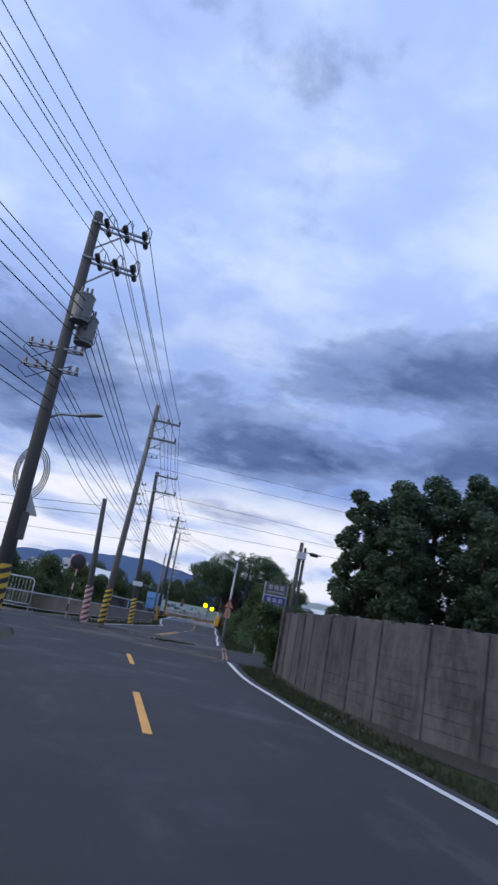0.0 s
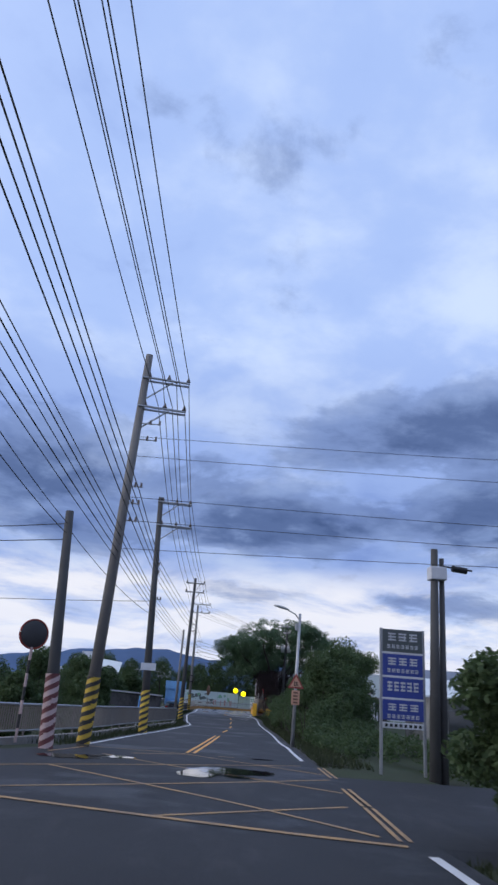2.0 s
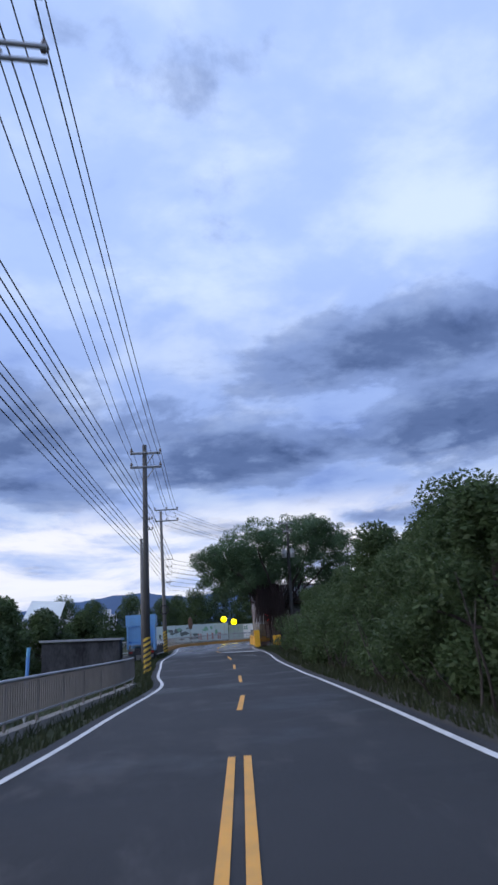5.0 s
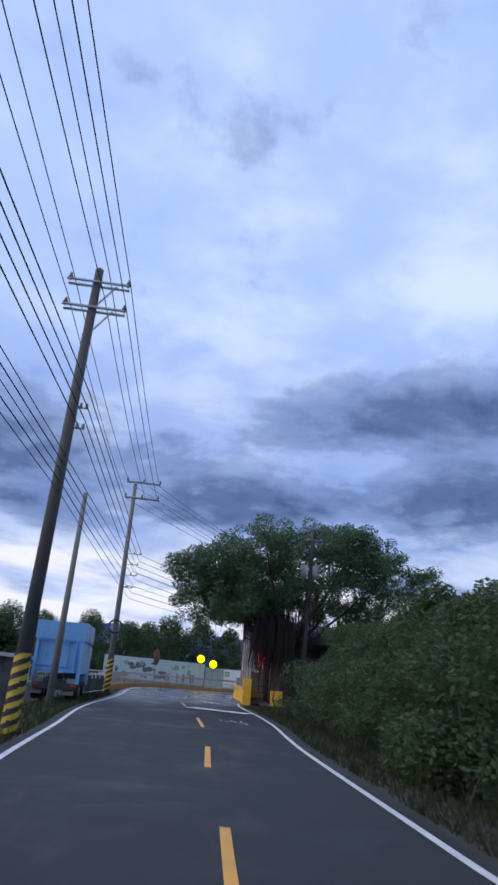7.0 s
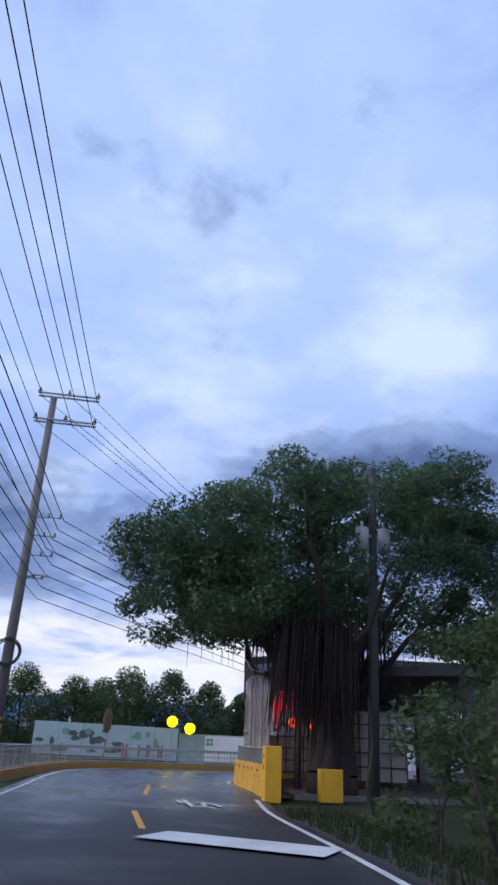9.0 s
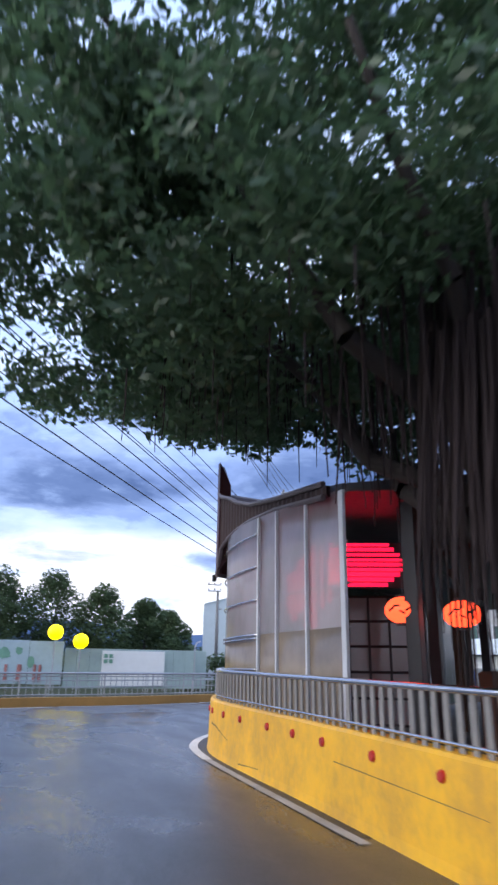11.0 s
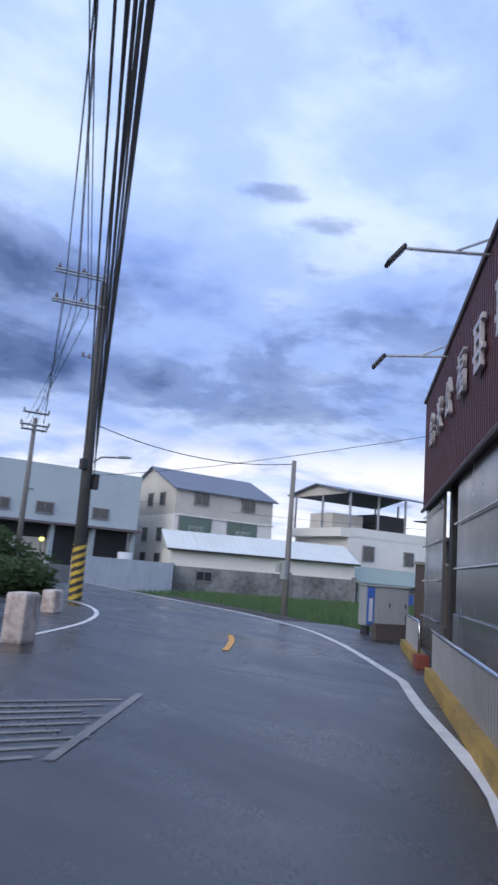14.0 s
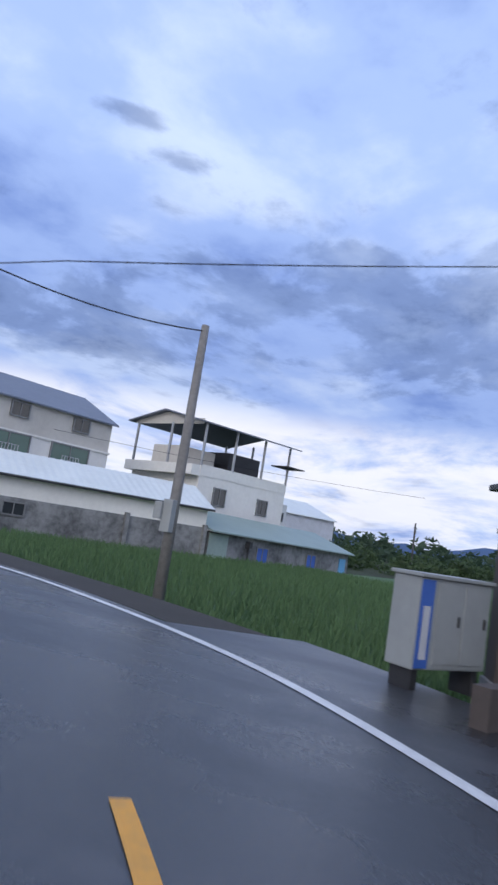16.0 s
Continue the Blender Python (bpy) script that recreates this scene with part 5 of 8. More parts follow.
for y in (112.95, 114.1, 115.0, 116.1, 117.2, 118.15, 118.95, 119.6, 111.9):
    i = min(range(len(ps)), key=lambda j: abs(ps[j].y - y))
    p, d = ps[i], ds[i]
    s = Vector((d.y, -d.x, 0))
    bm = bmesh.new()
    rod(bm, p - s * 0.115 + Vector((0, 0, zg(p.y) + 0.72)), p - s * 0.145 + Vector((0, 0, zg(p.y) + 0.72)), 0.055, 0.045, 12)
    wpart("reflector", bm, M_RED, yw, "round red reflector")
bm = bmesh.new()
for z in (0.9, 1.2):
    box(bm, (0.02, 0.1, 0.12), Matrix.Translation((6.84, 110.3, zg(110) + z)))
wpart("reflector", bm, M_RED, yw, "red reflector")
fence = thing("parapet_railing", (7.35, 115, zg(115) + 0.98), "bright steel railing on the yellow parapet", "railing")
top = [(p.x, p.y, zg(p.y) + 1.38) for p, d in zip(ps, ds) if 110.7 < p.y]
bm = bmesh.new()
pipe(bm, top, 0.035, 8)
wpart("top_rail", bm, M_CHROME, fence, smooth=True)
bm = bmesh.new()
pipe(bm, [(x, y, z - 0.42) for x, y, z in top], 0.02, 6)
wpart("bottom_rail", bm, M_CHROME, fence, smooth=True)
bps, bds = along([(t[0], t[1]) for t in top[::3]] + [top[-1][:2]], 0.19)
for p, d in zip(bps, bds):
    bm = bmesh.new()
    h = 0.84 if p.y < 121 else 0.84 - 0.45 * min((p.y - 121) / 2.5, 1)
    box(bm, (0.075, 0.022, 1.37 - h), Matrix.Translation((p.x, p.y, zg(p.y) + (h + 1.37) / 2)) @ Matrix.Rotation(math.atan2(d.y, d.x), 4, "Z"), 0.004)
    wpart("baluster", bm, M_BALU, fence)
# scrapes, a long crack and a bolt hole in the yellow paint
for y, z, run, drop, w in ((118.9, 0.52, 1.3, 0.16, 0.022), (119.0, 0.52, 0.35, 0.02, 0.05), (114.1, 0.56, 3.0, 0.05, 0.012), (117.4, 0.1, 1.3, -0.05, 0.02), (121.4, 0.28, 0.7, 0.08, 0.03)):
    line = [(p, d) for p, d in zip(ps, ds) if y - run < p.y <= y][::-1]
    if len(line) < 2:
        continue
    bm = bmesh.new()
    last = None
    for k, (p, d) in enumerate(line):
        u = k / (len(line) - 1)
        side = Vector((d.y, -d.x, 0))
        zc = z - drop * u
        q = p - side * (0.146 - 0.03 * max(0.0, min((zc - 0.12) / 0.75, 1)))
        half = w / 2 * (1 - 0.6 * u) * rng.uniform(0.7, 1.2)
        row = [bm.verts.new((q.x, q.y, zg(p.y) + zc + o)) for o in (half, -half)]
        if last:
            bm.faces.new((last[0], last[1], row[1], row[0]))
        last = row
    wpart("scrape", bm, M_SCUFF, yw, "dark grey scrape in the paint")
# wet gutter between the wall's foot and the white line
bm = bmesh.new()
ribbon(bm, [(x - 0.24, y) for x, y in YW if y > 112], 0.34, 0.024, 0.4)
single("gutter", bm, M_GUTTER, "dark wet dirt at the foot of the parapet", "gutter", kind="structure")
# low yellow kerbs and the short railing at the far end
for a, b in (((11.55, 124.95), (12.55, 126.2)), ((13.2, 126.75), (18.9, 130.5)), ((20.3, 131.45), (23.5, 133.65))):
    bm = bmesh.new()
    upright(bm, [a, ((a[0] + b[0]) / 2, (a[1] + b[1]) / 2), b], -0.1, 0.24, 0.24, 0.5)
    single("kerb", bm, M_KERBY, "low dirty yellow kerb before the pavilion", "kerb", "yellow kerbs")
bm = bmesh.new()
box(bm, (0.32, 0.25, 0.3), Matrix.Translation((12.85, 126.5, zg(126) + 0.14)) @ pose(0, 0, 0, 0, 0, 40), 0.02)
single("kerb_end", bm, M_REDP, "red painted end block of a kerb", "kerb", "red kerb ends")
bm = bmesh.new()
box(bm, (0.32, 0.25, 0.28), Matrix.Translation((20.15, 131.35, zg(131) + 0.13)) @ pose(0, 0, 0, 0, 0, 40), 0.02)
single("kerb_end", bm, M_REDP, "red painted end block of a kerb", "kerb", "red kerb ends")
for a, b in (((20.6, 131.65), (23.3, 133.5)), ((13.6, 127.0), (18.7, 130.37))):
    r = thing("short_railing", (a[0], a[1], zg(a[1]) + 0.2), "bright steel railing along a yellow kerb", "railing", "kerb railings")
    bm = bmesh.new()
    z = zg(a[1]) + 0.85
    pipe(bm, [(a[0], a[1], z - 0.62), (a[0], a[1], z - 0.05), (a[0] + 0.05, a[1] + 0.04, z), (b[0], b[1], z), (b[0], b[1], z - 0.62)], 0.03, 8)
    wpart("top_rail", bm, M_CHROME, r, smooth=True)
    n = int((Vector(b) - Vector(a)).length / 0.14)
    for k in range(1, n):
        bm = bmesh.new()
        x, y = a[0] + (b[0] - a[0]) * k / n, a[1] + (b[1] - a[1]) * k / n
        rod(bm, (x, y, z - 0.62), (x, y, z), 0.012, None, 6)
        wpart("baluster", bm, M_STEEL, r)


# ---- roadside walls, fences, signs ----
wall = thing("boundary_wall", (4.5, 20, zg(20)), "stained grey concrete boundary wall with raised piers", "wall")
WL = [(8.6, 4), (7.2, 9), (5.9, 13), (4.9, 16.5), (4.45, 20), (4.4, 24), (4.45, 27.2)]
courses = random.Random(17)
for k in range(9):
    bm = bmesh.new()
    upright(bm, WL, -0.3 if k == 0 else 0.24 * k + 0.006, 0.24 * (k + 1) - 0.006, 0.2 + courses.uniform(-0.014, 0.014), 0.5)
    wpart("course", bm, M_WALLC, wall)
bm = bmesh.new()
upright(bm, WL, -0.3, 2.15, 0.17, 0.5)
wpart("wall_core", bm, M_WALLC, wall)
wp_, wd_ = along(WL, 0.1)
spot = 6
while spot < len(wp_):
    p, d = wp_[spot], wd_[spot]
    bm = bmesh.new()
    box(bm, (courses.uniform(0.22, 0.34), 0.27, 2.46), Matrix.Translation((p.x, p.y, zg(p.y) + 0.96)) @ Matrix.Rotation(math.atan2(d.y, d.x), 4, "Z"), 0.02)
    wpart("pier", bm, M_WALLC, wall)
    spot += courses.randint(13, 19)
bm = bmesh.new()
box(bm, (0.4, 0.4, 2.6), Matrix.Translation((4.45, 27.3, zg(27) + 1.1)), 0.03)
wpart("pier", bm, M_WALLC, wall)
# broken, uneven top of the wall
bm = bmesh.new()
for p, d in list(zip(wp_, wd_))[::5]:
    box(bm, (courses.uniform(0.3, 0.62), 0.19, 0.1), Matrix.Translation((p.x, p.y, zg(p.y) + 2.17 + courses.uniform(-0.03, 0.025))) @ Matrix.Rotation(math.atan2(d.y, d.x), 4, "Z") @ pose(0, 0, 0, 0, courses.uniform(-2, 2), 0), 0.02)
wpart("coping", bm, M_WALLC, wall, "worn uneven coping")
bm = bmesh.new()
ribbon(bm, [(x - 0.75, y) for x, y in WL if y < 17], 1.3, -0.045, 0.5)
single("verge", bm, M_GUTTER, "dark wet dirt at the foot of the boundary wall", "verge", kind="structure")
# long shed with a white roof behind the hedge
ws = thing("white_roofed_shed", (17, 61, zg(60) - 0.4), "long low shed with a white sheet roof behind the hedge", "shed")
bm = bmesh.new()
box(bm, (13.0, 5.0, 3.2), Matrix.Translation((2.3, 0, 1.6)), 0.03)
part("wall", bm, M_MOULD, ws, "stained grey wall")
bm = bmesh.new()
prism(bm, [(-4.6, -2.9), (9.2, -2.9), (9.2, 2.9), (-4.6, 2.9)], 0, 0, [(3.15, 3.25), (3.15, 3.25), (4.35, 4.45), (4.35, 4.45)])
part("roof", bm, M_ROOFW, ws, "white metal roof")
for x in (-2.4, 0.6, 3.6, 6.6):
    bm = bmesh.new()
    box(bm, (1.5, 0.08, 1.2), Matrix.Translation((x, -2.52, 1.9)), 0.01)
    part("window", bm, M_GLASS, ws)

# railing of the ditch on the outer side
RAIL = [(-30, 40.5), (-20, 39.5), (-13, 38.4), (-8.6, 37.6), (-7.0, 38.4), (-6.2, 41), (-5.2, 45.5), (-4.5, 49.5), (-4.1, 55), (-3.5, 61), (-2.8, 67), (-2.2, 72), (-1.9, 76)]
dr = thing("ditch_railing", (-4.5, 50, zg(50)), "grey steel railing with close bars beside the ditch", "railing")
rp, rd = along(RAIL, 0.15)
bm = bmesh.new()
pipe(bm, [(p.x, p.y, zg(p.y) + 1.08) for p in rp[::4]], 0.04, 8)
wpart("top_rail", bm, M_STEEL, dr, "pale steel top rail", True)
bm = bmesh.new()
pipe(bm, [(p.x, p.y, zg(p.y) + 0.3) for p in rp[::4]], 0.03, 8)
wpart("bottom_rail", bm, M_STEEL, dr, "", True)
for i, p in enumerate(rp):
    bm = bmesh.new()
    big = i % 14 == 0
    rod(bm, (p.x, p.y, zg(p.y) + (-0.5 if big else 0.3)), (p.x, p.y, zg(p.y) + 1.08), 0.035 if big else 0.024, None, 6)
    wpart("post" if big else "baluster", bm, M_RAILB, dr)
bm = bmesh.new()
upright(bm, RAIL, -1.6, 0.12, 0.3, 1.0)
single("ditch_edge", bm, M_CONC, "low concrete edge under the railing", "retaining wall", kind="structure")
# steel crowd barrier by the first pole
cb = thing("steel_gate", (-10.9, 47, zg(47)), "tall pale steel gate with round corners by the ditch", "gate")
bm = bmesh.new()
pipe(bm, [(-1.65, 0, -1.9), (-1.65, 0, 1.75), (-1.5, 0, 1.92), (1.5, 0, 1.92), (1.65, 0, 1.75), (1.65, 0, -1.9)], 0.045, 6)
rod(bm, (-1.65, 0, 0.25), (1.65, 0, 0.25), 0.035, None, 6)
part("frame", bm, M_PALE, cb, "pale steel frame", smooth=True)
for k in range(13):
    bm = bmesh.new()
    x = -1.4 + k * 0.233
    rod(bm, (x, 0, 0.25), (x, 0, 1.92), 0.018, None, 5)
    part("bar", bm, M_STEEL, cb)
# convex mirror seen from behind
mr = thing("convex_mirror", (-5.9, 40.9, zg(41)), "round traffic mirror with red rim on a banded post", "mirror")
for k in range(8):
    bm = bmesh.new()
    rod(bm, (0, 0, 0.4 * k), (0, 0, 0.4 * k + 0.4), 0.045, None, 10)
    part("post_band", bm, M_HK if k % 2 else M_HW, mr)
turned = Matrix.Translation((0, 0, 3.2)) @ Matrix.Rotation(0.5, 4, "Z")
bm = bmesh.new()
bmesh.ops.create_uvsphere(bm, u_segments=24, v_segments=12, radius=0.43, matrix=turned @ Matrix.Diagonal((1, 0.2, 1, 1)))
part("mirror_back", bm, M_DARKST, mr, "dark domed back", True)
bm = bmesh.new()
pipe(bm, [turned @ Vector((0.45 * math.cos(a * math.tau / 32), 0, 0.45 * math.sin(a * math.tau / 32))) for a in range(33)], 0.03, 6)
part("rim", bm, M_SIGNRED, mr, "faded red rim", True)

# blue information board on two posts
bd = thing("sign_board", (5.38, 38.3, zg(38)), "blue and grey direction board on two steel posts", "sign board")
bd.scale = (0.87, 1, 1)
for x in (-0.72, 0.72):
    bm = bmesh.new()
    box(bm, (0.09, 0.09, 3.95), Matrix.Translation((x, 0, 1.97)), 0.01)
    part("post", bm, M_STEEL, bd)
rng = random.Random(8)
for z0, z1, mat, lines in ((3.28, 3.92, M_GREYSIGN, (0.26, 0.12)), (2.62, 3.22, M_BLUE, (0.24, 0.12)), (2.02, 2.56, M_BLUE, (0.3,)), (1.42, 1.96, M_BLUE, (0.22, 0.12))):
    bm = bmesh.new()
    box(bm, (1.36, 0.05, z1 - z0), Matrix.Translation((0, -0.03, (z0 + z1) / 2)), 0.006)
    pn = part("panel", bm, mat, bd, "blue panel with pale lettering" if mat is M_BLUE else "dark grey panel with pale lettering")
    z = z1 - 0.09
    for h in lines:
        n = 3 if h > 0.2 and len(lines) > 1 else 5 if h > 0.2 else 7
        for k in range(n):
            c = -0.5 + (k + 0.5) / n
            bm = bmesh.new()
            w = 0.78 / n
            for j in range(3):
                box(bm, (w, 0.012, h * 0.17), Matrix.Translation((c * 1.1, -0.064, z - h * (0.15 + 0.33 * j))))
            box(bm, (w * 0.16, 0.012, h * 0.85), Matrix.Translation((c * 1.1 + rng.uniform(-0.3, 0.3) * w, -0.064, z - h * 0.48)))
            part("lettering", bm, M_PALE, pn)
        z -= h * 1.15 + 0.04
for z in (3.25, 2.59, 1.99):
    bm = bmesh.new()
    box(bm, (1.4, 0.06, 0.05), Matrix.Translation((0, -0.03, z)))
    part("divider", bm, M_PALE, bd)
bm = bmesh.new()
box(bm, (1.36, 0.05, 0.16), Matrix.Translation((0, -0.03, 1.28)), 0.006)
foot = part("panel", bm, M_PALE, bd, "narrow white panel with dark lettering")
for k in range(8):
    bm = bmesh.new()
    box(bm, (0.09, 0.012, 0.08), Matrix.Translation((-0.56 + k * 0.16, -0.062, 1.28)))
    part("lettering", bm, M_INK, foot)

# street lamp with warning triangle
sl = thing("street_lamp", (3.78, 49.6, zg(49)), "pale street lamp post carrying a warning triangle", "street lamp")
bm = bmesh.new()
rod(bm, (0, 0, -0.3), (0.12, 0, 5.65), 0.085, 0.06, 12)
part("post", bm, M_STEEL, sl, smooth=True)
bm = bmesh.new()
pipe(bm, [(0.12, 0, 5.35), (-0.1, 0, 5.62), (-0.5, 0, 5.8)], 0.03, 6)
part("arm", bm, M_STEEL, sl, smooth=True)
bm = bmesh.new()
lamp_shell(bm, Vector((-0.76, 0, 5.86)), 0.36, 12)
part("lamp_head", bm, M_CABG, sl, "grey lamp head", True)
bm = bmesh.new()
box(bm, (0.14, 0.1, 0.3), Matrix.Translation((-0.02, 0, 5.05)), 0.02)
part("control_box", bm, M_CABG, sl)


for r, mat, y, lab in ((0.42, M_SIGNRED, -0.10, "red bordered warning triangle"), (0.30, M_TRI, -0.115, "pale orange face")):
    bm = bmesh.new()
    pts3 = [(r * math.sin(a), r * math.cos(a) + 2.62) for a in (0, math.tau / 3, 2 * math.tau / 3)]
    f = [bm.verts.new((x + 0.05, y, z)) for x, z in pts3]
    b = [bm.verts.new((x + 0.05, y + 0.012, z)) for x, z in pts3]
    bm.faces.new(f)
    bm.faces.new(b[::-1])
    for k in range(3):
        bm.faces.new((f[k], f[(k + 1) % 3], b[(k + 1) % 3], b[k]))
    part("triangle", bm, mat, sl, lab)
bm = bmesh.new()
for x, z, w, h in ((-0.07, 2.6, 0.035, 0.2), (0.03, 2.66, 0.12, 0.03), (0.03, 2.6, 0.12, 0.03), (0.03, 2.53, 0.14, 0.03), (0.03, 2.6, 0.03, 0.16)):
    box(bm, (w, 0.008, h), Matrix.Translation((x + 0.05, -0.12, z)))
part("lettering", bm, M_INK, sl, "black strokes")
bm = bmesh.new()
box(bm, (0.36, 0.015, 0.6), Matrix.Translation((0.05, -0.1, 2.03)), 0.004)
plate = part("plate", bm, M_TRI, sl, "orange plate under the triangle")
bm = bmesh.new()
for k in range(4):
    box(bm, (0.2, 0.008, 0.07), Matrix.Translation((0.05, -0.112, 2.23 - k * 0.135)))
part("lettering", bm, M_RUST, plate)

# outer kerb and railing of the bend
OUT = [(-1.4, 116), (-0.9, 122), (0.0, 127), (2.0, 131.0), (4.9, 132.6), (7.4, 133.3), (9.4, 134.2), (11.6, 135.5), (13.8, 136.9)]
bm = bmesh.new()
upright(bm, [(x + (0.15 if x > 5 else 0), y - 0.35) for x, y in OUT], -0.1, 0.3, 0.25, 0.6)
single("kerb", bm, M_ORANGE, "faded orange kerb outside the bend", "kerb", kind="structure")
orail = thing("bend_railing", (6, 133, zg(133)), "grey steel railing on the outer kerb", "railing")
op, od = along(OUT, 0.24)
for h, r in ((1.08, 0.04), (0.98, 0.02), (0.36, 0.025)):
    bm = bmesh.new()
    pipe(bm, [(p.x, p.y, zg(p.y) + h) for p in op[::3] + [op[-1]]], r, 6)
    wpart("rail", bm, M_STEEL, orail, smooth=True)
for i, p in enumerate(op):
    bm = bmesh.new()
    big = i % 9 == 0
    rod(bm, (p.x, p.y, zg(p.y) + 0.2), (p.x, p.y, zg(p.y) + 1.05), 0.03 if big else 0.014, None, 6)
    wpart("post" if big else "baluster", bm, M_STEEL, orail)
for x, y, h in ((14.15, 135.95, 0.88), (18.2, 141.5, 0.62)):
    bm = bmesh.new()
    box(bm, (0.6, 0.4, h), Matrix.Translation((x, y, zg(y) + h / 2)) @ pose(0, 0, 0, 0, 0, 35), 0.07)
    single("end_post", bm, M_PEEL, "peeling white concrete end post of the railing", "post", "white end posts")
bm = bmesh.new()
lp_, ld_ = along([p for p in LEFT if 131 < p[1] < 149], 0.5)
rows = []
for p, d in zip(lp_, ld_):
    rows.append([bm.verts.new((p.x - d.y * o, p.y + d.x * o, zg(p.y) + 0.016)) for o in (0.3, 1.4, 2.6, 3.8)])
for a, b in zip(rows, rows[1:]):
    for k in range(3):
        bm.faces.new((a[k], b[k], b[k + 1], a[k + 1]))
single("apron", bm, M_SIDE, "old asphalt apron outside the bend", "pavement", kind="structure")
rail2 = thing("far_railing", (6, 141, zg(141)), "grey steel railing on the far bank", "railing")
for h in (1.0, 0.65, 0.35):
    bm = bmesh.new()
    pipe(bm, [(-12, 139, zg(139) + h), (4, 140.5, zg(140) + h), (14, 145.5, zg(145) + h), (17, 148, zg(147) + h)], 0.03, 6)
    wpart("rail", bm, M_STEEL, rail2)
for p in along([(-12, 139), (4, 140.5), (14, 145.5), (17, 148)], 1.4)[0]:
    bm = bmesh.new()
    rod(bm, (p.x, p.y, zg(p.y) - 0.2), (p.x, p.y, zg(p.y) + 1.0), 0.03, None, 6)
    wpart("post", bm, M_STEEL, rail2)

# painted boards and hoarding beyond the bend
mu = thing("mural_board", (2, 149, zg(149)), "long white mural board with green and pink pictures", "mural")
for k in range(6):
    bm = bmesh.new()
    x = -4.2 + k * 1.9
    box(bm, (1.88, 0.06, 2.35), Matrix.Translation((x + 0.95, 149, 2.12 + 0.12 * (5 - k) / 5)), 0.01)
    wpart("panel", bm, M_MURAL, mu)
rng = random.Random(11)
for k in range(34):
    x, z = rng.uniform(-4, 7), rng.uniform(1.3, 2.9)
    green = x > 2.5
    bm = bmesh.new()
    if green and z < 2.1:
        rod(bm, (x, 148.94, 1.1), (x, 148.94, 2.0), 0.09, 0.07, 8)
        mat = M_MRED
    else:
        n = rng.randint(7, 11)
        sx, sz = rng.uniform(0.25, 0.7), rng.uniform(0.15, 0.4)
        vs = [bm.verts.new((x + sx * rng.uniform(0.6, 1) * math.cos(a * math.tau / n), 148.955 - 0.0006 * k, z + sz * rng.uniform(0.6, 1) * math.sin(a * math.tau / n))) for a in range(n)]
        bm.faces.new(vs)
        mat = M_MGREEN if green else rng.choice((M_MDARK, M_MGREEN, M_GREYSIGN))
    wpart("picture", bm, mat, mu)
ho = thing("hoarding", (10, 149.2, zg(149)), "pale green site hoarding with a white panel", "hoarding")
for k in range(11):
    bm = bmesh.new()
    x = 7.3 + k * 0.72
    box(bm, (0.7, 0.05, 2.2), Matrix.Translation((x + 0.35, 149.3, 1.85)))
    for j in range(3):
        box(bm, (0.06, 0.05, 2.2), Matrix.Translation((x + 0.12 + j * 0.22, 149.27, 1.85)))
    wpart("panel", bm, M_HOARD, ho)
bm = bmesh.new()
box(bm, (3.75, 0.05, 1.95), Matrix.Translation((11.3, 149.15, 1.87)), 0.01)
wp2 = wpart("poster", bm, M_WPAINT, ho, "white printed panel")
bm = bmesh.new()
for a, b in ((9.65, 2.55), (9.95, 2.55), (9.65, 2.25), (9.95, 2.25)):
    box(bm, (0.22, 0.02, 0.22), Matrix.Translation((a, 149.11, b)))
wpart("emblem", bm, M_MGREEN, wp2, "green plain emblem")
bm = bmesh.new()
box(bm, (1.2, 3.0, 2.2), Matrix.Translation((15.3, 151, 1.85)), 0.03)
single("site_container", bm, M_HOARD, "pale green container behind the hoarding", "container")
for x, y, z in ((6.6, 148.4, 3.78), (8.05, 148.4, 3.32)):
    l = thing("warning_lamp", (x, y, zg(y)), "lit round yellow warning lamp on a post", "warning lamp", "yellow warning lamps")
    bm = bmesh.new()
    rod(bm, (0, 0, 0), (0, 0, z - zg(y) - 0.3), 0.04, None, 8)
    part("post", bm, M_STEEL, l)
    bm = bmesh.new()
    bmesh.ops.create_uvsphere(bm, u_segments=20, v_segments=12, radius=0.42, matrix=Matrix.Translation((0, 0, z - zg(y))) @ Matrix.Diagonal((1, 0.55, 1, 1)))
    part("lens", bm, M_LAMPY, l, "glowing yellow lens", True)
    bm = bmesh.new()
    rod(bm, (0, 0.1, z - zg(y)), (0, 0.26, z - zg(y)), 0.43, 0.4, 20)
    part("housing", bm, M_DARKST, l)
bm = bmesh.new()
rod(bm, (14.6, 147.5, 0.7), (14.6, 147.5, 3.1), 0.035, None, 8)
pipe(bm, [(14.6, 147.5, 3.1), (14.7, 147.5, 3.35), (14.9, 147.4, 3.45)], 0.03, 6)
single("small_lamp_post", bm, M_STEEL, "thin pale lamp post by the hoarding", "lamp post")
bm = bmesh.new()
rod(bm, (1.6, 141.5, 0.6), (1.6, 141.5, 2.2), 0.05, None, 8)
bmesh.ops.create_uvsphere(bm, u_segments=18, v_segments=10, radius=0.75, matrix=Matrix.Translation((1.6, 141.5, 3.4)) @ Matrix.Rotation(0.6, 4, "Z") @ Matrix.Diagonal((0.5, 0.15, 1.1, 1)))
single("traffic_mirror", bm, M_RUST, "dark traffic mirror seen edge on beside the road", "mirror", smooth=True)

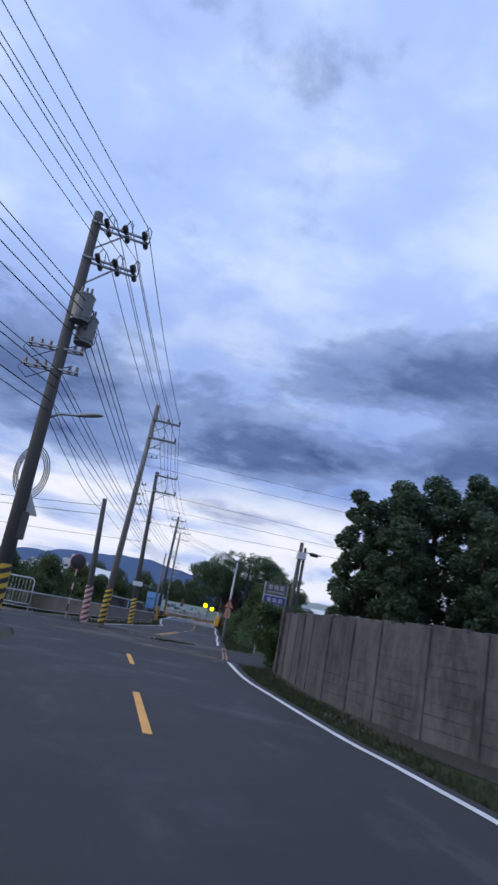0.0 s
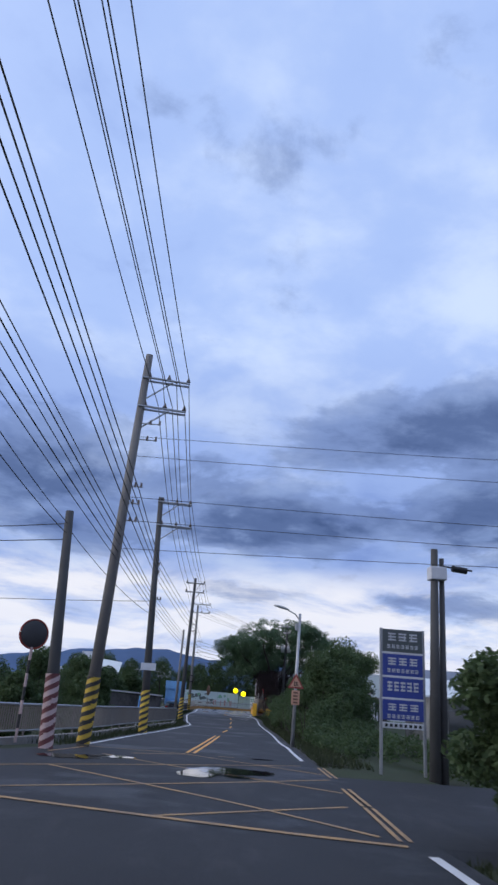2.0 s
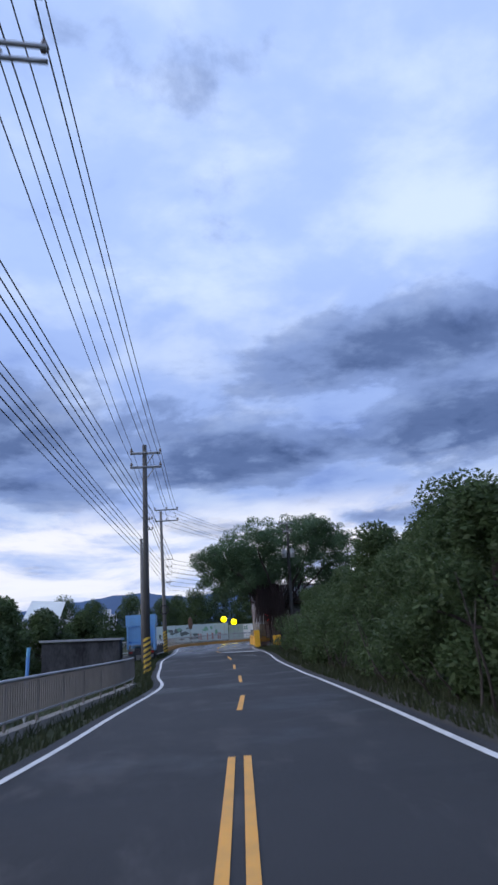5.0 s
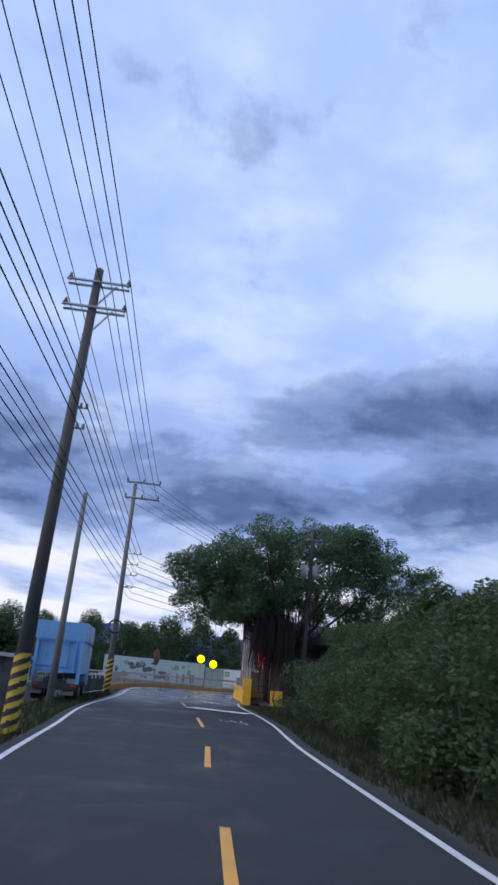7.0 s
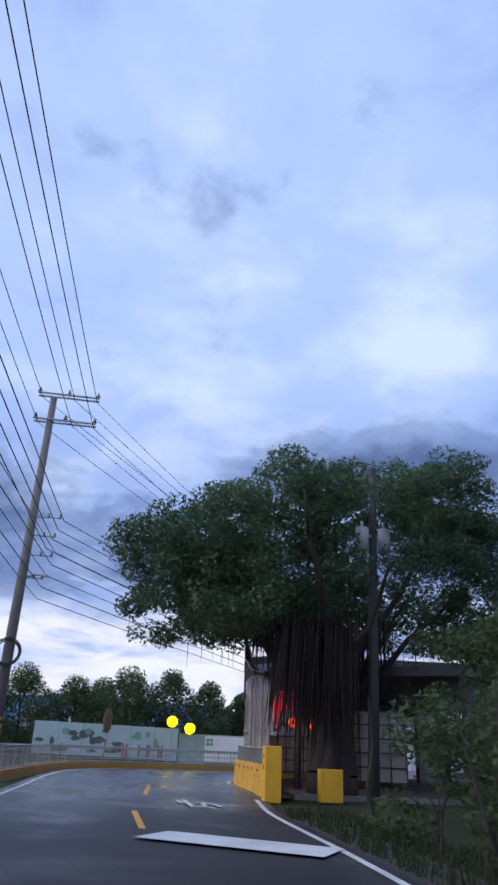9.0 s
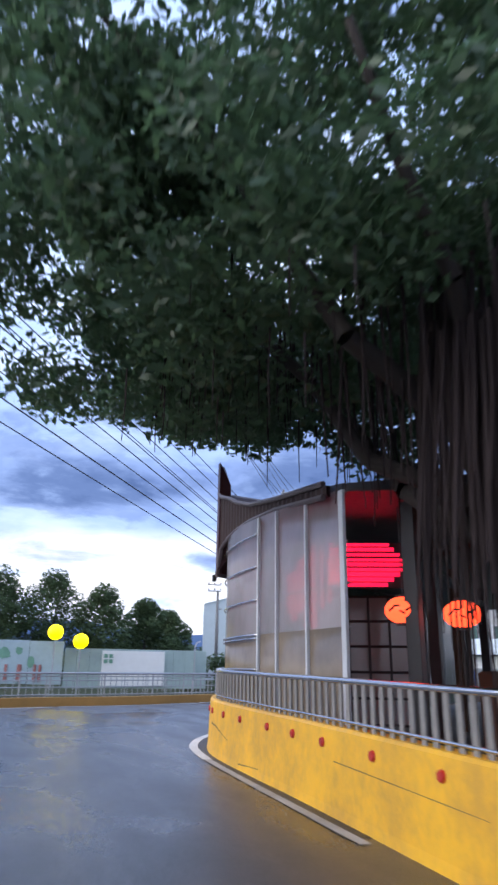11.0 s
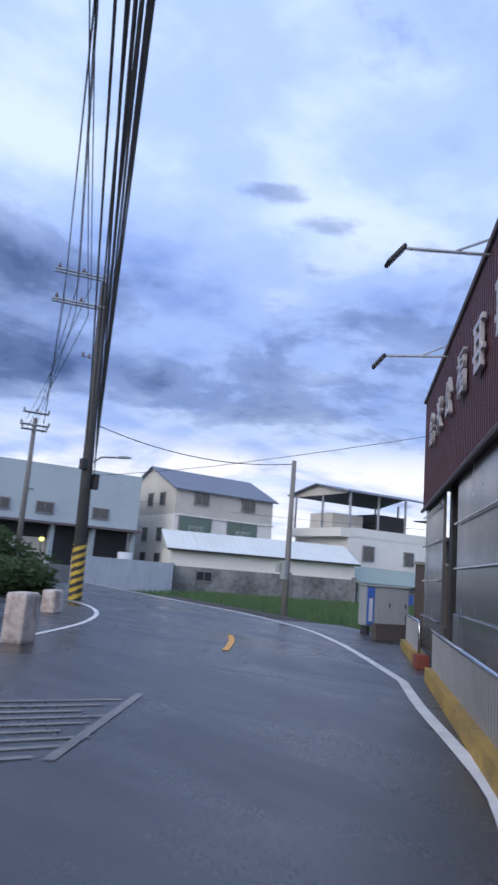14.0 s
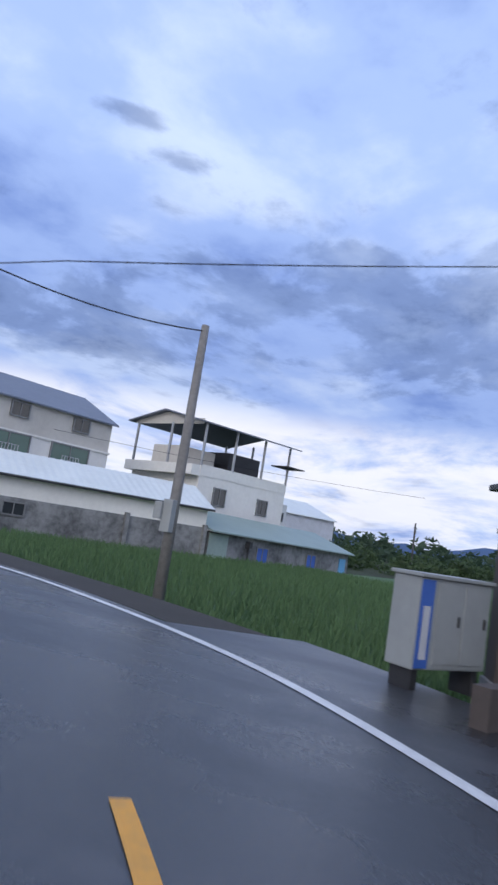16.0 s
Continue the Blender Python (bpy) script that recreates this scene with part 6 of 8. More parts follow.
# roadside cabinet, brick pier and low wall at the rice field
cab = thing("utility_cabinet", (26.05, 135.85, zg(136)), "grey roadside cabinet with a blue and white stripe", "cabinet", turn=-28)
for x in (-0.6, 0.6):
    bm = bmesh.new()
    box(bm, (0.12, 0.36, 0.36), Matrix.Translation((x, 0, 0.12)), 0.01)
    part("foot", bm, M_DARKST, cab, "dark steel foot")
bm = bmesh.new()
box(bm, (1.45, 0.46, 1.15), Matrix.Translation((0, 0, 0.85)), 0.025)
part("body", bm, M_CABG, cab)
bm = bmesh.new()
box(bm, (1.52, 0.54, 0.05), Matrix.Translation((0, 0, 1.45)), 0.012)
part("lid", bm, M_CABG, cab)
bm = bmesh.new()
box(bm, (0.24, 0.012, 1.1), Matrix.Translation((-0.58, -0.238, 0.85)))
st = part("stripe", bm, M_CABB, cab, "blue stripe with a pale blank field")
bm = bmesh.new()
box(bm, (0.12, 0.012, 0.66), Matrix.Translation((-0.58, -0.247, 0.74)))
part("field", bm, M_PALE, st)
for x in (-0.12, 0.42):
    bm = bmesh.new()
    box(bm, (0.5, 0.014, 1.02), Matrix.Translation((x, -0.236, 0.86)), 0.004)
    dd = part("door", bm, M_CABG, cab)
    bm = bmesh.new()
    box(bm, (0.03, 0.03, 0.14), Matrix.Translation((x + 0.18, -0.25, 0.9)), 0.006)
    part("handle", bm, M_DARKST, dd, "dark handle")
bm = bmesh.new()
upright(bm, [(24.2, 135.0), (25.8, 134.3), (27.4, 133.5)], -0.2, 0.45, 0.22, 0.4)
single("low_wall", bm, M_BRICK, "low dark brick wall beside the pavilion", "wall")
pier = thing("plastered_pier", (27.2, 134.6, zg(134)), "brown plastered pier with a cap beside the low wall", "pier", turn=20)
bm = bmesh.new()
prism(bm, [(-0.3, -0.72), (0.3, -0.72), (0.3, 0.72), (-0.3, 0.72)], -0.1, 2.2)
part("body", bm, M_BRICK, pier)
bm = bmesh.new()
box(bm, (0.68, 1.5, 0.09), Matrix.Translation((0, 0, 2.24)), 0.02)
part("cap", bm, M_CONC, pier)
bm = bmesh.new()
box(bm, (0.72, 1.54, 0.2), Matrix.Translation((0, 0, 0.05)), 0.02)
part("plinth", bm, M_CONC, pier)
sh = thing("shelter", (29.5, 134, zg(134) - 0.5), "small dark flat roofed shelter behind the pier", "shelter")
bm = bmesh.new()
box(bm, (2.6, 3.6, 0.12), Matrix.Translation((29.6, 133.9, 3.75)) @ pose(0, 0, 0, 0, -3, 20), 0.02)
wpart("roof", bm, M_DARKST, sh)
for x, y in ((28.9, 135.3), (30.4, 135.0), (28.7, 132.6), (30.4, 132.6)):
    bm = bmesh.new()
    box(bm, (0.14, 0.14, 3.7), Matrix.Translation((x, y, 1.9)))
    wpart("post", bm, M_DARKST, sh)
bm = bmesh.new()
box(bm, (1.4, 0.15, 2.2), Matrix.Translation((29.8, 134.0, 1.6)))
wpart("back_panel", bm, M_DARKST, sh)
# thin pole in the field
utility_pole((29.85, 142.85, zg(143) - 0.6), (29.8, 142.8, 6.95), 0.15, (), M_CONC, None, "thin grey pole with a meter box beside a rice field")
bm = bmesh.new()
box(bm, (0.2, 0.26, 0.75), Matrix.Translation((29.68, 142.85, 2.35)), 0.02)
box(bm, (0.22, 0.2, 0.4), Matrix.Translation((29.6, 143.05, 2.45)), 0.02)
single("meter_box", bm, M_CABG, "grey meter boxes strapped to a thin pole", "meter box")
wire([(22.0, 146.3, 7.2), (29.75, 142.8, 6.8)], 0.014, 1.2)
for dz in (0.0,):
    wire([(22.0, 146.3, 5.2 + dz), (23.1, 140.8, 5.5 + dz), (27.6, 134.2, 7.1 + dz), (36, 121.8, 10 + dz)], 0.008, 0.1)
wire([(85, 150, 8.5), (30, 190, 9)], 0.012, 0.3)

# parked truck, guard panels and the canal bridge on the outer side
def wheel(parent, x, y, z, r=0.46, w=0.26):
    """A tyre on a dished rim, its axle along x."""
    bm = bmesh.new()
    prof = ((-0.5, 0.62), (-0.5, 0.9), (-0.36, 1.0), (0.36, 1.0), (0.5, 0.9), (0.5, 0.62))
    rings = [[bm.verts.new((x + w * a, y + r * b * math.cos(k * math.tau / 24), z + r * b * math.sin(k * math.tau / 24))) for k in range(24)] for a, b in prof]
    for i in range(len(rings)):
        for k in range(24):
            bm.faces.new((rings[i][k], rings[i][(k + 1) % 24], rings[(i + 1) % 6][(k + 1) % 24], rings[(i + 1) % 6][k]))
    tyre = part("wheel", bm, M_TYRE, parent, "black worn tyre", True)
    bm = bmesh.new()
    rod(bm, (x - w * 0.38, y, z), (x + w * 0.38, y, z), r * 0.63, None, 20)
    rod(bm, (x - w * 0.5, y, z), (x + w * 0.5, y, z), r * 0.22, None, 12)
    part("rim", bm, M_CABG, tyre, "grey steel rim")


truck = thing("parked_truck", (-2.85, 100.0, zg(100) - 0.05), "light blue tipper truck parked beside the road", "truck")
bm = bmesh.new()
for x in (-0.42, 0.42):
    box(bm, (0.12, 4.6, 0.24), Matrix.Translation((x, 2.5, 0.86)), 0.02)
for y in (0.25, 1.6, 3.2):
    box(bm, (0.8, 0.12, 0.16), Matrix.Translation((0, y, 0.86)), 0.01)
box(bm, (1.9, 0.18, 0.3), Matrix.Translation((0, 0.3, 0.62)), 0.02)
part("chassis", bm, M_DARKST, truck, "dark chassis and under-run bar")
bm = bmesh.new()
box(bm, (2.1, 3.5, 0.16), Matrix.Translation((0, 1.95, 1.28)), 0.02)
for x in (-1.02, 1.02):
    box(bm, (0.07, 3.5, 1.3), Matrix.Translation((x, 1.95, 1.98)), 0.01)
box(bm, (2.1, 0.07, 1.7), Matrix.Translation((0, 3.7, 2.15)), 0.01)
part("cargo_body", bm, M_TBLUE, truck, "light blue steel tipper body")
bm = bmesh.new()
for x in (-1.06, 1.06):
    box(bm, (0.16, 3.6, 0.8), Matrix.Translation((x, 1.9, 3.0)), 0.02)
box(bm, (2.26, 0.14, 0.8), Matrix.Translation((0, 0.08, 3.0)), 0.02)
part("upper_board", bm, M_TBLUE, truck, "pale blue extension boards")
bm = bmesh.new()
box(bm, (1.72, 0.07, 1.1), Matrix.Translation((-0.1, 0.22, 2.0)), 0.015)
for x in (-0.6, -0.1, 0.4):
    box(bm, (0.07, 0.06, 1.1), Matrix.Translation((x, 0.18, 2.0)), 0.01)
part("tailgate", bm, M_TBLUE, truck, "ribbed blue tailgate")
for x, z0, z1, w in ((0.98, 0.75, 2.65, 0.16), (0.72, 1.2, 2.6, 0.08), (-1.0, 0.9, 2.65, 0.14)):
    bm = bmesh.new()
    box(bm, (w, 0.12, z1 - z0), Matrix.Translation((x, 0.1, (z0 + z1) / 2)), 0.015)
    part("corner_post", bm, M_TBLUE, truck)
for x in (-0.78, 0.62):
    bm = bmesh.new()
    box(bm, (0.5, 0.02, 0.72), Matrix.Translation((x, 0.42, 0.62)), 0.008)
    part("mudflap", bm, M_CABG, truck, "grey rubber mudflap")
for x in (-0.92, -0.62, 0.62, 0.92):
    for y in (1.05,):
        wheel(truck, x, y, 0.46)
for x in (-0.85, 0.85):
    wheel(truck, x, 4.1, 0.46)
    bm = bmesh.new()
    box(bm, (0.24, 0.05, 0.12), Matrix.Translation((x * 0.95, 0.19, 0.66)), 0.015)
    part("tail_light", bm, M_RED, truck, "dark red tail light")
bm = bmesh.new()
box(bm, (2.0, 1.3, 1.9), Matrix.Translation((0, 4.5, 1.6)), 0.12)
cabin = part("cab", bm, M_TBLUE, truck, "blue driver's cab", True)
bm = bmesh.new()
box(bm, (1.5, 0.03, 0.5), Matrix.Translation((0, 3.84, 2.1)), 0.01)
part("rear_window", bm, M_GLASS, cabin, "dark rear window")
bm = bmesh.new()
pipe(bm, [(-0.9, 0.1, 0.8), (-0.75, -0.04, 1.15), (0.3, -0.04, 1.2), (0.4, 0.1, 0.9)], 0.025, 6)
part("hose", bm, M_STEEL, truck)
gp = thing("guard_panel", (-1.7, 109.5, zg(109)), "dark grey guard panel with a white rail and short posts", "guard panel")
GP = [(-2.3, 105.2), (-2.0, 107), (-1.75, 109.5), (-1.5, 111.2), (-1.75, 112.4)]
bm = bmesh.new()
upright(bm, GP, -0.1, 0.92, 0.12, 0.4)
wpart("panel", bm, M_WALLC, gp)
gpp, gpd = along(GP, 0.3)
bm = bmesh.new()
pipe(bm, [(p.x, p.y, zg(p.y) + 1.02) for p in gpp], 0.035, 6)
wpart("rail", bm, M_PALE, gp, "white top rail")
bm = bmesh.new()
pipe(bm, [(p.x + 0.09, p.y, zg(p.y) + 0.12) for p in gpp], 0.03, 6)
wpart("rail", bm, M_PALE, gp, "white foot rail")
for p in gpp[::4]:
    bm = bmesh.new()
    rod(bm, (p.x + 0.1, p.y, zg(p.y) + 0.8), (p.x + 0.02, p.y + 0.1, zg(p.y) + 1.12), 0.035, None, 6)
    wpart("post", bm, M_PALE, gp, "short white slanted post")
br = thing("canal_railing", (-8, 113.5, zg(113)), "pale steel railing over the canal", "railing")
BR = [(-26, 112), (-14, 113), (-6, 113.8), (-2.6, 114.2), (-1.5, 115.6)]
brp, brd = along(BR, 0.22)
for h in (1.15, 0.2):
    bm = bmesh.new()
    pipe(bm, [(p.x, p.y, zg(p.y) + h) for p in brp[::3] + [brp[-1]]], 0.035, 6)
    wpart("rail", bm, M_PALE, br)
for k, p in enumerate(brp):
    bm = bmesh.new()
    rod(bm, (p.x, p.y, zg(p.y) - (0.3 if k % 10 == 0 else -0.2)), (p.x, p.y, zg(p.y) + 1.13), 0.03 if k % 10 == 0 else 0.012, None, 6)
    wpart("post" if k % 10 == 0 else "baluster", bm, M_PALE if k % 10 == 0 else M_STEEL, br)
bm = bmesh.new()
upright(bm, [(-26, 111.6), (-14, 112.6), (-2.4, 113.6)], -1.8, 0.05, 0.5, 1.0)
single("canal_edge", bm, M_CONC, "low concrete edge of the canal crossing", "retaining wall", kind="structure")
# thin blue post behind the ditch railing, huts across the ditch
bp = thing("marker_post", (-4.3, 66, zg(66) - 1.2), "thin blue and white marker post behind the railing", "post")
for z0, z1, mat in ((0, 1.9, M_PALE), (1.9, 2.7, M_BLUEP), (2.7, 2.95, M_SKYB)):
    bm = bmesh.new()
    rod(bm, (0.05 * z0, 0, z0), (0.05 * z1, 0, z1), 0.05, None, 10)
    part("band", bm, mat, bp)
ht = thing("hut", (-12.5, 112, zg(112) - 1.7), "pale sheet metal hut among dark trees across the ditch", "hut")
bm = bmesh.new()
box(bm, (2.4, 3.0, 5.6), Matrix.Translation((0.4, 0, 2.7)), 0.03)
part("wall", bm, M_MOULD, ht)
bm = bmesh.new()
prism(bm, [(-1.2, -1.8), (1.9, -1.8), (1.9, 1.8), (-1.2, 1.8)], 0, 0, [(5.5, 5.62), (5.2, 5.32), (6.9, 7.02), (7.2, 7.32)])
part("roof", bm, M_ROOFW, ht, "pale metal roof")
lb = thing("low_building", (-7.2, 100.5, zg(100) - 1.5), "low dark building with a pale roof edge across the ditch", "building")
bm = bmesh.new()
box(bm, (5.6, 3.0, 3.2), Matrix.Translation((0, 0, 1.6)), 0.03)
part("wall", bm, M_WALLC, lb)
bm = bmesh.new()
box(bm, (5.9, 3.4, 0.16), Matrix.Translation((0, 0, 3.28)) @ pose(0, 0, 0, 0, 2, 0), 0.02)
part("roof", bm, M_STEEL, lb, "pale roof edge")
# lamp pole far across the field
utility_pole((124, 160, -0.5), (123.6, 160, 8.0), 0.2, ((7.6, 1.0, 0.6, False, 0), (7.0, 0.8, 0.4, False, 0)), M_POLED, None, "far dark pole with a lamp arm across the field")


# ---- houses and works beyond the field ----
def window(parent, c, d, w, h, glass=None, bars=False, out=0.05):
    """A framed window on a wall that runs along d, facing away to the road side."""
    n = Vector((d.y, -d.x, 0))
    rot = Matrix.Rotation(math.atan2(d.y, d.x), 4, "Z")
    c = Vector(c)
    bm = bmesh.new()
    for dx, dz, sx, sz in ((0, h / 2, w + 0.12, 0.1), (0, -h / 2, w + 0.12, 0.1), (-w / 2, 0, 0.1, h), (w / 2, 0, 0.1, h), (0, 0, 0.06, h)):
        box(bm, (sx, 0.14, sz), Matrix.Translation(c + d * dx + Vector((0, 0, dz)) + n * out) @ rot)
    fr = wpart("window", bm, M_FRAME, parent)
    bm = bmesh.new()
    box(bm, (w, 0.04, h), Matrix.Translation(c + n * (out - 0.01)) @ rot)
    wpart("pane", bm, glass or M_GLASS, fr)
    if bars:
        bm = bmesh.new()
        for k in range(7):
            box(bm, (0.03, 0.03, h * 0.4), Matrix.Translation(c + d * (-w * 0.22 + w * 0.44 * k / 6) + n * (out + 0.2) + Vector((0, 0, -h * 0.28))) @ rot)
        for z in (-0.08, -0.48):
            box(bm, (w * 0.46, 0.03, 0.03), Matrix.Translation(c + n * (out + 0.2) + Vector((0, 0, h * z))) @ rot)
        wpart("grille", bm, M_PALE, fr)


def block(name, parent, o, d, n, w, dep, z0, z1, mat, label=""):
    """A box of walls: o its front corner, d along the front, n to the rear."""
    bm = bmesh.new()
    a = Vector((*o, 0))
    prism(bm, [(a.x, a.y), (a.x + d.x * w, a.y + d.y * w), (a.x + d.x * w + n.x * dep, a.y + d.y * w + n.y * dep), (a.x + n.x * dep, a.y + n.y * dep)], z0, z1)
    return wpart(name, bm, mat, parent, label)


def gable(name, parent, o, d, n, w, dep, eave_z, ridge_z, mat, over=0.4, thick=0.14, label="", end=None):
    """A saddle roof, its ridge along d."""
    a = Vector((*o, 0))
    bm = bmesh.new()
    prof = [(-over, eave_z - over * (ridge_z - eave_z) / (dep / 2)), (dep / 2, ridge_z), (dep + over, eave_z - over * (ridge_z - eave_z) / (dep / 2))]
    rows = []
    for s in (-over, w + over):
        rows.append([bm.verts.new((a.x + d.x * s + n.x * q, a.y + d.y * s + n.y * q, z + t)) for t in (0, thick) for q, z in prof])
    l, r = rows
    for i, j in ((0, 1), (1, 2)):
        bm.faces.new((l[i], r[i], r[j], l[j]))
        bm.faces.new((l[i + 3], l[j + 3], r[j + 3], r[i + 3]))
    for i in (0, 2):
        bm.faces.new((l[i], l[i + 3], r[i + 3], r[i]))
    for s in (l, r):
        bm.faces.new((s[0], s[1], s[4], s[3]))
        bm.faces.new((s[1], s[2], s[5], s[4]))
    wpart(name, bm, mat, parent, label)
    if end:
        for s in (0.0, w - 0.12):
            bm = bmesh.new()
            f = [bm.verts.new((a.x + d.x * (s + t) + n.x * q, a.y + d.y * (s + t) + n.y * q, z)) for t in (0, 0.12) for q, z in ((0, eave_z), (dep, eave_z), (dep / 2, ridge_z))]
            bm.faces.new(f[:3])
            bm.faces.new(f[3:][::-1])
            for i, j in ((0, 1), (1, 2), (2, 0)):
                bm.faces.new((f[i], f[j], f[j + 3], f[i + 3]))
            wpart("gable_end", bm, end, parent)


dA = Vector((0.978, -0.21, 0)).normalized()
nA = Vector((-dA.y, dA.x, 0))
hA = thing("house", (53.5, 171, 0.2), "three storey white house with a blue grey roof", "house", "houses beyond the field")
block("wall", hA, (49.4, 172.85), dA, nA, 11.4, 10, 0.2, 6.9, M_WPAINT, "white painted wall")
block("upper_wall", hA, (49.42, 172.88), dA, nA, 11.36, 9.9, 6.9, 9.35, M_CREAM, "cream upper wall")
gable("roof", hA, (49.4, 172.85), dA, nA, 11.4, 10, 9.35, 11.6, M_ROOFB, 0.35, end=M_CREAM)
for s, z, w, h, g, b in ((2.8, 8.55, 1.5, 1.05, None, False), (8.3, 8.55, 1.5, 1.05, None, False), (2.3, 6.05, 3.5, 1.5, M_GGLASS, True), (7.7, 6.05, 3.5, 1.5, M_GGLASS, True)):
    c = Vector((49.4, 172.85, z)) + dA * s
    window(hA, c, dA, w, h, g, b)
for s in (5.0, 10.3):
    bm = bmesh.new()
    box(bm, (0.6, 0.45, 0.4), Matrix.Translation(Vector((49.4, 172.85, 5.3)) + dA * s - nA * 0.25) @ Matrix.Rotation(math.atan2(dA.y, dA.x), 4, "Z"), 0.03)
    wpart("air_conditioner", bm, M_DARKST, hA)
for s, z in ((2.5, 8.4), (5.0, 8.4), (2.5, 5.0), (5.5, 5.0), (2.5, 2.6), (5.5, 2.6)):
    c = Vector((49.4, 172.85, z)) + nA * s
    window(hA, c, -nA, 0.9, 1.2)
bm = bmesh.new()
for z in (6.9,):
    box(bm, (11.6, 0.12, 0.16), Matrix.Translation(Vector((49.4, 172.85, z)) + dA * 5.7 - nA * 0.04) @ Matrix.Rotation(math.atan2(dA.y, dA.x), 4, "Z"))
wpart("band", bm, M_WPAINT, hA)

# long low shed with a white roof before it
dS = (Vector((60.1, 159.8, 0)) - Vector((45.4, 168.2, 0))).normalized()
nS = Vector((-dS.y, dS.x, 0))
sh1 = thing("long_shed", (52.5, 164, 0), "long low shed with a white metal roof and mouldy walls", "shed")
bm = bmesh.new()
L = 16.9
f0, f1 = Vector((45.4, 168.2, 0)), Vector((45.4, 168.2, 0)) + dS * L
prism(bm, [(f0.x, f0.y), (f1.x, f1.y), ((f1 + nS * 4).x, (f1 + nS * 4).y), ((f0 + nS * 4).x, (f0 + nS * 4).y)], 0, 2.2)
wpart("lower_wall", bm, M_MOULD, sh1, "mouldy grey lower wall")
bm = bmesh.new()
prism(bm, [((f0 + nS * .05).x, (f0 + nS * .05).y), ((f1 + nS * .05).x, (f1 + nS * .05).y), ((f1 + nS * 3.9).x, (f1 + nS * 3.9).y), ((f0 + nS * 3.9).x, (f0 + nS * 3.9).y)], 2.2, 3.6)
wpart("upper_wall", bm, M_WPAINT, sh1, "white upper wall")
bm = bmesh.new()
g0, g1 = f0 - nS * 0.45 - dS * 0.4, f1 - nS * 0.45 + dS * 0.3
n_r = 60
rows = []
for i in range(n_r + 1):
    p = g0.lerp(g1, i / n_r)
    b = 0.03 * (i % 2)
    q = p + nS * 3.6
    rows.append([bm.verts.new((p.x, p.y, 3.6 + b)), bm.verts.new((q.x, q.y, 5.25 + b)), bm.verts.new((q.x, q.y, 5.15)), bm.verts.new((p.x, p.y, 3.5))])
for a, b in zip(rows, rows[1:]):
    for k in range(4):
        bm.faces.new((a[k], b[k], b[(k + 1) % 4], a[(k + 1) % 4]))
bm.faces.new(rows[0])
bm.faces.new(rows[-1][::-1])
wpart("roof", bm, M_ROOFW, sh1, "ribbed white metal roof")
bm = bmesh.new()
rod(bm, g0 + Vector((0, 0, 3.52)), g1 + Vector((0, 0, 3.52)), 0.08, None, 6)
wpart("gutter", bm, M_DARKST, sh1)
window(sh1, f0 + dS * 3.0 + Vector((0, 0, 1.5)), dS, 1.4, 0.8)
for s in (0.2, 10.6, 16.8):
    bm = bmesh.new()
    box(bm, (0.3, 0.3, 2.5), Matrix.Translation(f0 + dS * s + Vector((0, 0, 1.15)) - nS * 0.1) @ Matrix.Rotation(math.atan2(dS.y, dS.x), 4, "Z"))
    wpart("pier", bm, M_MOULD, sh1)

# white boundary wall towards the works
ww = thing("white_wall", (38, 164, 0.3), "tall plain white wall before the works", "wall")
a, b = Vector((32.0, 161.8, 0)), Vector((44.8, 166.95, 0))
for k in range(3):
    p, q = a.lerp(b, k / 3), a.lerp(b, (k + 1) / 3)
    bm = bmesh.new()
    prism(bm, [(p.x, p.y), (q.x - 0.03, q.y - 0.015), (q.x - 0.1, q.y + 0.15), (p.x - 0.07, p.y + 0.165)], -0.2, 2.35)
    wpart("panel", bm, M_PALE, ww)
bm = bmesh.new()
prism(bm, [(44.85, 166.9), (45.4, 168.2), (45.2, 168.3), (44.65, 167.0)], 0, 2.3)
wpart("gate", bm, M_DARKST, ww, "dark steel gate")
bm = bmesh.new()
rod(bm, (41, 168.5, 0.3), (41, 168.5, 2.9), 0.6, None, 18)
single("water_tank", bm, M_PALE, "pale round water tank behind the wall", "tank", smooth=True)

# house with a roofed terrace
dB = Vector((0.96, -0.27, 0)).normalized()
nB = Vector((-dB.y, dB.x, 0))
hB = thing("house", (70, 165, 0), "white house with an open roofed terrace on top", "house", "houses beyond the field")
oB = (66.5, 165.1)
block("wall", hB, oB, dB, nB, 11.6, 9.5, 0.0, 6.6, M_WPAINT, "white painted wall")
block("parapet", hB, (oB[0] - nB.x * 0.05, oB[1] - nB.y * 0.05), dB, nB, 11.6, 0.18, 6.6, 7.55, M_WPAINT)
block("parapet", hB, (oB[0] - dB.x * 1.0, oB[1] - dB.y * 1.0), nB, dB, 9.5, 1.1, 6.5, 7.4, M_WPAINT)
block("parapet", hB, (oB[0] + dB.x * 11.45, oB[1] + dB.y * 11.45), nB, dB, 9.5, 0.18, 6.6, 7.5, M_WPAINT)
gable("terrace_roof", hB, (oB[0] - dB.x * 0.6, oB[1] - dB.y * 0.6), dB, nB, 12.8, 9.5, 11.2, 12.15, M_ROOFB, 0.5, 0.12, "thin dark underside terrace roof")
block("gable_board", hB, (oB[0] - dB.x * 0.5, oB[1] - dB.y * 0.5), nB, dB, 9.5, 0.08, 11.0, 11.5, M_CREAM)
bm = bmesh.new()
a = Vector((*oB, 0)) - dB * 0.55
f = [bm.verts.new((a.x + dB.x * t + nB.x * q, a.y + dB.y * t + nB.y * q, z)) for t in (0, 0.08) for q, z in ((0.2, 11.3), (9.3, 11.3), (4.75, 12.1))]
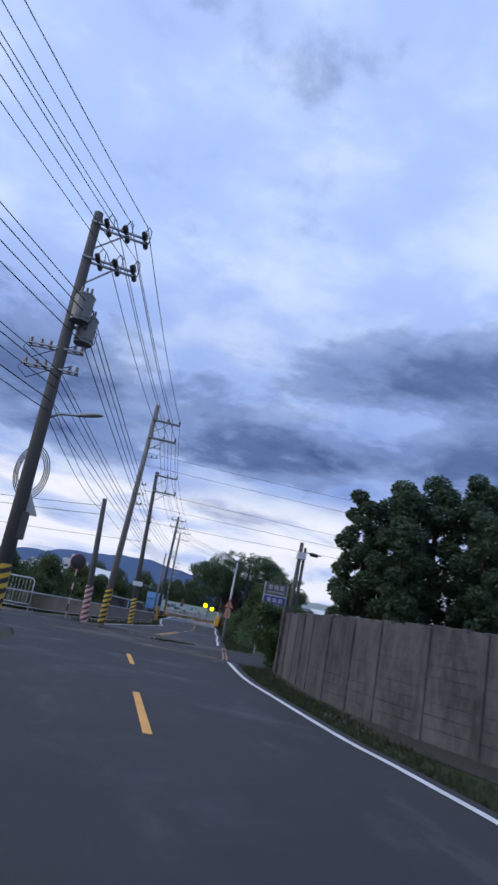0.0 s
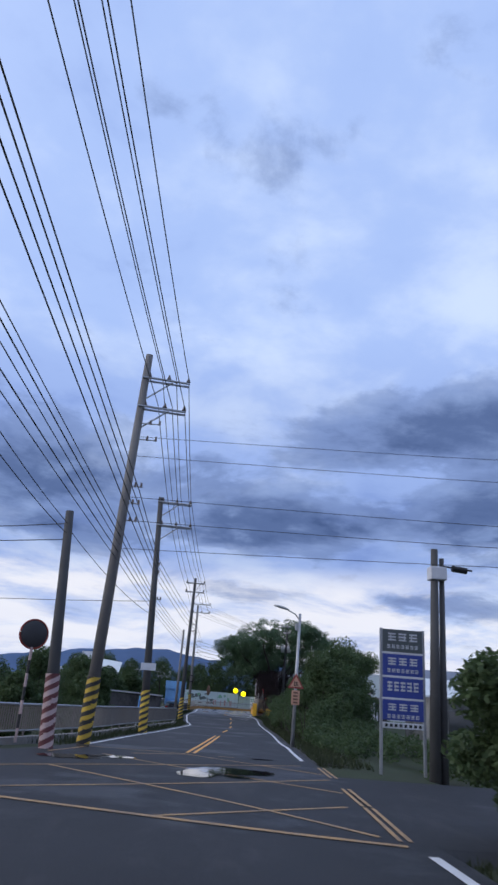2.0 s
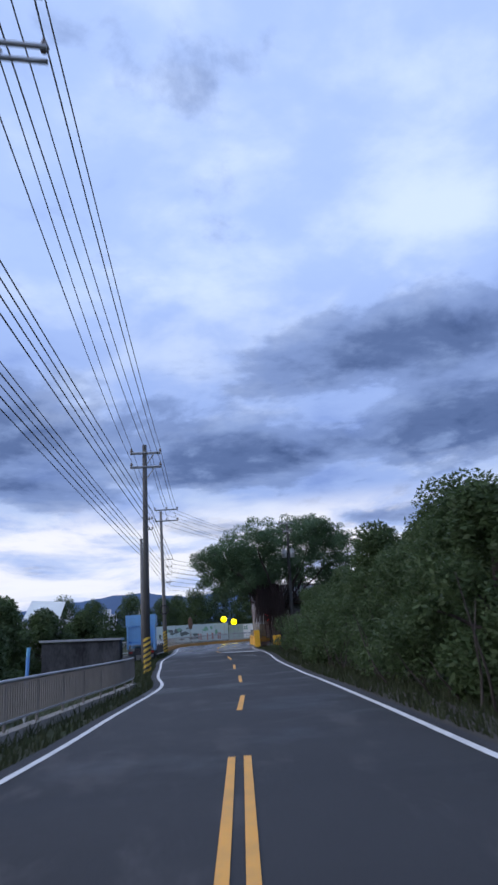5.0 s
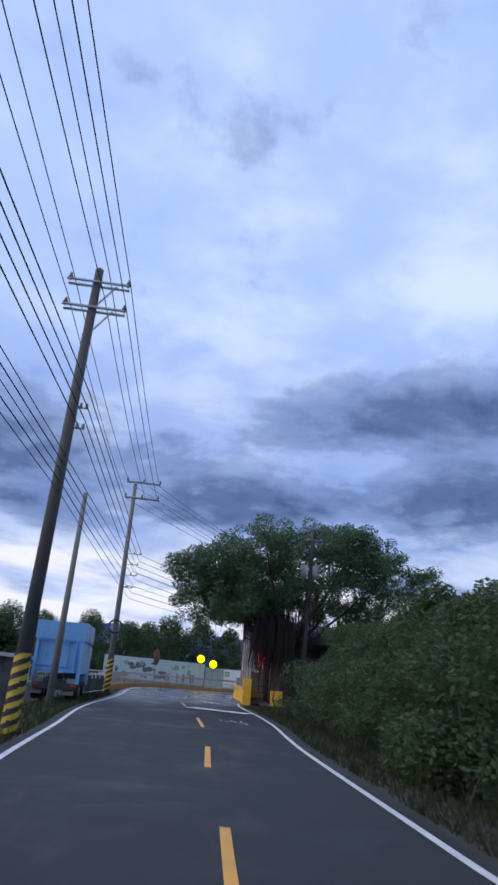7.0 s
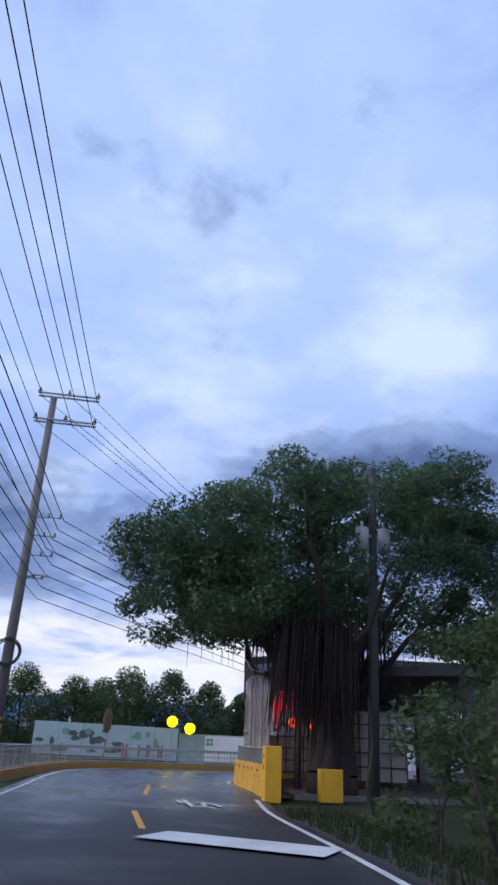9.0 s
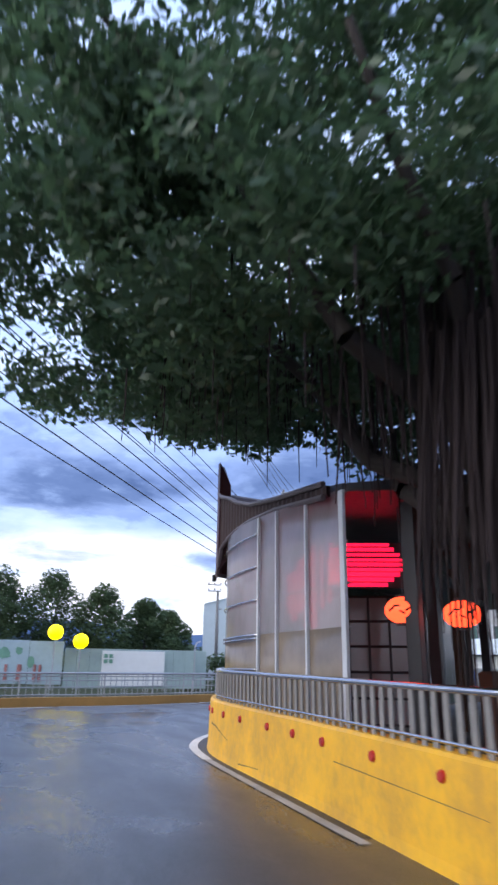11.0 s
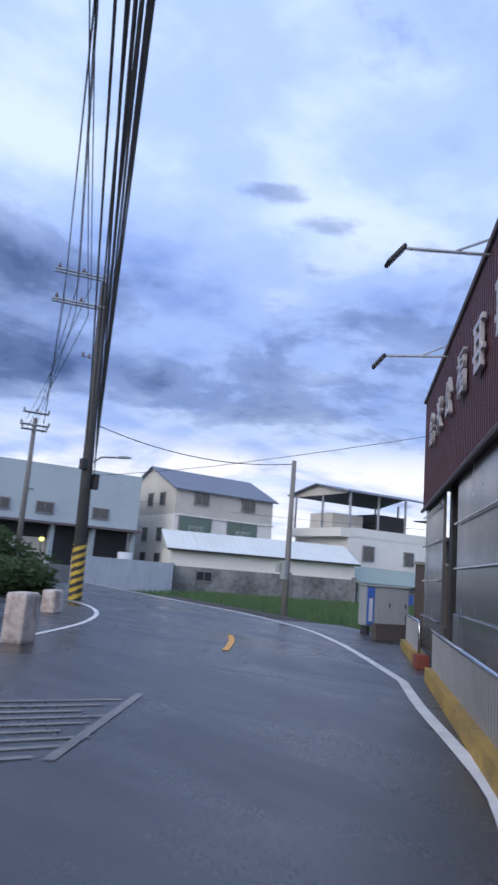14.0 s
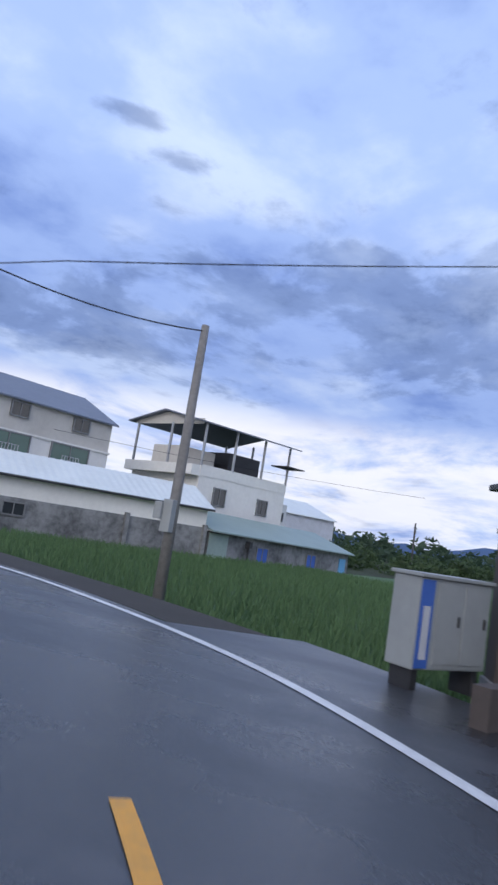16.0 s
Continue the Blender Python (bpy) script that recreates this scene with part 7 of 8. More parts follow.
bm.faces.new(f[:3])
bm.faces.new(f[3:][::-1])
for i, j in ((0, 1), (1, 2), (2, 0)):
    bm.faces.new((f[i], f[j], f[j + 3], f[i + 3]))
wpart("gable_end", bm, M_CREAM, hB)
for s, q in ((0, 0), (3.9, 0), (7.8, 0), (11.5, 0), (-0.5, 4.0), (-0.5, 9.0), (11.5, 5), (11.5, 9)):
    bm = bmesh.new()
    c = Vector((*oB, 0)) + dB * s + nB * q
    box(bm, (0.18, 0.18, 3.7), Matrix.Translation((c.x, c.y, 9.3)))
    wpart("terrace_post", bm, M_STEEL, hB)
block("terrace_room", hB, (oB[0] + dB.x * 0.5 + nB.x * 3.5, oB[1] + dB.y * 0.5 + nB.y * 3.5), dB, nB, 4.3, 4, 6.6, 9.2, M_CREAM, "tan terrace room")
block("terrace_room", hB, (oB[0] + dB.x * 6.2 + nB.x * 3.0, oB[1] + dB.y * 6.2 + nB.y * 3.0), dB, nB, 4.4, 5, 6.6, 9.6, M_DARKST, "dark terrace room")
bm = bmesh.new()
rod(bm, Vector((*oB, 9.2)) + dB * 10.4, Vector((*oB, 9.2)) + dB * 12.6, 0.08, None, 6)
box(bm, (2.6, 2.2, 0.1), Matrix.Translation(Vector((*oB, 9.2)) + dB * 11.5) @ Matrix.Rotation(math.atan2(dB.y, dB.x), 4, "Z"))
wpart("awning", bm, M_DARKST, hB)
for s, z, w, h in ((2.7, 5.0, 1.5, 1.5), (8.5, 4.85, 1.4, 1.4)):
    window(hB, Vector((*oB, z)) + dB * s, dB, w, h)
bm = bmesh.new()
box(bm, (1.8, 2.4, 3.0), Matrix.Translation(Vector((*oB, 4.2)) + dB * 12.4 + nB * 2), 0.02)
wpart("stair_tower", bm, M_WPAINT, hB)
window(hB, Vector((*oB, 4.4)) + dB * 12.4 + nB * 0.78, dB, 0.5, 0.8)
# low pale green shed
dC = (Vector((80.3, 155.5, 0)) - Vector((60.4, 159.6, 0))).normalized()
nC = Vector((-dC.y, dC.x, 0))
sh2 = thing("low_shed", (70, 158, -0.3), "low shed with a pale green roof and blue windows", "shed")
block("wall", sh2, (60.4, 159.6), dC, nC, 20.3, 4.5, -0.7, 2.0, M_MOULD, "mouldy grey wall")
bm = bmesh.new()
o = Vector((60.1, 159.4, 0)) - nC * 0.3
rr = [(o, 2.0), (o + dC * 20.8, 1.75), (o + dC * 20.8 + nC * 5, 3.3), (o + nC * 5, 3.5)]
lo = [bm.verts.new((p.x, p.y, z)) for p, z in rr]
hi = [bm.verts.new((p.x, p.y, z + 0.12)) for p, z in rr]
bm.faces.new(lo[::-1])
bm.faces.new(hi)
for i in range(4):
    bm.faces.new((lo[i], lo[(i + 1) % 4], hi[(i + 1) % 4], hi[i]))
wpart("roof", bm, M_ROOFG, sh2, "pale green metal roof")
block("panel", sh2, (60.4 - nC.x * 0.05, 159.6 - nC.y * 0.05), dC, nC, 2.2, 0.06, -0.5, 1.9, M_GREENISH, "pale green panel")
for s in (6.6, 13.8):
    window(sh2, Vector((60.4, 159.6, 0.7)) + dC * s, dC, 1.5, 1.2, M_CABB)
bm = bmesh.new()
c = Vector((60.4, 159.6, 0.3)) + dC * 19.2 - nC * 0.05
box(bm, (1.1, 0.08, 2.0), Matrix.Translation(c) @ Matrix.Rotation(math.atan2(dC.y, dC.x), 4, "Z"))
wpart("door", bm, M_SKYB, sh2, "sky blue door")
bm = bmesh.new()
box(bm, (0.5, 0.4, 0.5), Matrix.Translation(Vector((60.4, 159.6, 1.4)) + dC * 4.6 - nC * 0.2))
rod(bm, Vector((60.4, 159.6, 1.4)) + dC * 4.6 - nC * 0.2, Vector((60.4, 159.6, -0.4)) + dC * 4.6 - nC * 0.2, 0.08, None, 8)
wpart("vent", bm, M_DARKST, sh2)

# factory
dF = (Vector((45.9, 173.7, 0)) - Vector((31.1, 178.3, 0))).normalized()
nF = Vector((-dF.y, dF.x, 0))
fc = thing("factory", (38, 178, 0.5), "pale blue grey factory with a dark loading bay", "factory")
block("upper_wall", fc, (31.1, 178.3), dF, nF, 15.5, 14, 4.9, 9.8, M_FACT, "pale blue grey cladding")
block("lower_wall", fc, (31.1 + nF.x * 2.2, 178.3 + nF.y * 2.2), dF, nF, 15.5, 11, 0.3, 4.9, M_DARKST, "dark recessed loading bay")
block("awning", fc, (31.1 - nF.x * 0.8, 178.3 - nF.y * 0.8), dF, nF, 15.8, 3.0, 4.75, 4.95, M_RTRIM)
block("bay_wall", fc, (32.5 + nF.x * 0.4, 178.3 + nF.y * 0.4), dF, nF, 6.5, 0.3, 0.3, 3.6, M_CREAM)
for s in (0.3, 8.0, 11.5, 15.2):
    bm = bmesh.new()
    c = Vector((31.1, 178.3, 0)) + dF * s + nF * 0.1
    box(bm, (0.4, 0.4, 4.6), Matrix.Translation((c.x, c.y, 2.6)))
    wpart("column", bm, M_FACT, fc)
for s in (1.5, 3.6, 7.2, 12.0):
    window(fc, Vector((31.1, 178.3, 6.1)) + dF * s, dF, 1.4, 0.9)
dG = (Vector((31.0, 178.2, 0)) - Vector((24.4, 181.0, 0))).normalized()
nG = Vector((-dG.y, dG.x, 0))
block("side_wall", fc, (24.4, 181.0), dG, nG, 7.1, 14, 0.3, 8.6, M_FACT, "pale cladding of the side block")
gable("side_roof", fc, (24.4, 181.0), nG, -dG, 14, -7.1, 8.6, 9.5, M_FACT, 0.1, 0.12, end=M_FACT)
window(fc, Vector((24.4, 181.0, 6.4)) + dG * 4.3, dG, 1.9, 1.2)
window(fc, Vector((24.4, 181.0, 2.9)) + dG * 3.2, dG, 0.6, 0.7)
for k, (x, y, z) in enumerate(((30.5, 168.0, 3.3), (33.6, 168.6, 3.3))):
    l = thing("yard_lamp", (x, y, z), "small lit greenish yard lamp", "lamp", "yard lamps")
    bm = bmesh.new()
    bmesh.ops.create_uvsphere(bm, u_segments=12, v_segments=8, radius=0.16)
    part("bulb", bm, M_LAMPW, l, "glowing bulb", True)
    bm = bmesh.new()
    rod(bm, (0, 0, 0.1), (0, 0, 0.3), 0.12, 0.05, 10)
    rod(bm, (0, 0, -2.8), (0, 0.05, 0.1), 0.03, None, 6)
    part("holder", bm, M_DARKST, l)
bm = bmesh.new()
prism(bm, [(22, 157), (31, 160.5), (30.9, 160.8), (21.9, 157.3)], 0.3, 1.7)
single("yard_wall", bm, M_CONC, "low stained yard wall before the factory", "wall")

# far warehouse past the field, and far roofs
wh = thing("warehouse", (118, 190, 0), "long grey warehouse far across the field", "warehouse")
dW = Vector((0.93, -0.36, 0)).normalized()
nW = Vector((-dW.y, dW.x, 0))
block("wall", wh, (104, 190), dW, nW, 34, 16, -1, 7.0, M_PALE, "pale grey cladding")
gable("roof", wh, (104, 190), dW, nW, 34, 16, 7.0, 9.8, M_ROOFW, 0.4, end=M_PALE)
window(wh, Vector((104, 190, 2.2)) + dW * 18, dW, 6, 4, M_DARKST)


# ---- trees, hedges, grass ----
def tree(at, height, width, seed, leaf=None, leaves=5000, size=0.2, trunk=0.16, clear=0.3, label="dark green leafy tree", group="trees", tall=False):
    rng = random.Random(seed)
    t = thing("tree", at, label, "tree", group)
    bm = bmesh.new()
    top = Vector((rng.uniform(-0.2, 0.2), rng.uniform(-0.2, 0.2), height * (0.85 if tall else 0.6)))
    limb(bm, (0, 0, -0.3), top, trunk * height / 6, trunk * 0.35 * height / 6, rng, 0.06, 5)
    cs, rs = [], []
    n = 26 if tall else 22
    for k in range(n):
        u = (k + 0.5) / n
        z = height * (clear + (1 - clear) * u)
        prof = (math.sin(math.pi * min(u * 0.92 + 0.14, 1)) ** 0.7) if not tall else (0.45 + 0.75 * u) * (1 - u) ** 0.45 * 1.5
        a = k * 2.4 + rng.uniform(-0.5, 0.5)
        r = width * 0.5 * prof * rng.uniform(0.35, 0.85)
        c = Vector((math.cos(a) * r, math.sin(a) * r, z - height * 0.04))
        cs.append(c)
        rs.append(max(width * 0.16 * rng.uniform(0.75, 1.35), 0.25))
        if k % 3 == 0:
            limb(bm, top * min(u * 0.7 + 0.25, 1.0), c, trunk * 0.35, 0.03, rng, 0.12, 3)
    part("trunk", bm, M_BARK, t)
    cr = new("crown", leaf_mesh("crown", cs, rs, leaves, size, leaf or M_LEAF2, seed, 0.8))
    cr.parent = t
    return t


def bush_row(name, spots, leaves, size, mat, seed, label, category="hedge"):
    """A hedge: spots of x, y, z, radius."""
    s = np.array(spots, float)
    ob = new(name, leaf_mesh(name, s[:, :3], s[:, 3], leaves, size, mat, seed, 0.85))
    return tagged(ob, label, category, kind="stuff")


# great banyan over the road
ban = thing("banyan_tree", (9.7, 113.0, zg(113)), "huge dark banyan with hanging roots over the road", "tree")
rng = random.Random(21)
bm = bmesh.new()
for k in range(9):
    a = k * math.tau / 9
    limb(bm, (0.55 * math.cos(a), 0.5 * math.sin(a), -0.2), (0.35 * math.cos(a + 0.5), 0.35 * math.sin(a + 0.5), 3.3), 0.34, 0.24, rng, 0.05, 4)
for k in range(11):
    a = k * math.tau / 11 + 0.3
    r = rng.uniform(3.5, 6.5)
    limb(bm, (0.2 * math.cos(a), 0.2 * math.sin(a), 2.6), (r * math.cos(a), r * math.sin(a), rng.uniform(6.0, 9.0)), 0.17, 0.04, rng, 0.1, 5)
part("trunk", bm, M_BARK, ban, smooth=True)
cs, rs = [], []


def crown_spot(x, y, z, r):
    """Keeps a clump if it clears the road, the pole and the pavilion roof."""
    z = max(z, 4.75 + 0.4 * rng.random() + 0.35 * max(0, (x - 2) / 4) + 0.3 * max(0, y - 1.0), 5.4 + (0.4 * max(0.0, y - 2.6) if x < -3.2 else 0.0))
    if 0.0 < x < 1.7 and y < -1.4:
        return
    cs.append((x, y, z - zg(113)))
    rs.append(r)


LOBES = []
for k in range(54):
    a, up_ = k * 2.39996, rng.uniform(-0.75, 1.0)
    w = math.sqrt(1 - up_ * up_) if up_ > -0.3 else 0.84
    far = rng.uniform(0.45, 0.86)
    lx = (9.3 if math.cos(a) < 0 else 10.2) * w * far * math.cos(a) + 0.9
    ly = 6.6 * w * far * math.sin(a) + 0.9
    lz = 8.0 + 3.6 * up_
    LOBES.append((lx, ly, lz, rng.uniform(1.3, 2.3)))
LOBES += [(-2.5, 5.4, 7.0, 1.5), (-0.6, 6.2, 7.4, 1.5), (-4.2, 4.0, 7.2, 1.6), (1.6, 6.3, 7.8, 1.6), (-3.4, 5.9, 8.3, 1.5), (-5.4, 2.6, 7.6, 1.7), (-6.6, 1.0, 8.4, 1.8), (-1.6, 6.8, 8.6, 1.4), (3.6, 5.8, 8.2, 1.7), (-3.6, 6.7, 7.2, 1.2), (-2.9, 7.3, 7.7, 1.1), (-2.2, 7.0, 6.8, 1.0), (-1.2, 7.4, 7.4, 1.1), (-5.4, 0.2, 8.7, 1.8), (-4.2, -1.5, 9.0, 1.7), (-6.2, 1.6, 8.3, 1.5), (-3.6, 0.8, 9.8, 1.8), (-4.8, 2.6, 9.4, 1.6)]
for lx, ly, lz, big_r in LOBES:
    for j in range(15):
        v = Vector((rng.gauss(0, 1), rng.gauss(0, 1), rng.gauss(0.35, 0.8))).normalized()
        crown_spot(lx + v.x * big_r * 0.85, ly + v.y * big_r * 0.85, lz + v.z * big_r * 0.7, rng.uniform(0.35, 0.72))
for k in range(50):
    a, far = rng.uniform(0, math.tau), rng.random() ** 0.5 * 0.7
    crown_spot(8.5 * far * math.cos(a) + 0.9, 6.0 * far * math.sin(a) + 0.6, rng.uniform(5.2, 9.5), rng.uniform(0.6, 1.1))
cr = new("crown", leaf_mesh("crown", cs, rs, 178000, 0.078, M_LEAF, 31, 0.75))
cr.parent = ban
def hang(top, low, r0, r1):
    """One hanging root of the banyan."""
    bm = bmesh.new()
    limb(bm, top, low, r0, r1, rng, 0.03, 2)
    part("aerial_root", bm, M_ROOT, ban)


for k in range(120):
    x, y = rng.uniform(-2.5, 0.3), rng.uniform(-2.4, -0.7)
    z0 = rng.uniform(1.6, 2.9) + 0.25 * abs(x + 1.0)
    hang((x * 0.9, y, rng.uniform(4.6, 5.6)), (x + rng.uniform(-0.1, 0.1), y, z0), 0.03, 0.01)
for k in range(70):
    a, r = rng.uniform(0, math.tau), rng.uniform(3, 5.2)
    x, y = r * math.cos(a), r * 0.8 * math.sin(a)
    z1 = rng.uniform(4.4, 5.4) + 0.3 * max(0, y - 1)
    hang((x, y, z1), (x, y, z1 - rng.uniform(0.4, 1.1)), 0.012, 0.005)
bm = bmesh.new()
for k in range(230):
    a, r = rng.uniform(0, math.tau), rng.random() ** 0.7 * 2.9
    x, y = r * math.cos(a) * 0.9 - 0.3, r * math.sin(a) * 0.7
    z1 = rng.uniform(4.6, 6.0)
    z0 = rng.uniform(0.4, 3.4) if r < 1.7 else rng.uniform(3.2, 4.3)
    limb(bm, (x, y, z1), (x + rng.uniform(-0.15, 0.15), y + rng.uniform(-0.15, 0.15), z0), 0.022, 0.008, rng, 0.03, 2)
for k in range(210):
    x, y = rng.uniform(-2.5, 0.3), rng.uniform(-2.4, -0.7)
    z0 = rng.uniform(1.6, 2.9) + 0.25 * abs(x + 1.0)
    limb(bm, (x * 0.9, y, rng.uniform(4.6, 5.6)), (x + rng.uniform(-0.1, 0.1), y, z0), 0.028, 0.01, rng, 0.03, 2)
for k in range(90):
    x, y = rng.uniform(-4.2, -1.9), rng.uniform(1.5, 5.5)
    z1 = rng.uniform(5.6, 7.0) + 0.2 * max(0, y - 1)
    limb(bm, (x, y, z1), (x + rng.uniform(-0.1, 0.1), y, max(z1 - rng.uniform(0.6, 1.8), 5.0)), 0.02, 0.007, rng, 0.03, 2)
tagged(part("root_curtain", bm, M_ROOT, ban), "brown hanging root curtain", kind="stuff")

# hedge on the inner side of the straight
rng = random.Random(33)
sp = []
for k in range(1000):
    y = rng.uniform(44.5, 109)
    base = edge_x(edge_r, y) + 1.6
    d = rng.random() ** 1.1 * 7.5
    hmax = float(np.interp(y, [44, 50, 54, 57, 62, 70, 80, 90, 100, 109], [0.75, 0.95, 1.9, 3.6, 5.2, 5.9, 5.4, 4.6, 4.6, 5.0])) * float(np.interp(d, [0, 1.5, 3.5, 7.5], [0.42, 0.75, 1.0, 1.1]))
    if y > 103 and d < 3.0:
        continue
    r = rng.uniform(0.35, 0.85) * (0.6 if y < 53 else 1)
    z = rng.uniform(0.2, max(0.4, hmax - r * 0.7))
    if d > 2.5 and rng.random() < 0.5:
        z = max(0.4, hmax - r * rng.uniform(0.7, 1.2))
    if base + d + r * 0.6 > 0.344 * y - 11.6:
        if z > 1.0 or rng.random() < 0.6:
            continue
        z = min(z, 0.6)
    sp.append((base + d, y, zg(y) + z, r))
bush_row("hedge", sp, 230000, 0.07, M_LEAF2, 41, "dense dark green hedge along the road")
bm = bmesh.new()
for k in range(90):
    y = rng.uniform(57, 104)
    x = edge_x(edge_r, y) + rng.uniform(1.4, 4.5)
    limb(bm, (x, y, zg(y) - 0.3), (x + rng.uniform(-0.9, 0.9), y + rng.uniform(-0.9, 0.9), zg(y) + rng.uniform(0.8, 2.6)), 0.035, 0.01, rng, 0.15, 3)
single("hedge_stems", bm, M_BARK, "bare brown stems in the hedge", "hedge", kind="stuff")
for k, (x, y, h, w) in enumerate(((7.0, 60.5, 5.0, 3.4), (8.6, 64.5, 5.8, 5.0), (10.2, 70.5, 6.9, 5.5), (9.4, 77, 6.6, 5.0), (11.5, 83, 6.8, 5.0), (10.8, 90, 5.6, 4.6), (12.5, 97, 5.6, 5.0), (15.5, 103, 6.4, 5.0))):
    tree((x, y, zg(y) - 0.4), h, w, 50 + k, M_LEAF2, 13000, 0.085, label="broad dark green tree in the hedge", group="hedge trees", clear=0.12)
# bush at the crossing and trees behind the boundary wall
sp = [(rng.uniform(3.65, 5.6), rng.uniform(27.6, 28.9), zg(28) + rng.uniform(0.95, 2.25), rng.uniform(0.3, 0.5)) for k in range(46)]
sp += [(rng.uniform(4.15, 5.2), rng.uniform(27.7, 28.7), zg(27) + rng.uniform(0.15, 1.1), rng.uniform(0.2, 0.34)) for k in range(22)]
bush_row("bush", sp, 26000, 0.06, M_LEAF2, 42, "leafy dark green bush at the crossing", "bush")
sp = [(rng.uniform(6.8, 16), rng.uniform(38.5, 44), zg(40) + rng.uniform(0.0, 0.7), rng.uniform(0.4, 0.8)) for k in range(50)]
bush_row("bush", sp, 12000, 0.07, M_LEAF2, 43, "low dark scrub behind the sign board", "bush")
for k, (x, y, h, w) in enumerate(((6.55, 25.6, 7.5, 2.7), (8.0, 25.2, 8.0, 2.8), (9.5, 25.5, 8.5, 2.9), (11.0, 25.1, 8.9, 3.0), (12.8, 25.4, 9.3, 3.2), (7.3, 23.0, 6.2, 2.4), (10.2, 22.6, 6.8, 2.6))):
    tree((x, y, zg(y) - 0.1), h, w, 70 + k, M_LEAF3, 20000, 0.075, 0.15, 0.24, "tall dark narrow tree behind the wall", "trees behind the wall", True)
# trees across the ditch and beyond the bend
for k, (x, y, h, w) in enumerate(((-26, 92, 8.5, 8), (-21, 88, 7.0, 7), (-17, 95, 7.2, 7), (-13.5, 101, 6.8, 6), (-11.5, 108, 6.2, 6), (-16, 112, 7.5, 7), (-9.5, 118, 6.0, 5), (-30, 104, 8.5, 8), (-22, 118, 8, 8), (-15, 58, 4.8, 4.5), (-19, 66, 5.2, 5), (-14, 74, 4.6, 4.5), (-24, 78, 6, 6), (-8.6, 77, 5.4, 4.0), (-10.5, 83, 5.2, 4.4))):
    tree((x, y, zg(y) - 1.9), h, w, 90 + k, M_LEAF2, 13000, 0.13, label="broad dark tree across the ditch", group="trees across the ditch", clear=0.1)
for k, (x, y, h, w) in enumerate(((-14, 165, 8.0, 9), (-8, 168, 8.6, 9), (-2.5, 166, 7.4, 8), (3.0, 165, 8.4, 8), (7.5, 167, 9.0, 8), (11.5, 166, 7.8, 7), (15.5, 168, 7.0, 6), (18.5, 172, 6.5, 6), (-20, 172, 9, 10), (0, 176, 8.5, 9))):
    tree((x, y, zg(y) - 0.3), h, w, 120 + k, M_LEAF2, 14000, 0.13, label="broad green tree beyond the bend", group="trees beyond the bend", clear=0.08)
sp = [(rng.uniform(22, 31), rng.uniform(163, 170), zg(165) + rng.uniform(0.3, 2.4), rng.uniform(0.6, 1.2)) for k in range(46)]
bush_row("garden_bushes", sp, 9000, 0.17, M_LEAF2, 44, "clipped dark garden bushes before the factory", "bush")
sp = [(rng.uniform(17, 22.5), rng.uniform(147.5, 153), zg(150) + rng.uniform(0.1, 0.9), rng.uniform(0.4, 0.8)) for k in range(30)]
bush_row("garden_bushes", sp, 5000, 0.13, M_LEAF2, 45, "low bushes behind the railing", "bush")
sp = [(rng.uniform(95, 150), rng.uniform(150, 186), -0.3 + rng.uniform(0.2, 2.6), rng.uniform(1.0, 2.2)) for k in range(70)]
bush_row("far_bushes", sp, 12000, 0.35, M_LEAF2, 46, "far dark bushes across the field", "bush")
# far woods and hills
sp = []
for k in range(520):
    a = rng.uniform(-75, 75)
    r = rng.uniform(260, 420)
    sp.append((r * math.sin(radians(a)), 60 + r * math.cos(radians(a)), rng.uniform(0, 6), rng.uniform(4, 8)))
bush_row("far_wood", sp, 36000, 1.5, M_FARWOOD, 47, "far dark green woodland along the horizon", "woodland")
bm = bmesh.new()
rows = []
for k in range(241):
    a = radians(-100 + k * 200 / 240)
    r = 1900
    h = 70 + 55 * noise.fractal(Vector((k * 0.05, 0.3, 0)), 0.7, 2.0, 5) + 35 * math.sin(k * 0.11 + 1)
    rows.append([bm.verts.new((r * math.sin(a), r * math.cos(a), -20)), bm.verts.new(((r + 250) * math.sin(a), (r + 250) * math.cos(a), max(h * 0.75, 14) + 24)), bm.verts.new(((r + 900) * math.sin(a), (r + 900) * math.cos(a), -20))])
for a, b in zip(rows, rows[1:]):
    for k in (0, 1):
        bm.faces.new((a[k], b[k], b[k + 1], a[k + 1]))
single("hills", bm, M_HILL, "hills on the horizon with blue haze painted into their colour", "hills", kind="structure", smooth=True)
for x, y, w, h in ((-62, 420, 14, 20), (-38, 430, 10, 16), (-90, 450, 20, 15), (-20, 440, 8, 17)):
    b_ = thing("far_building", (x, y, 0), "pale far building above the trees", "building", "far buildings")
    bm = bmesh.new()
    box(bm, (w, 12, h), Matrix.Translation((0, 0, h / 2)), 0.2)
    part("wall", bm, M_PALE, b_)
    bm = bmesh.new()
    box(bm, (w * 0.4, 6, 3), Matrix.Translation((0, 0, h + 1.5)))
    part("roof_house", bm, M_PALE, b_)
    for i in range(3):
        for j in range(4):
            bm = bmesh.new()
            box(bm, (w * 0.14, 0.3, 1.5), Matrix.Translation((-w * 0.3 + i * w * 0.3, -6.05, h * 0.35 + j * 2.9)))
            part("window", bm, M_GLASS, b_)

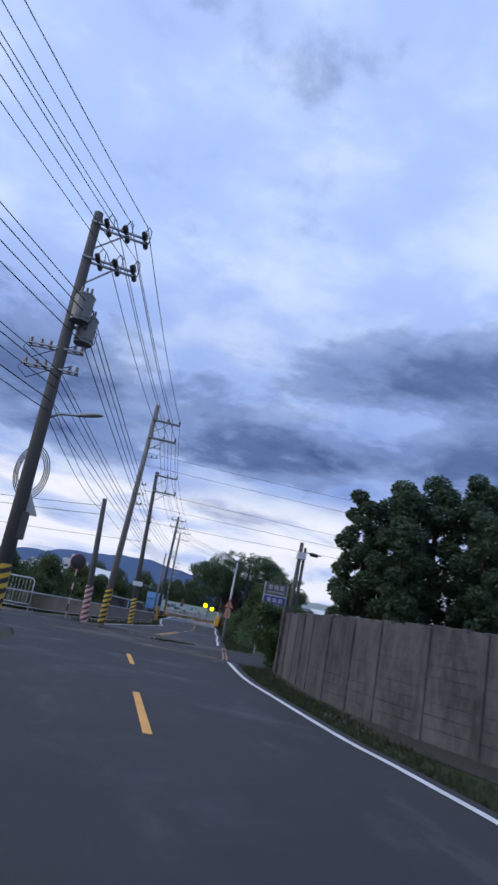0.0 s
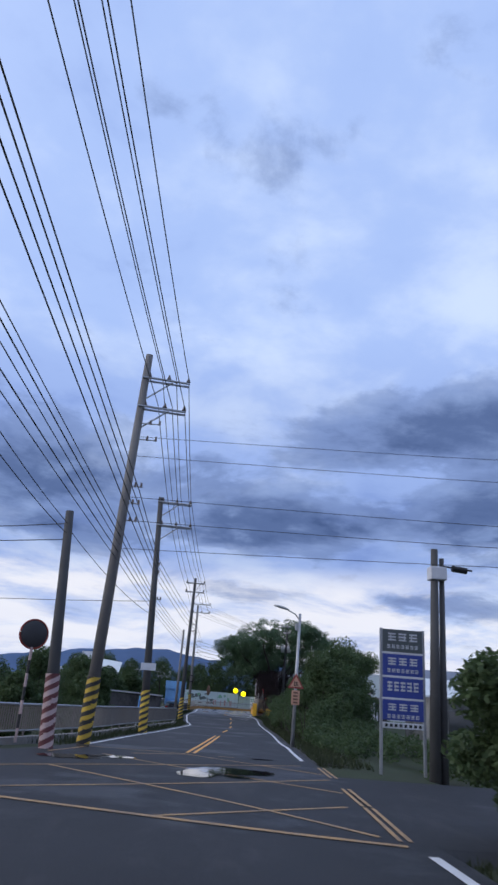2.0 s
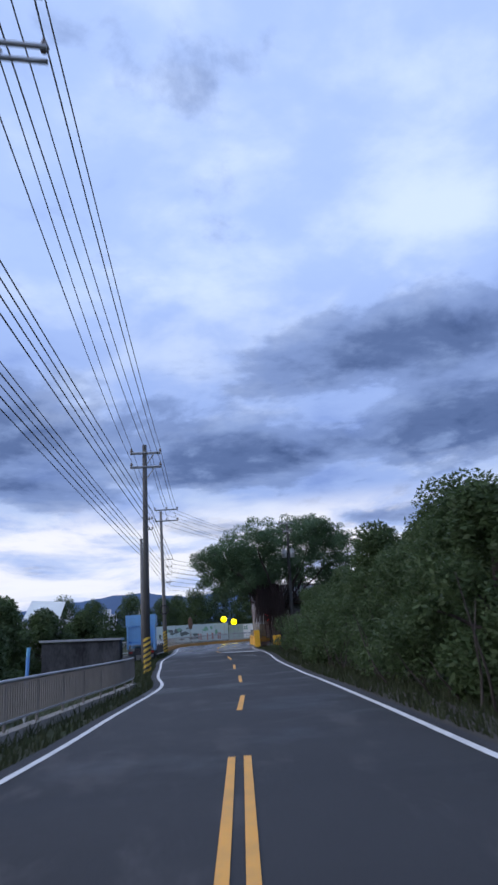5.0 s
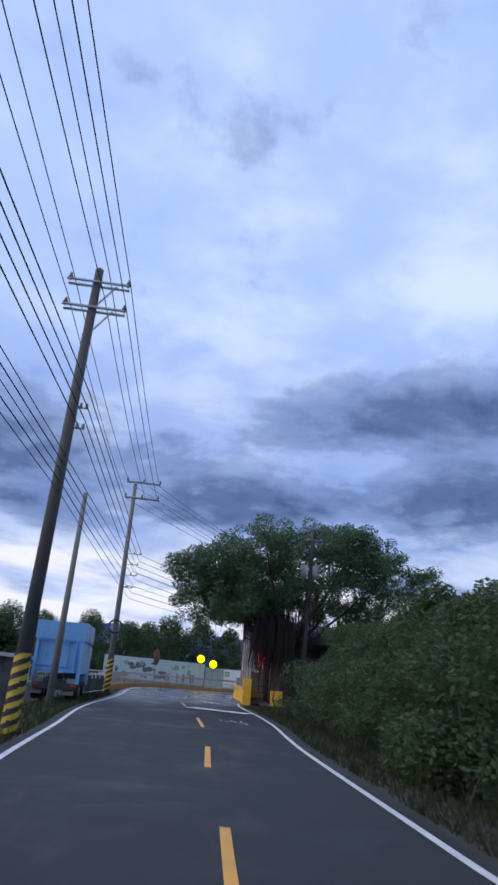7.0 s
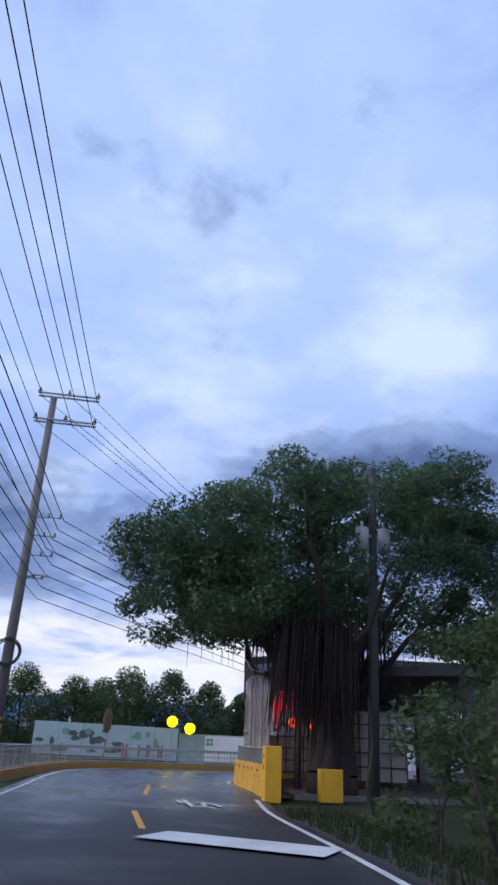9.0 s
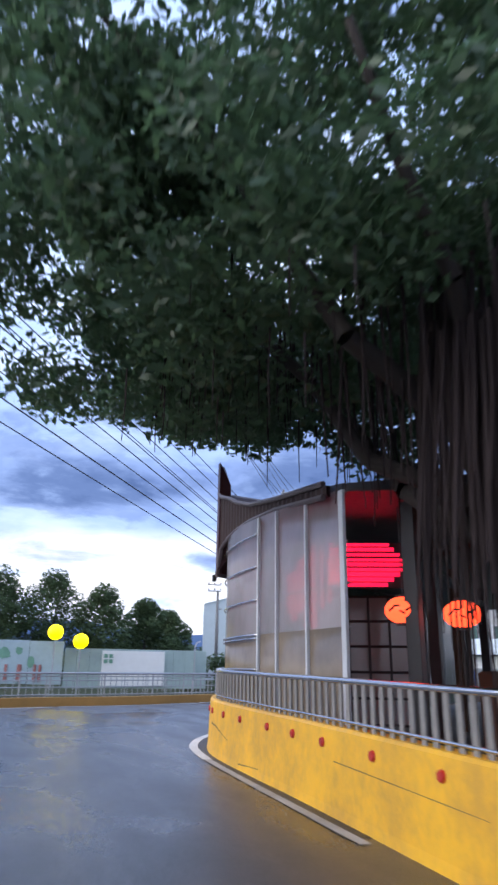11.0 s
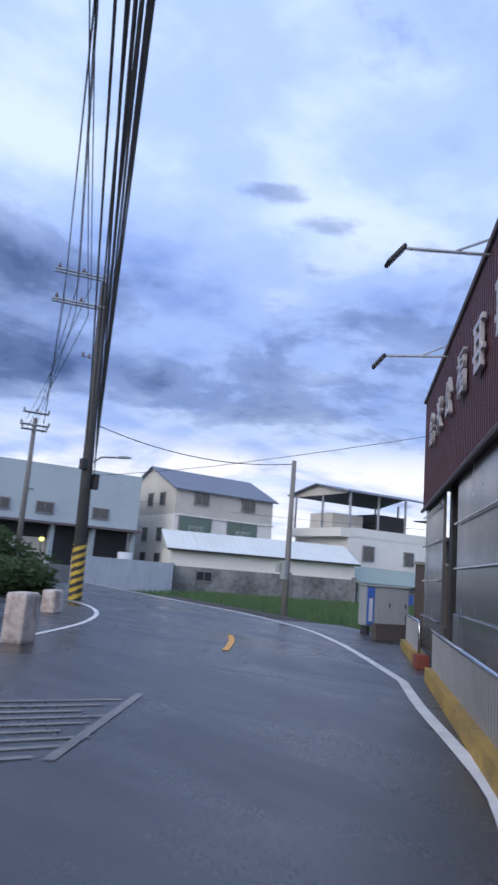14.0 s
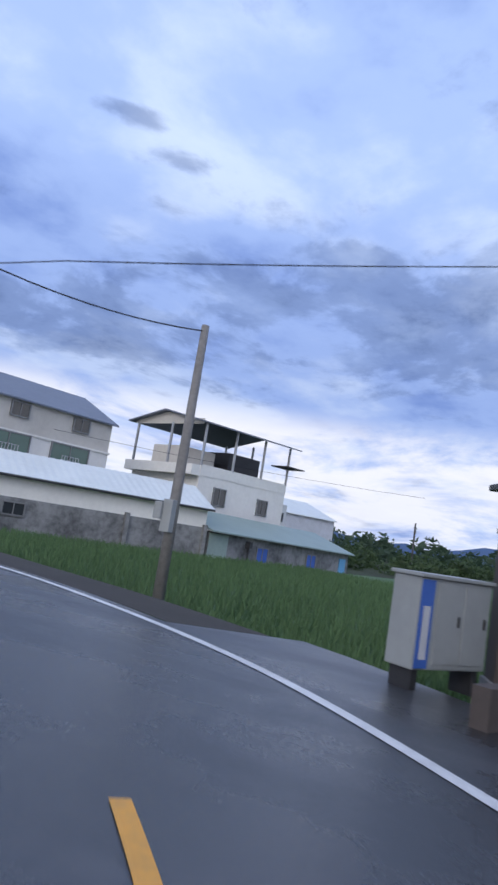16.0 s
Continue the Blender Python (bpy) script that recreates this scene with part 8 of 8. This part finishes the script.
# rice field with its blades, grass on the verges
FIELD = [(26.8, 138.5), (28.2, 141.5), (29.6, 146), (31, 151), (34, 159.8), (45, 164.5), (59.8, 158.2), (80, 154), (150, 140), (150, 105), (60, 118), (33, 131.5), (28.6, 135.5)]
bm = bmesh.new()
bm.faces.new([bm.verts.new((x, y, zg(y) - 0.62)) for x, y in FIELD])
single("rice_field", bm, M_FIELD, "flat bright green rice field", "field", kind="structure")


def blades(name, count, place, height, width, mat, seed, label):
    r = np.random.default_rng(seed)
    p = place(r, count)
    a = r.random(count) * math.tau
    s = np.stack([np.cos(a), np.sin(a), np.zeros(count)], 1) * width * (0.6 + 0.8 * r.random(count))[:, None]
    h = height * (0.5 + 0.8 * r.random(count))
    lean = r.normal(size=(count, 3)) * 0.28 * h[:, None]
    lean[:, 2] = h
    v = np.stack([p - s, p + s, p + s * 0.25 + lean, p - s * 0.25 + lean], 1).reshape(-1, 3)
    return tagged(new(name, quads(name, v, mat)), label, "grass", kind="stuff")


def in_field(r, n):
    out = []
    poly = np.array(FIELD)
    while len(out) < n:
        q = np.stack([26 + 45 * r.random(n) ** 1.7, 128 + 36 * r.random(n)], 1)
        inside = np.zeros(len(q), bool)
        for i in range(len(poly)):
            (x1, y1), (x2, y2) = poly[i], poly[i - 1]
            c = ((y1 > q[:, 1]) != (y2 > q[:, 1])) & (q[:, 0] < (x2 - x1) * (q[:, 1] - y1) / (y2 - y1 + 1e-9) + x1)
            inside ^= c
        out.extend(q[inside])
    q = np.array(out[:n])
    return np.c_[q, np.interp(q[:, 1], GROUND_Y, GROUND_Z) - 0.62]


def beside(line, y0, y1, d0, d1, sign):
    xs_ = np.array([(p.y, p.x) for p in line if y0 - 2 < p.y < y1 + 2])
    xs_ = xs_[np.argsort(xs_[:, 0])]

    def place(r, n):
        y = y0 + (y1 - y0) * r.random(n)
        x = np.interp(y, xs_[:, 0], xs_[:, 1]) + sign * (d0 + (d1 - d0) * r.random(n) ** 1.3)
        return np.c_[x, y, [ground_z(a, b) - 0.01 for a, b in zip(x, y)]]
    return place


blades("rice_blades", 42000, in_field, 0.33, 0.035, M_RICE, 5, "upright green rice blades")
blades("verge_grass", 6000, beside(edge_l, 42, 110, 0.35, 2.4, -1), 0.22, 0.02, M_BLADE, 6, "short rough grass on the verge")
blades("verge_grass", 4200, beside(edge_r, 2, 27, 0.35, 1.5, 1), 0.12, 0.02, M_BLADE, 7, "short rough grass by the wall")
blades("verge_grass", 9000, beside(edge_r, 40, 108, 0.5, 2.2, 1), 0.2, 0.02, M_BLADE, 8, "rough grass under the hedge")
bm = bmesh.new()
ribbon(bm, [(x + 1.1, y - 0.6) for x, y in RIGHT if 133 < y < 160], 1.5, -0.02, 0.5)
single("verge", bm, M_DIRT, "bare dark dirt verge beside the rice field", "verge", kind="structure")
bm = bmesh.new()
ribbon(bm, [(x + 0.9, y) for x, y in RIGHT if 40 < y < 110], 1.0, -0.03, 0.5)
single("verge", bm, M_DIRT, "bare dark dirt verge beside the hedge", "verge", kind="structure")
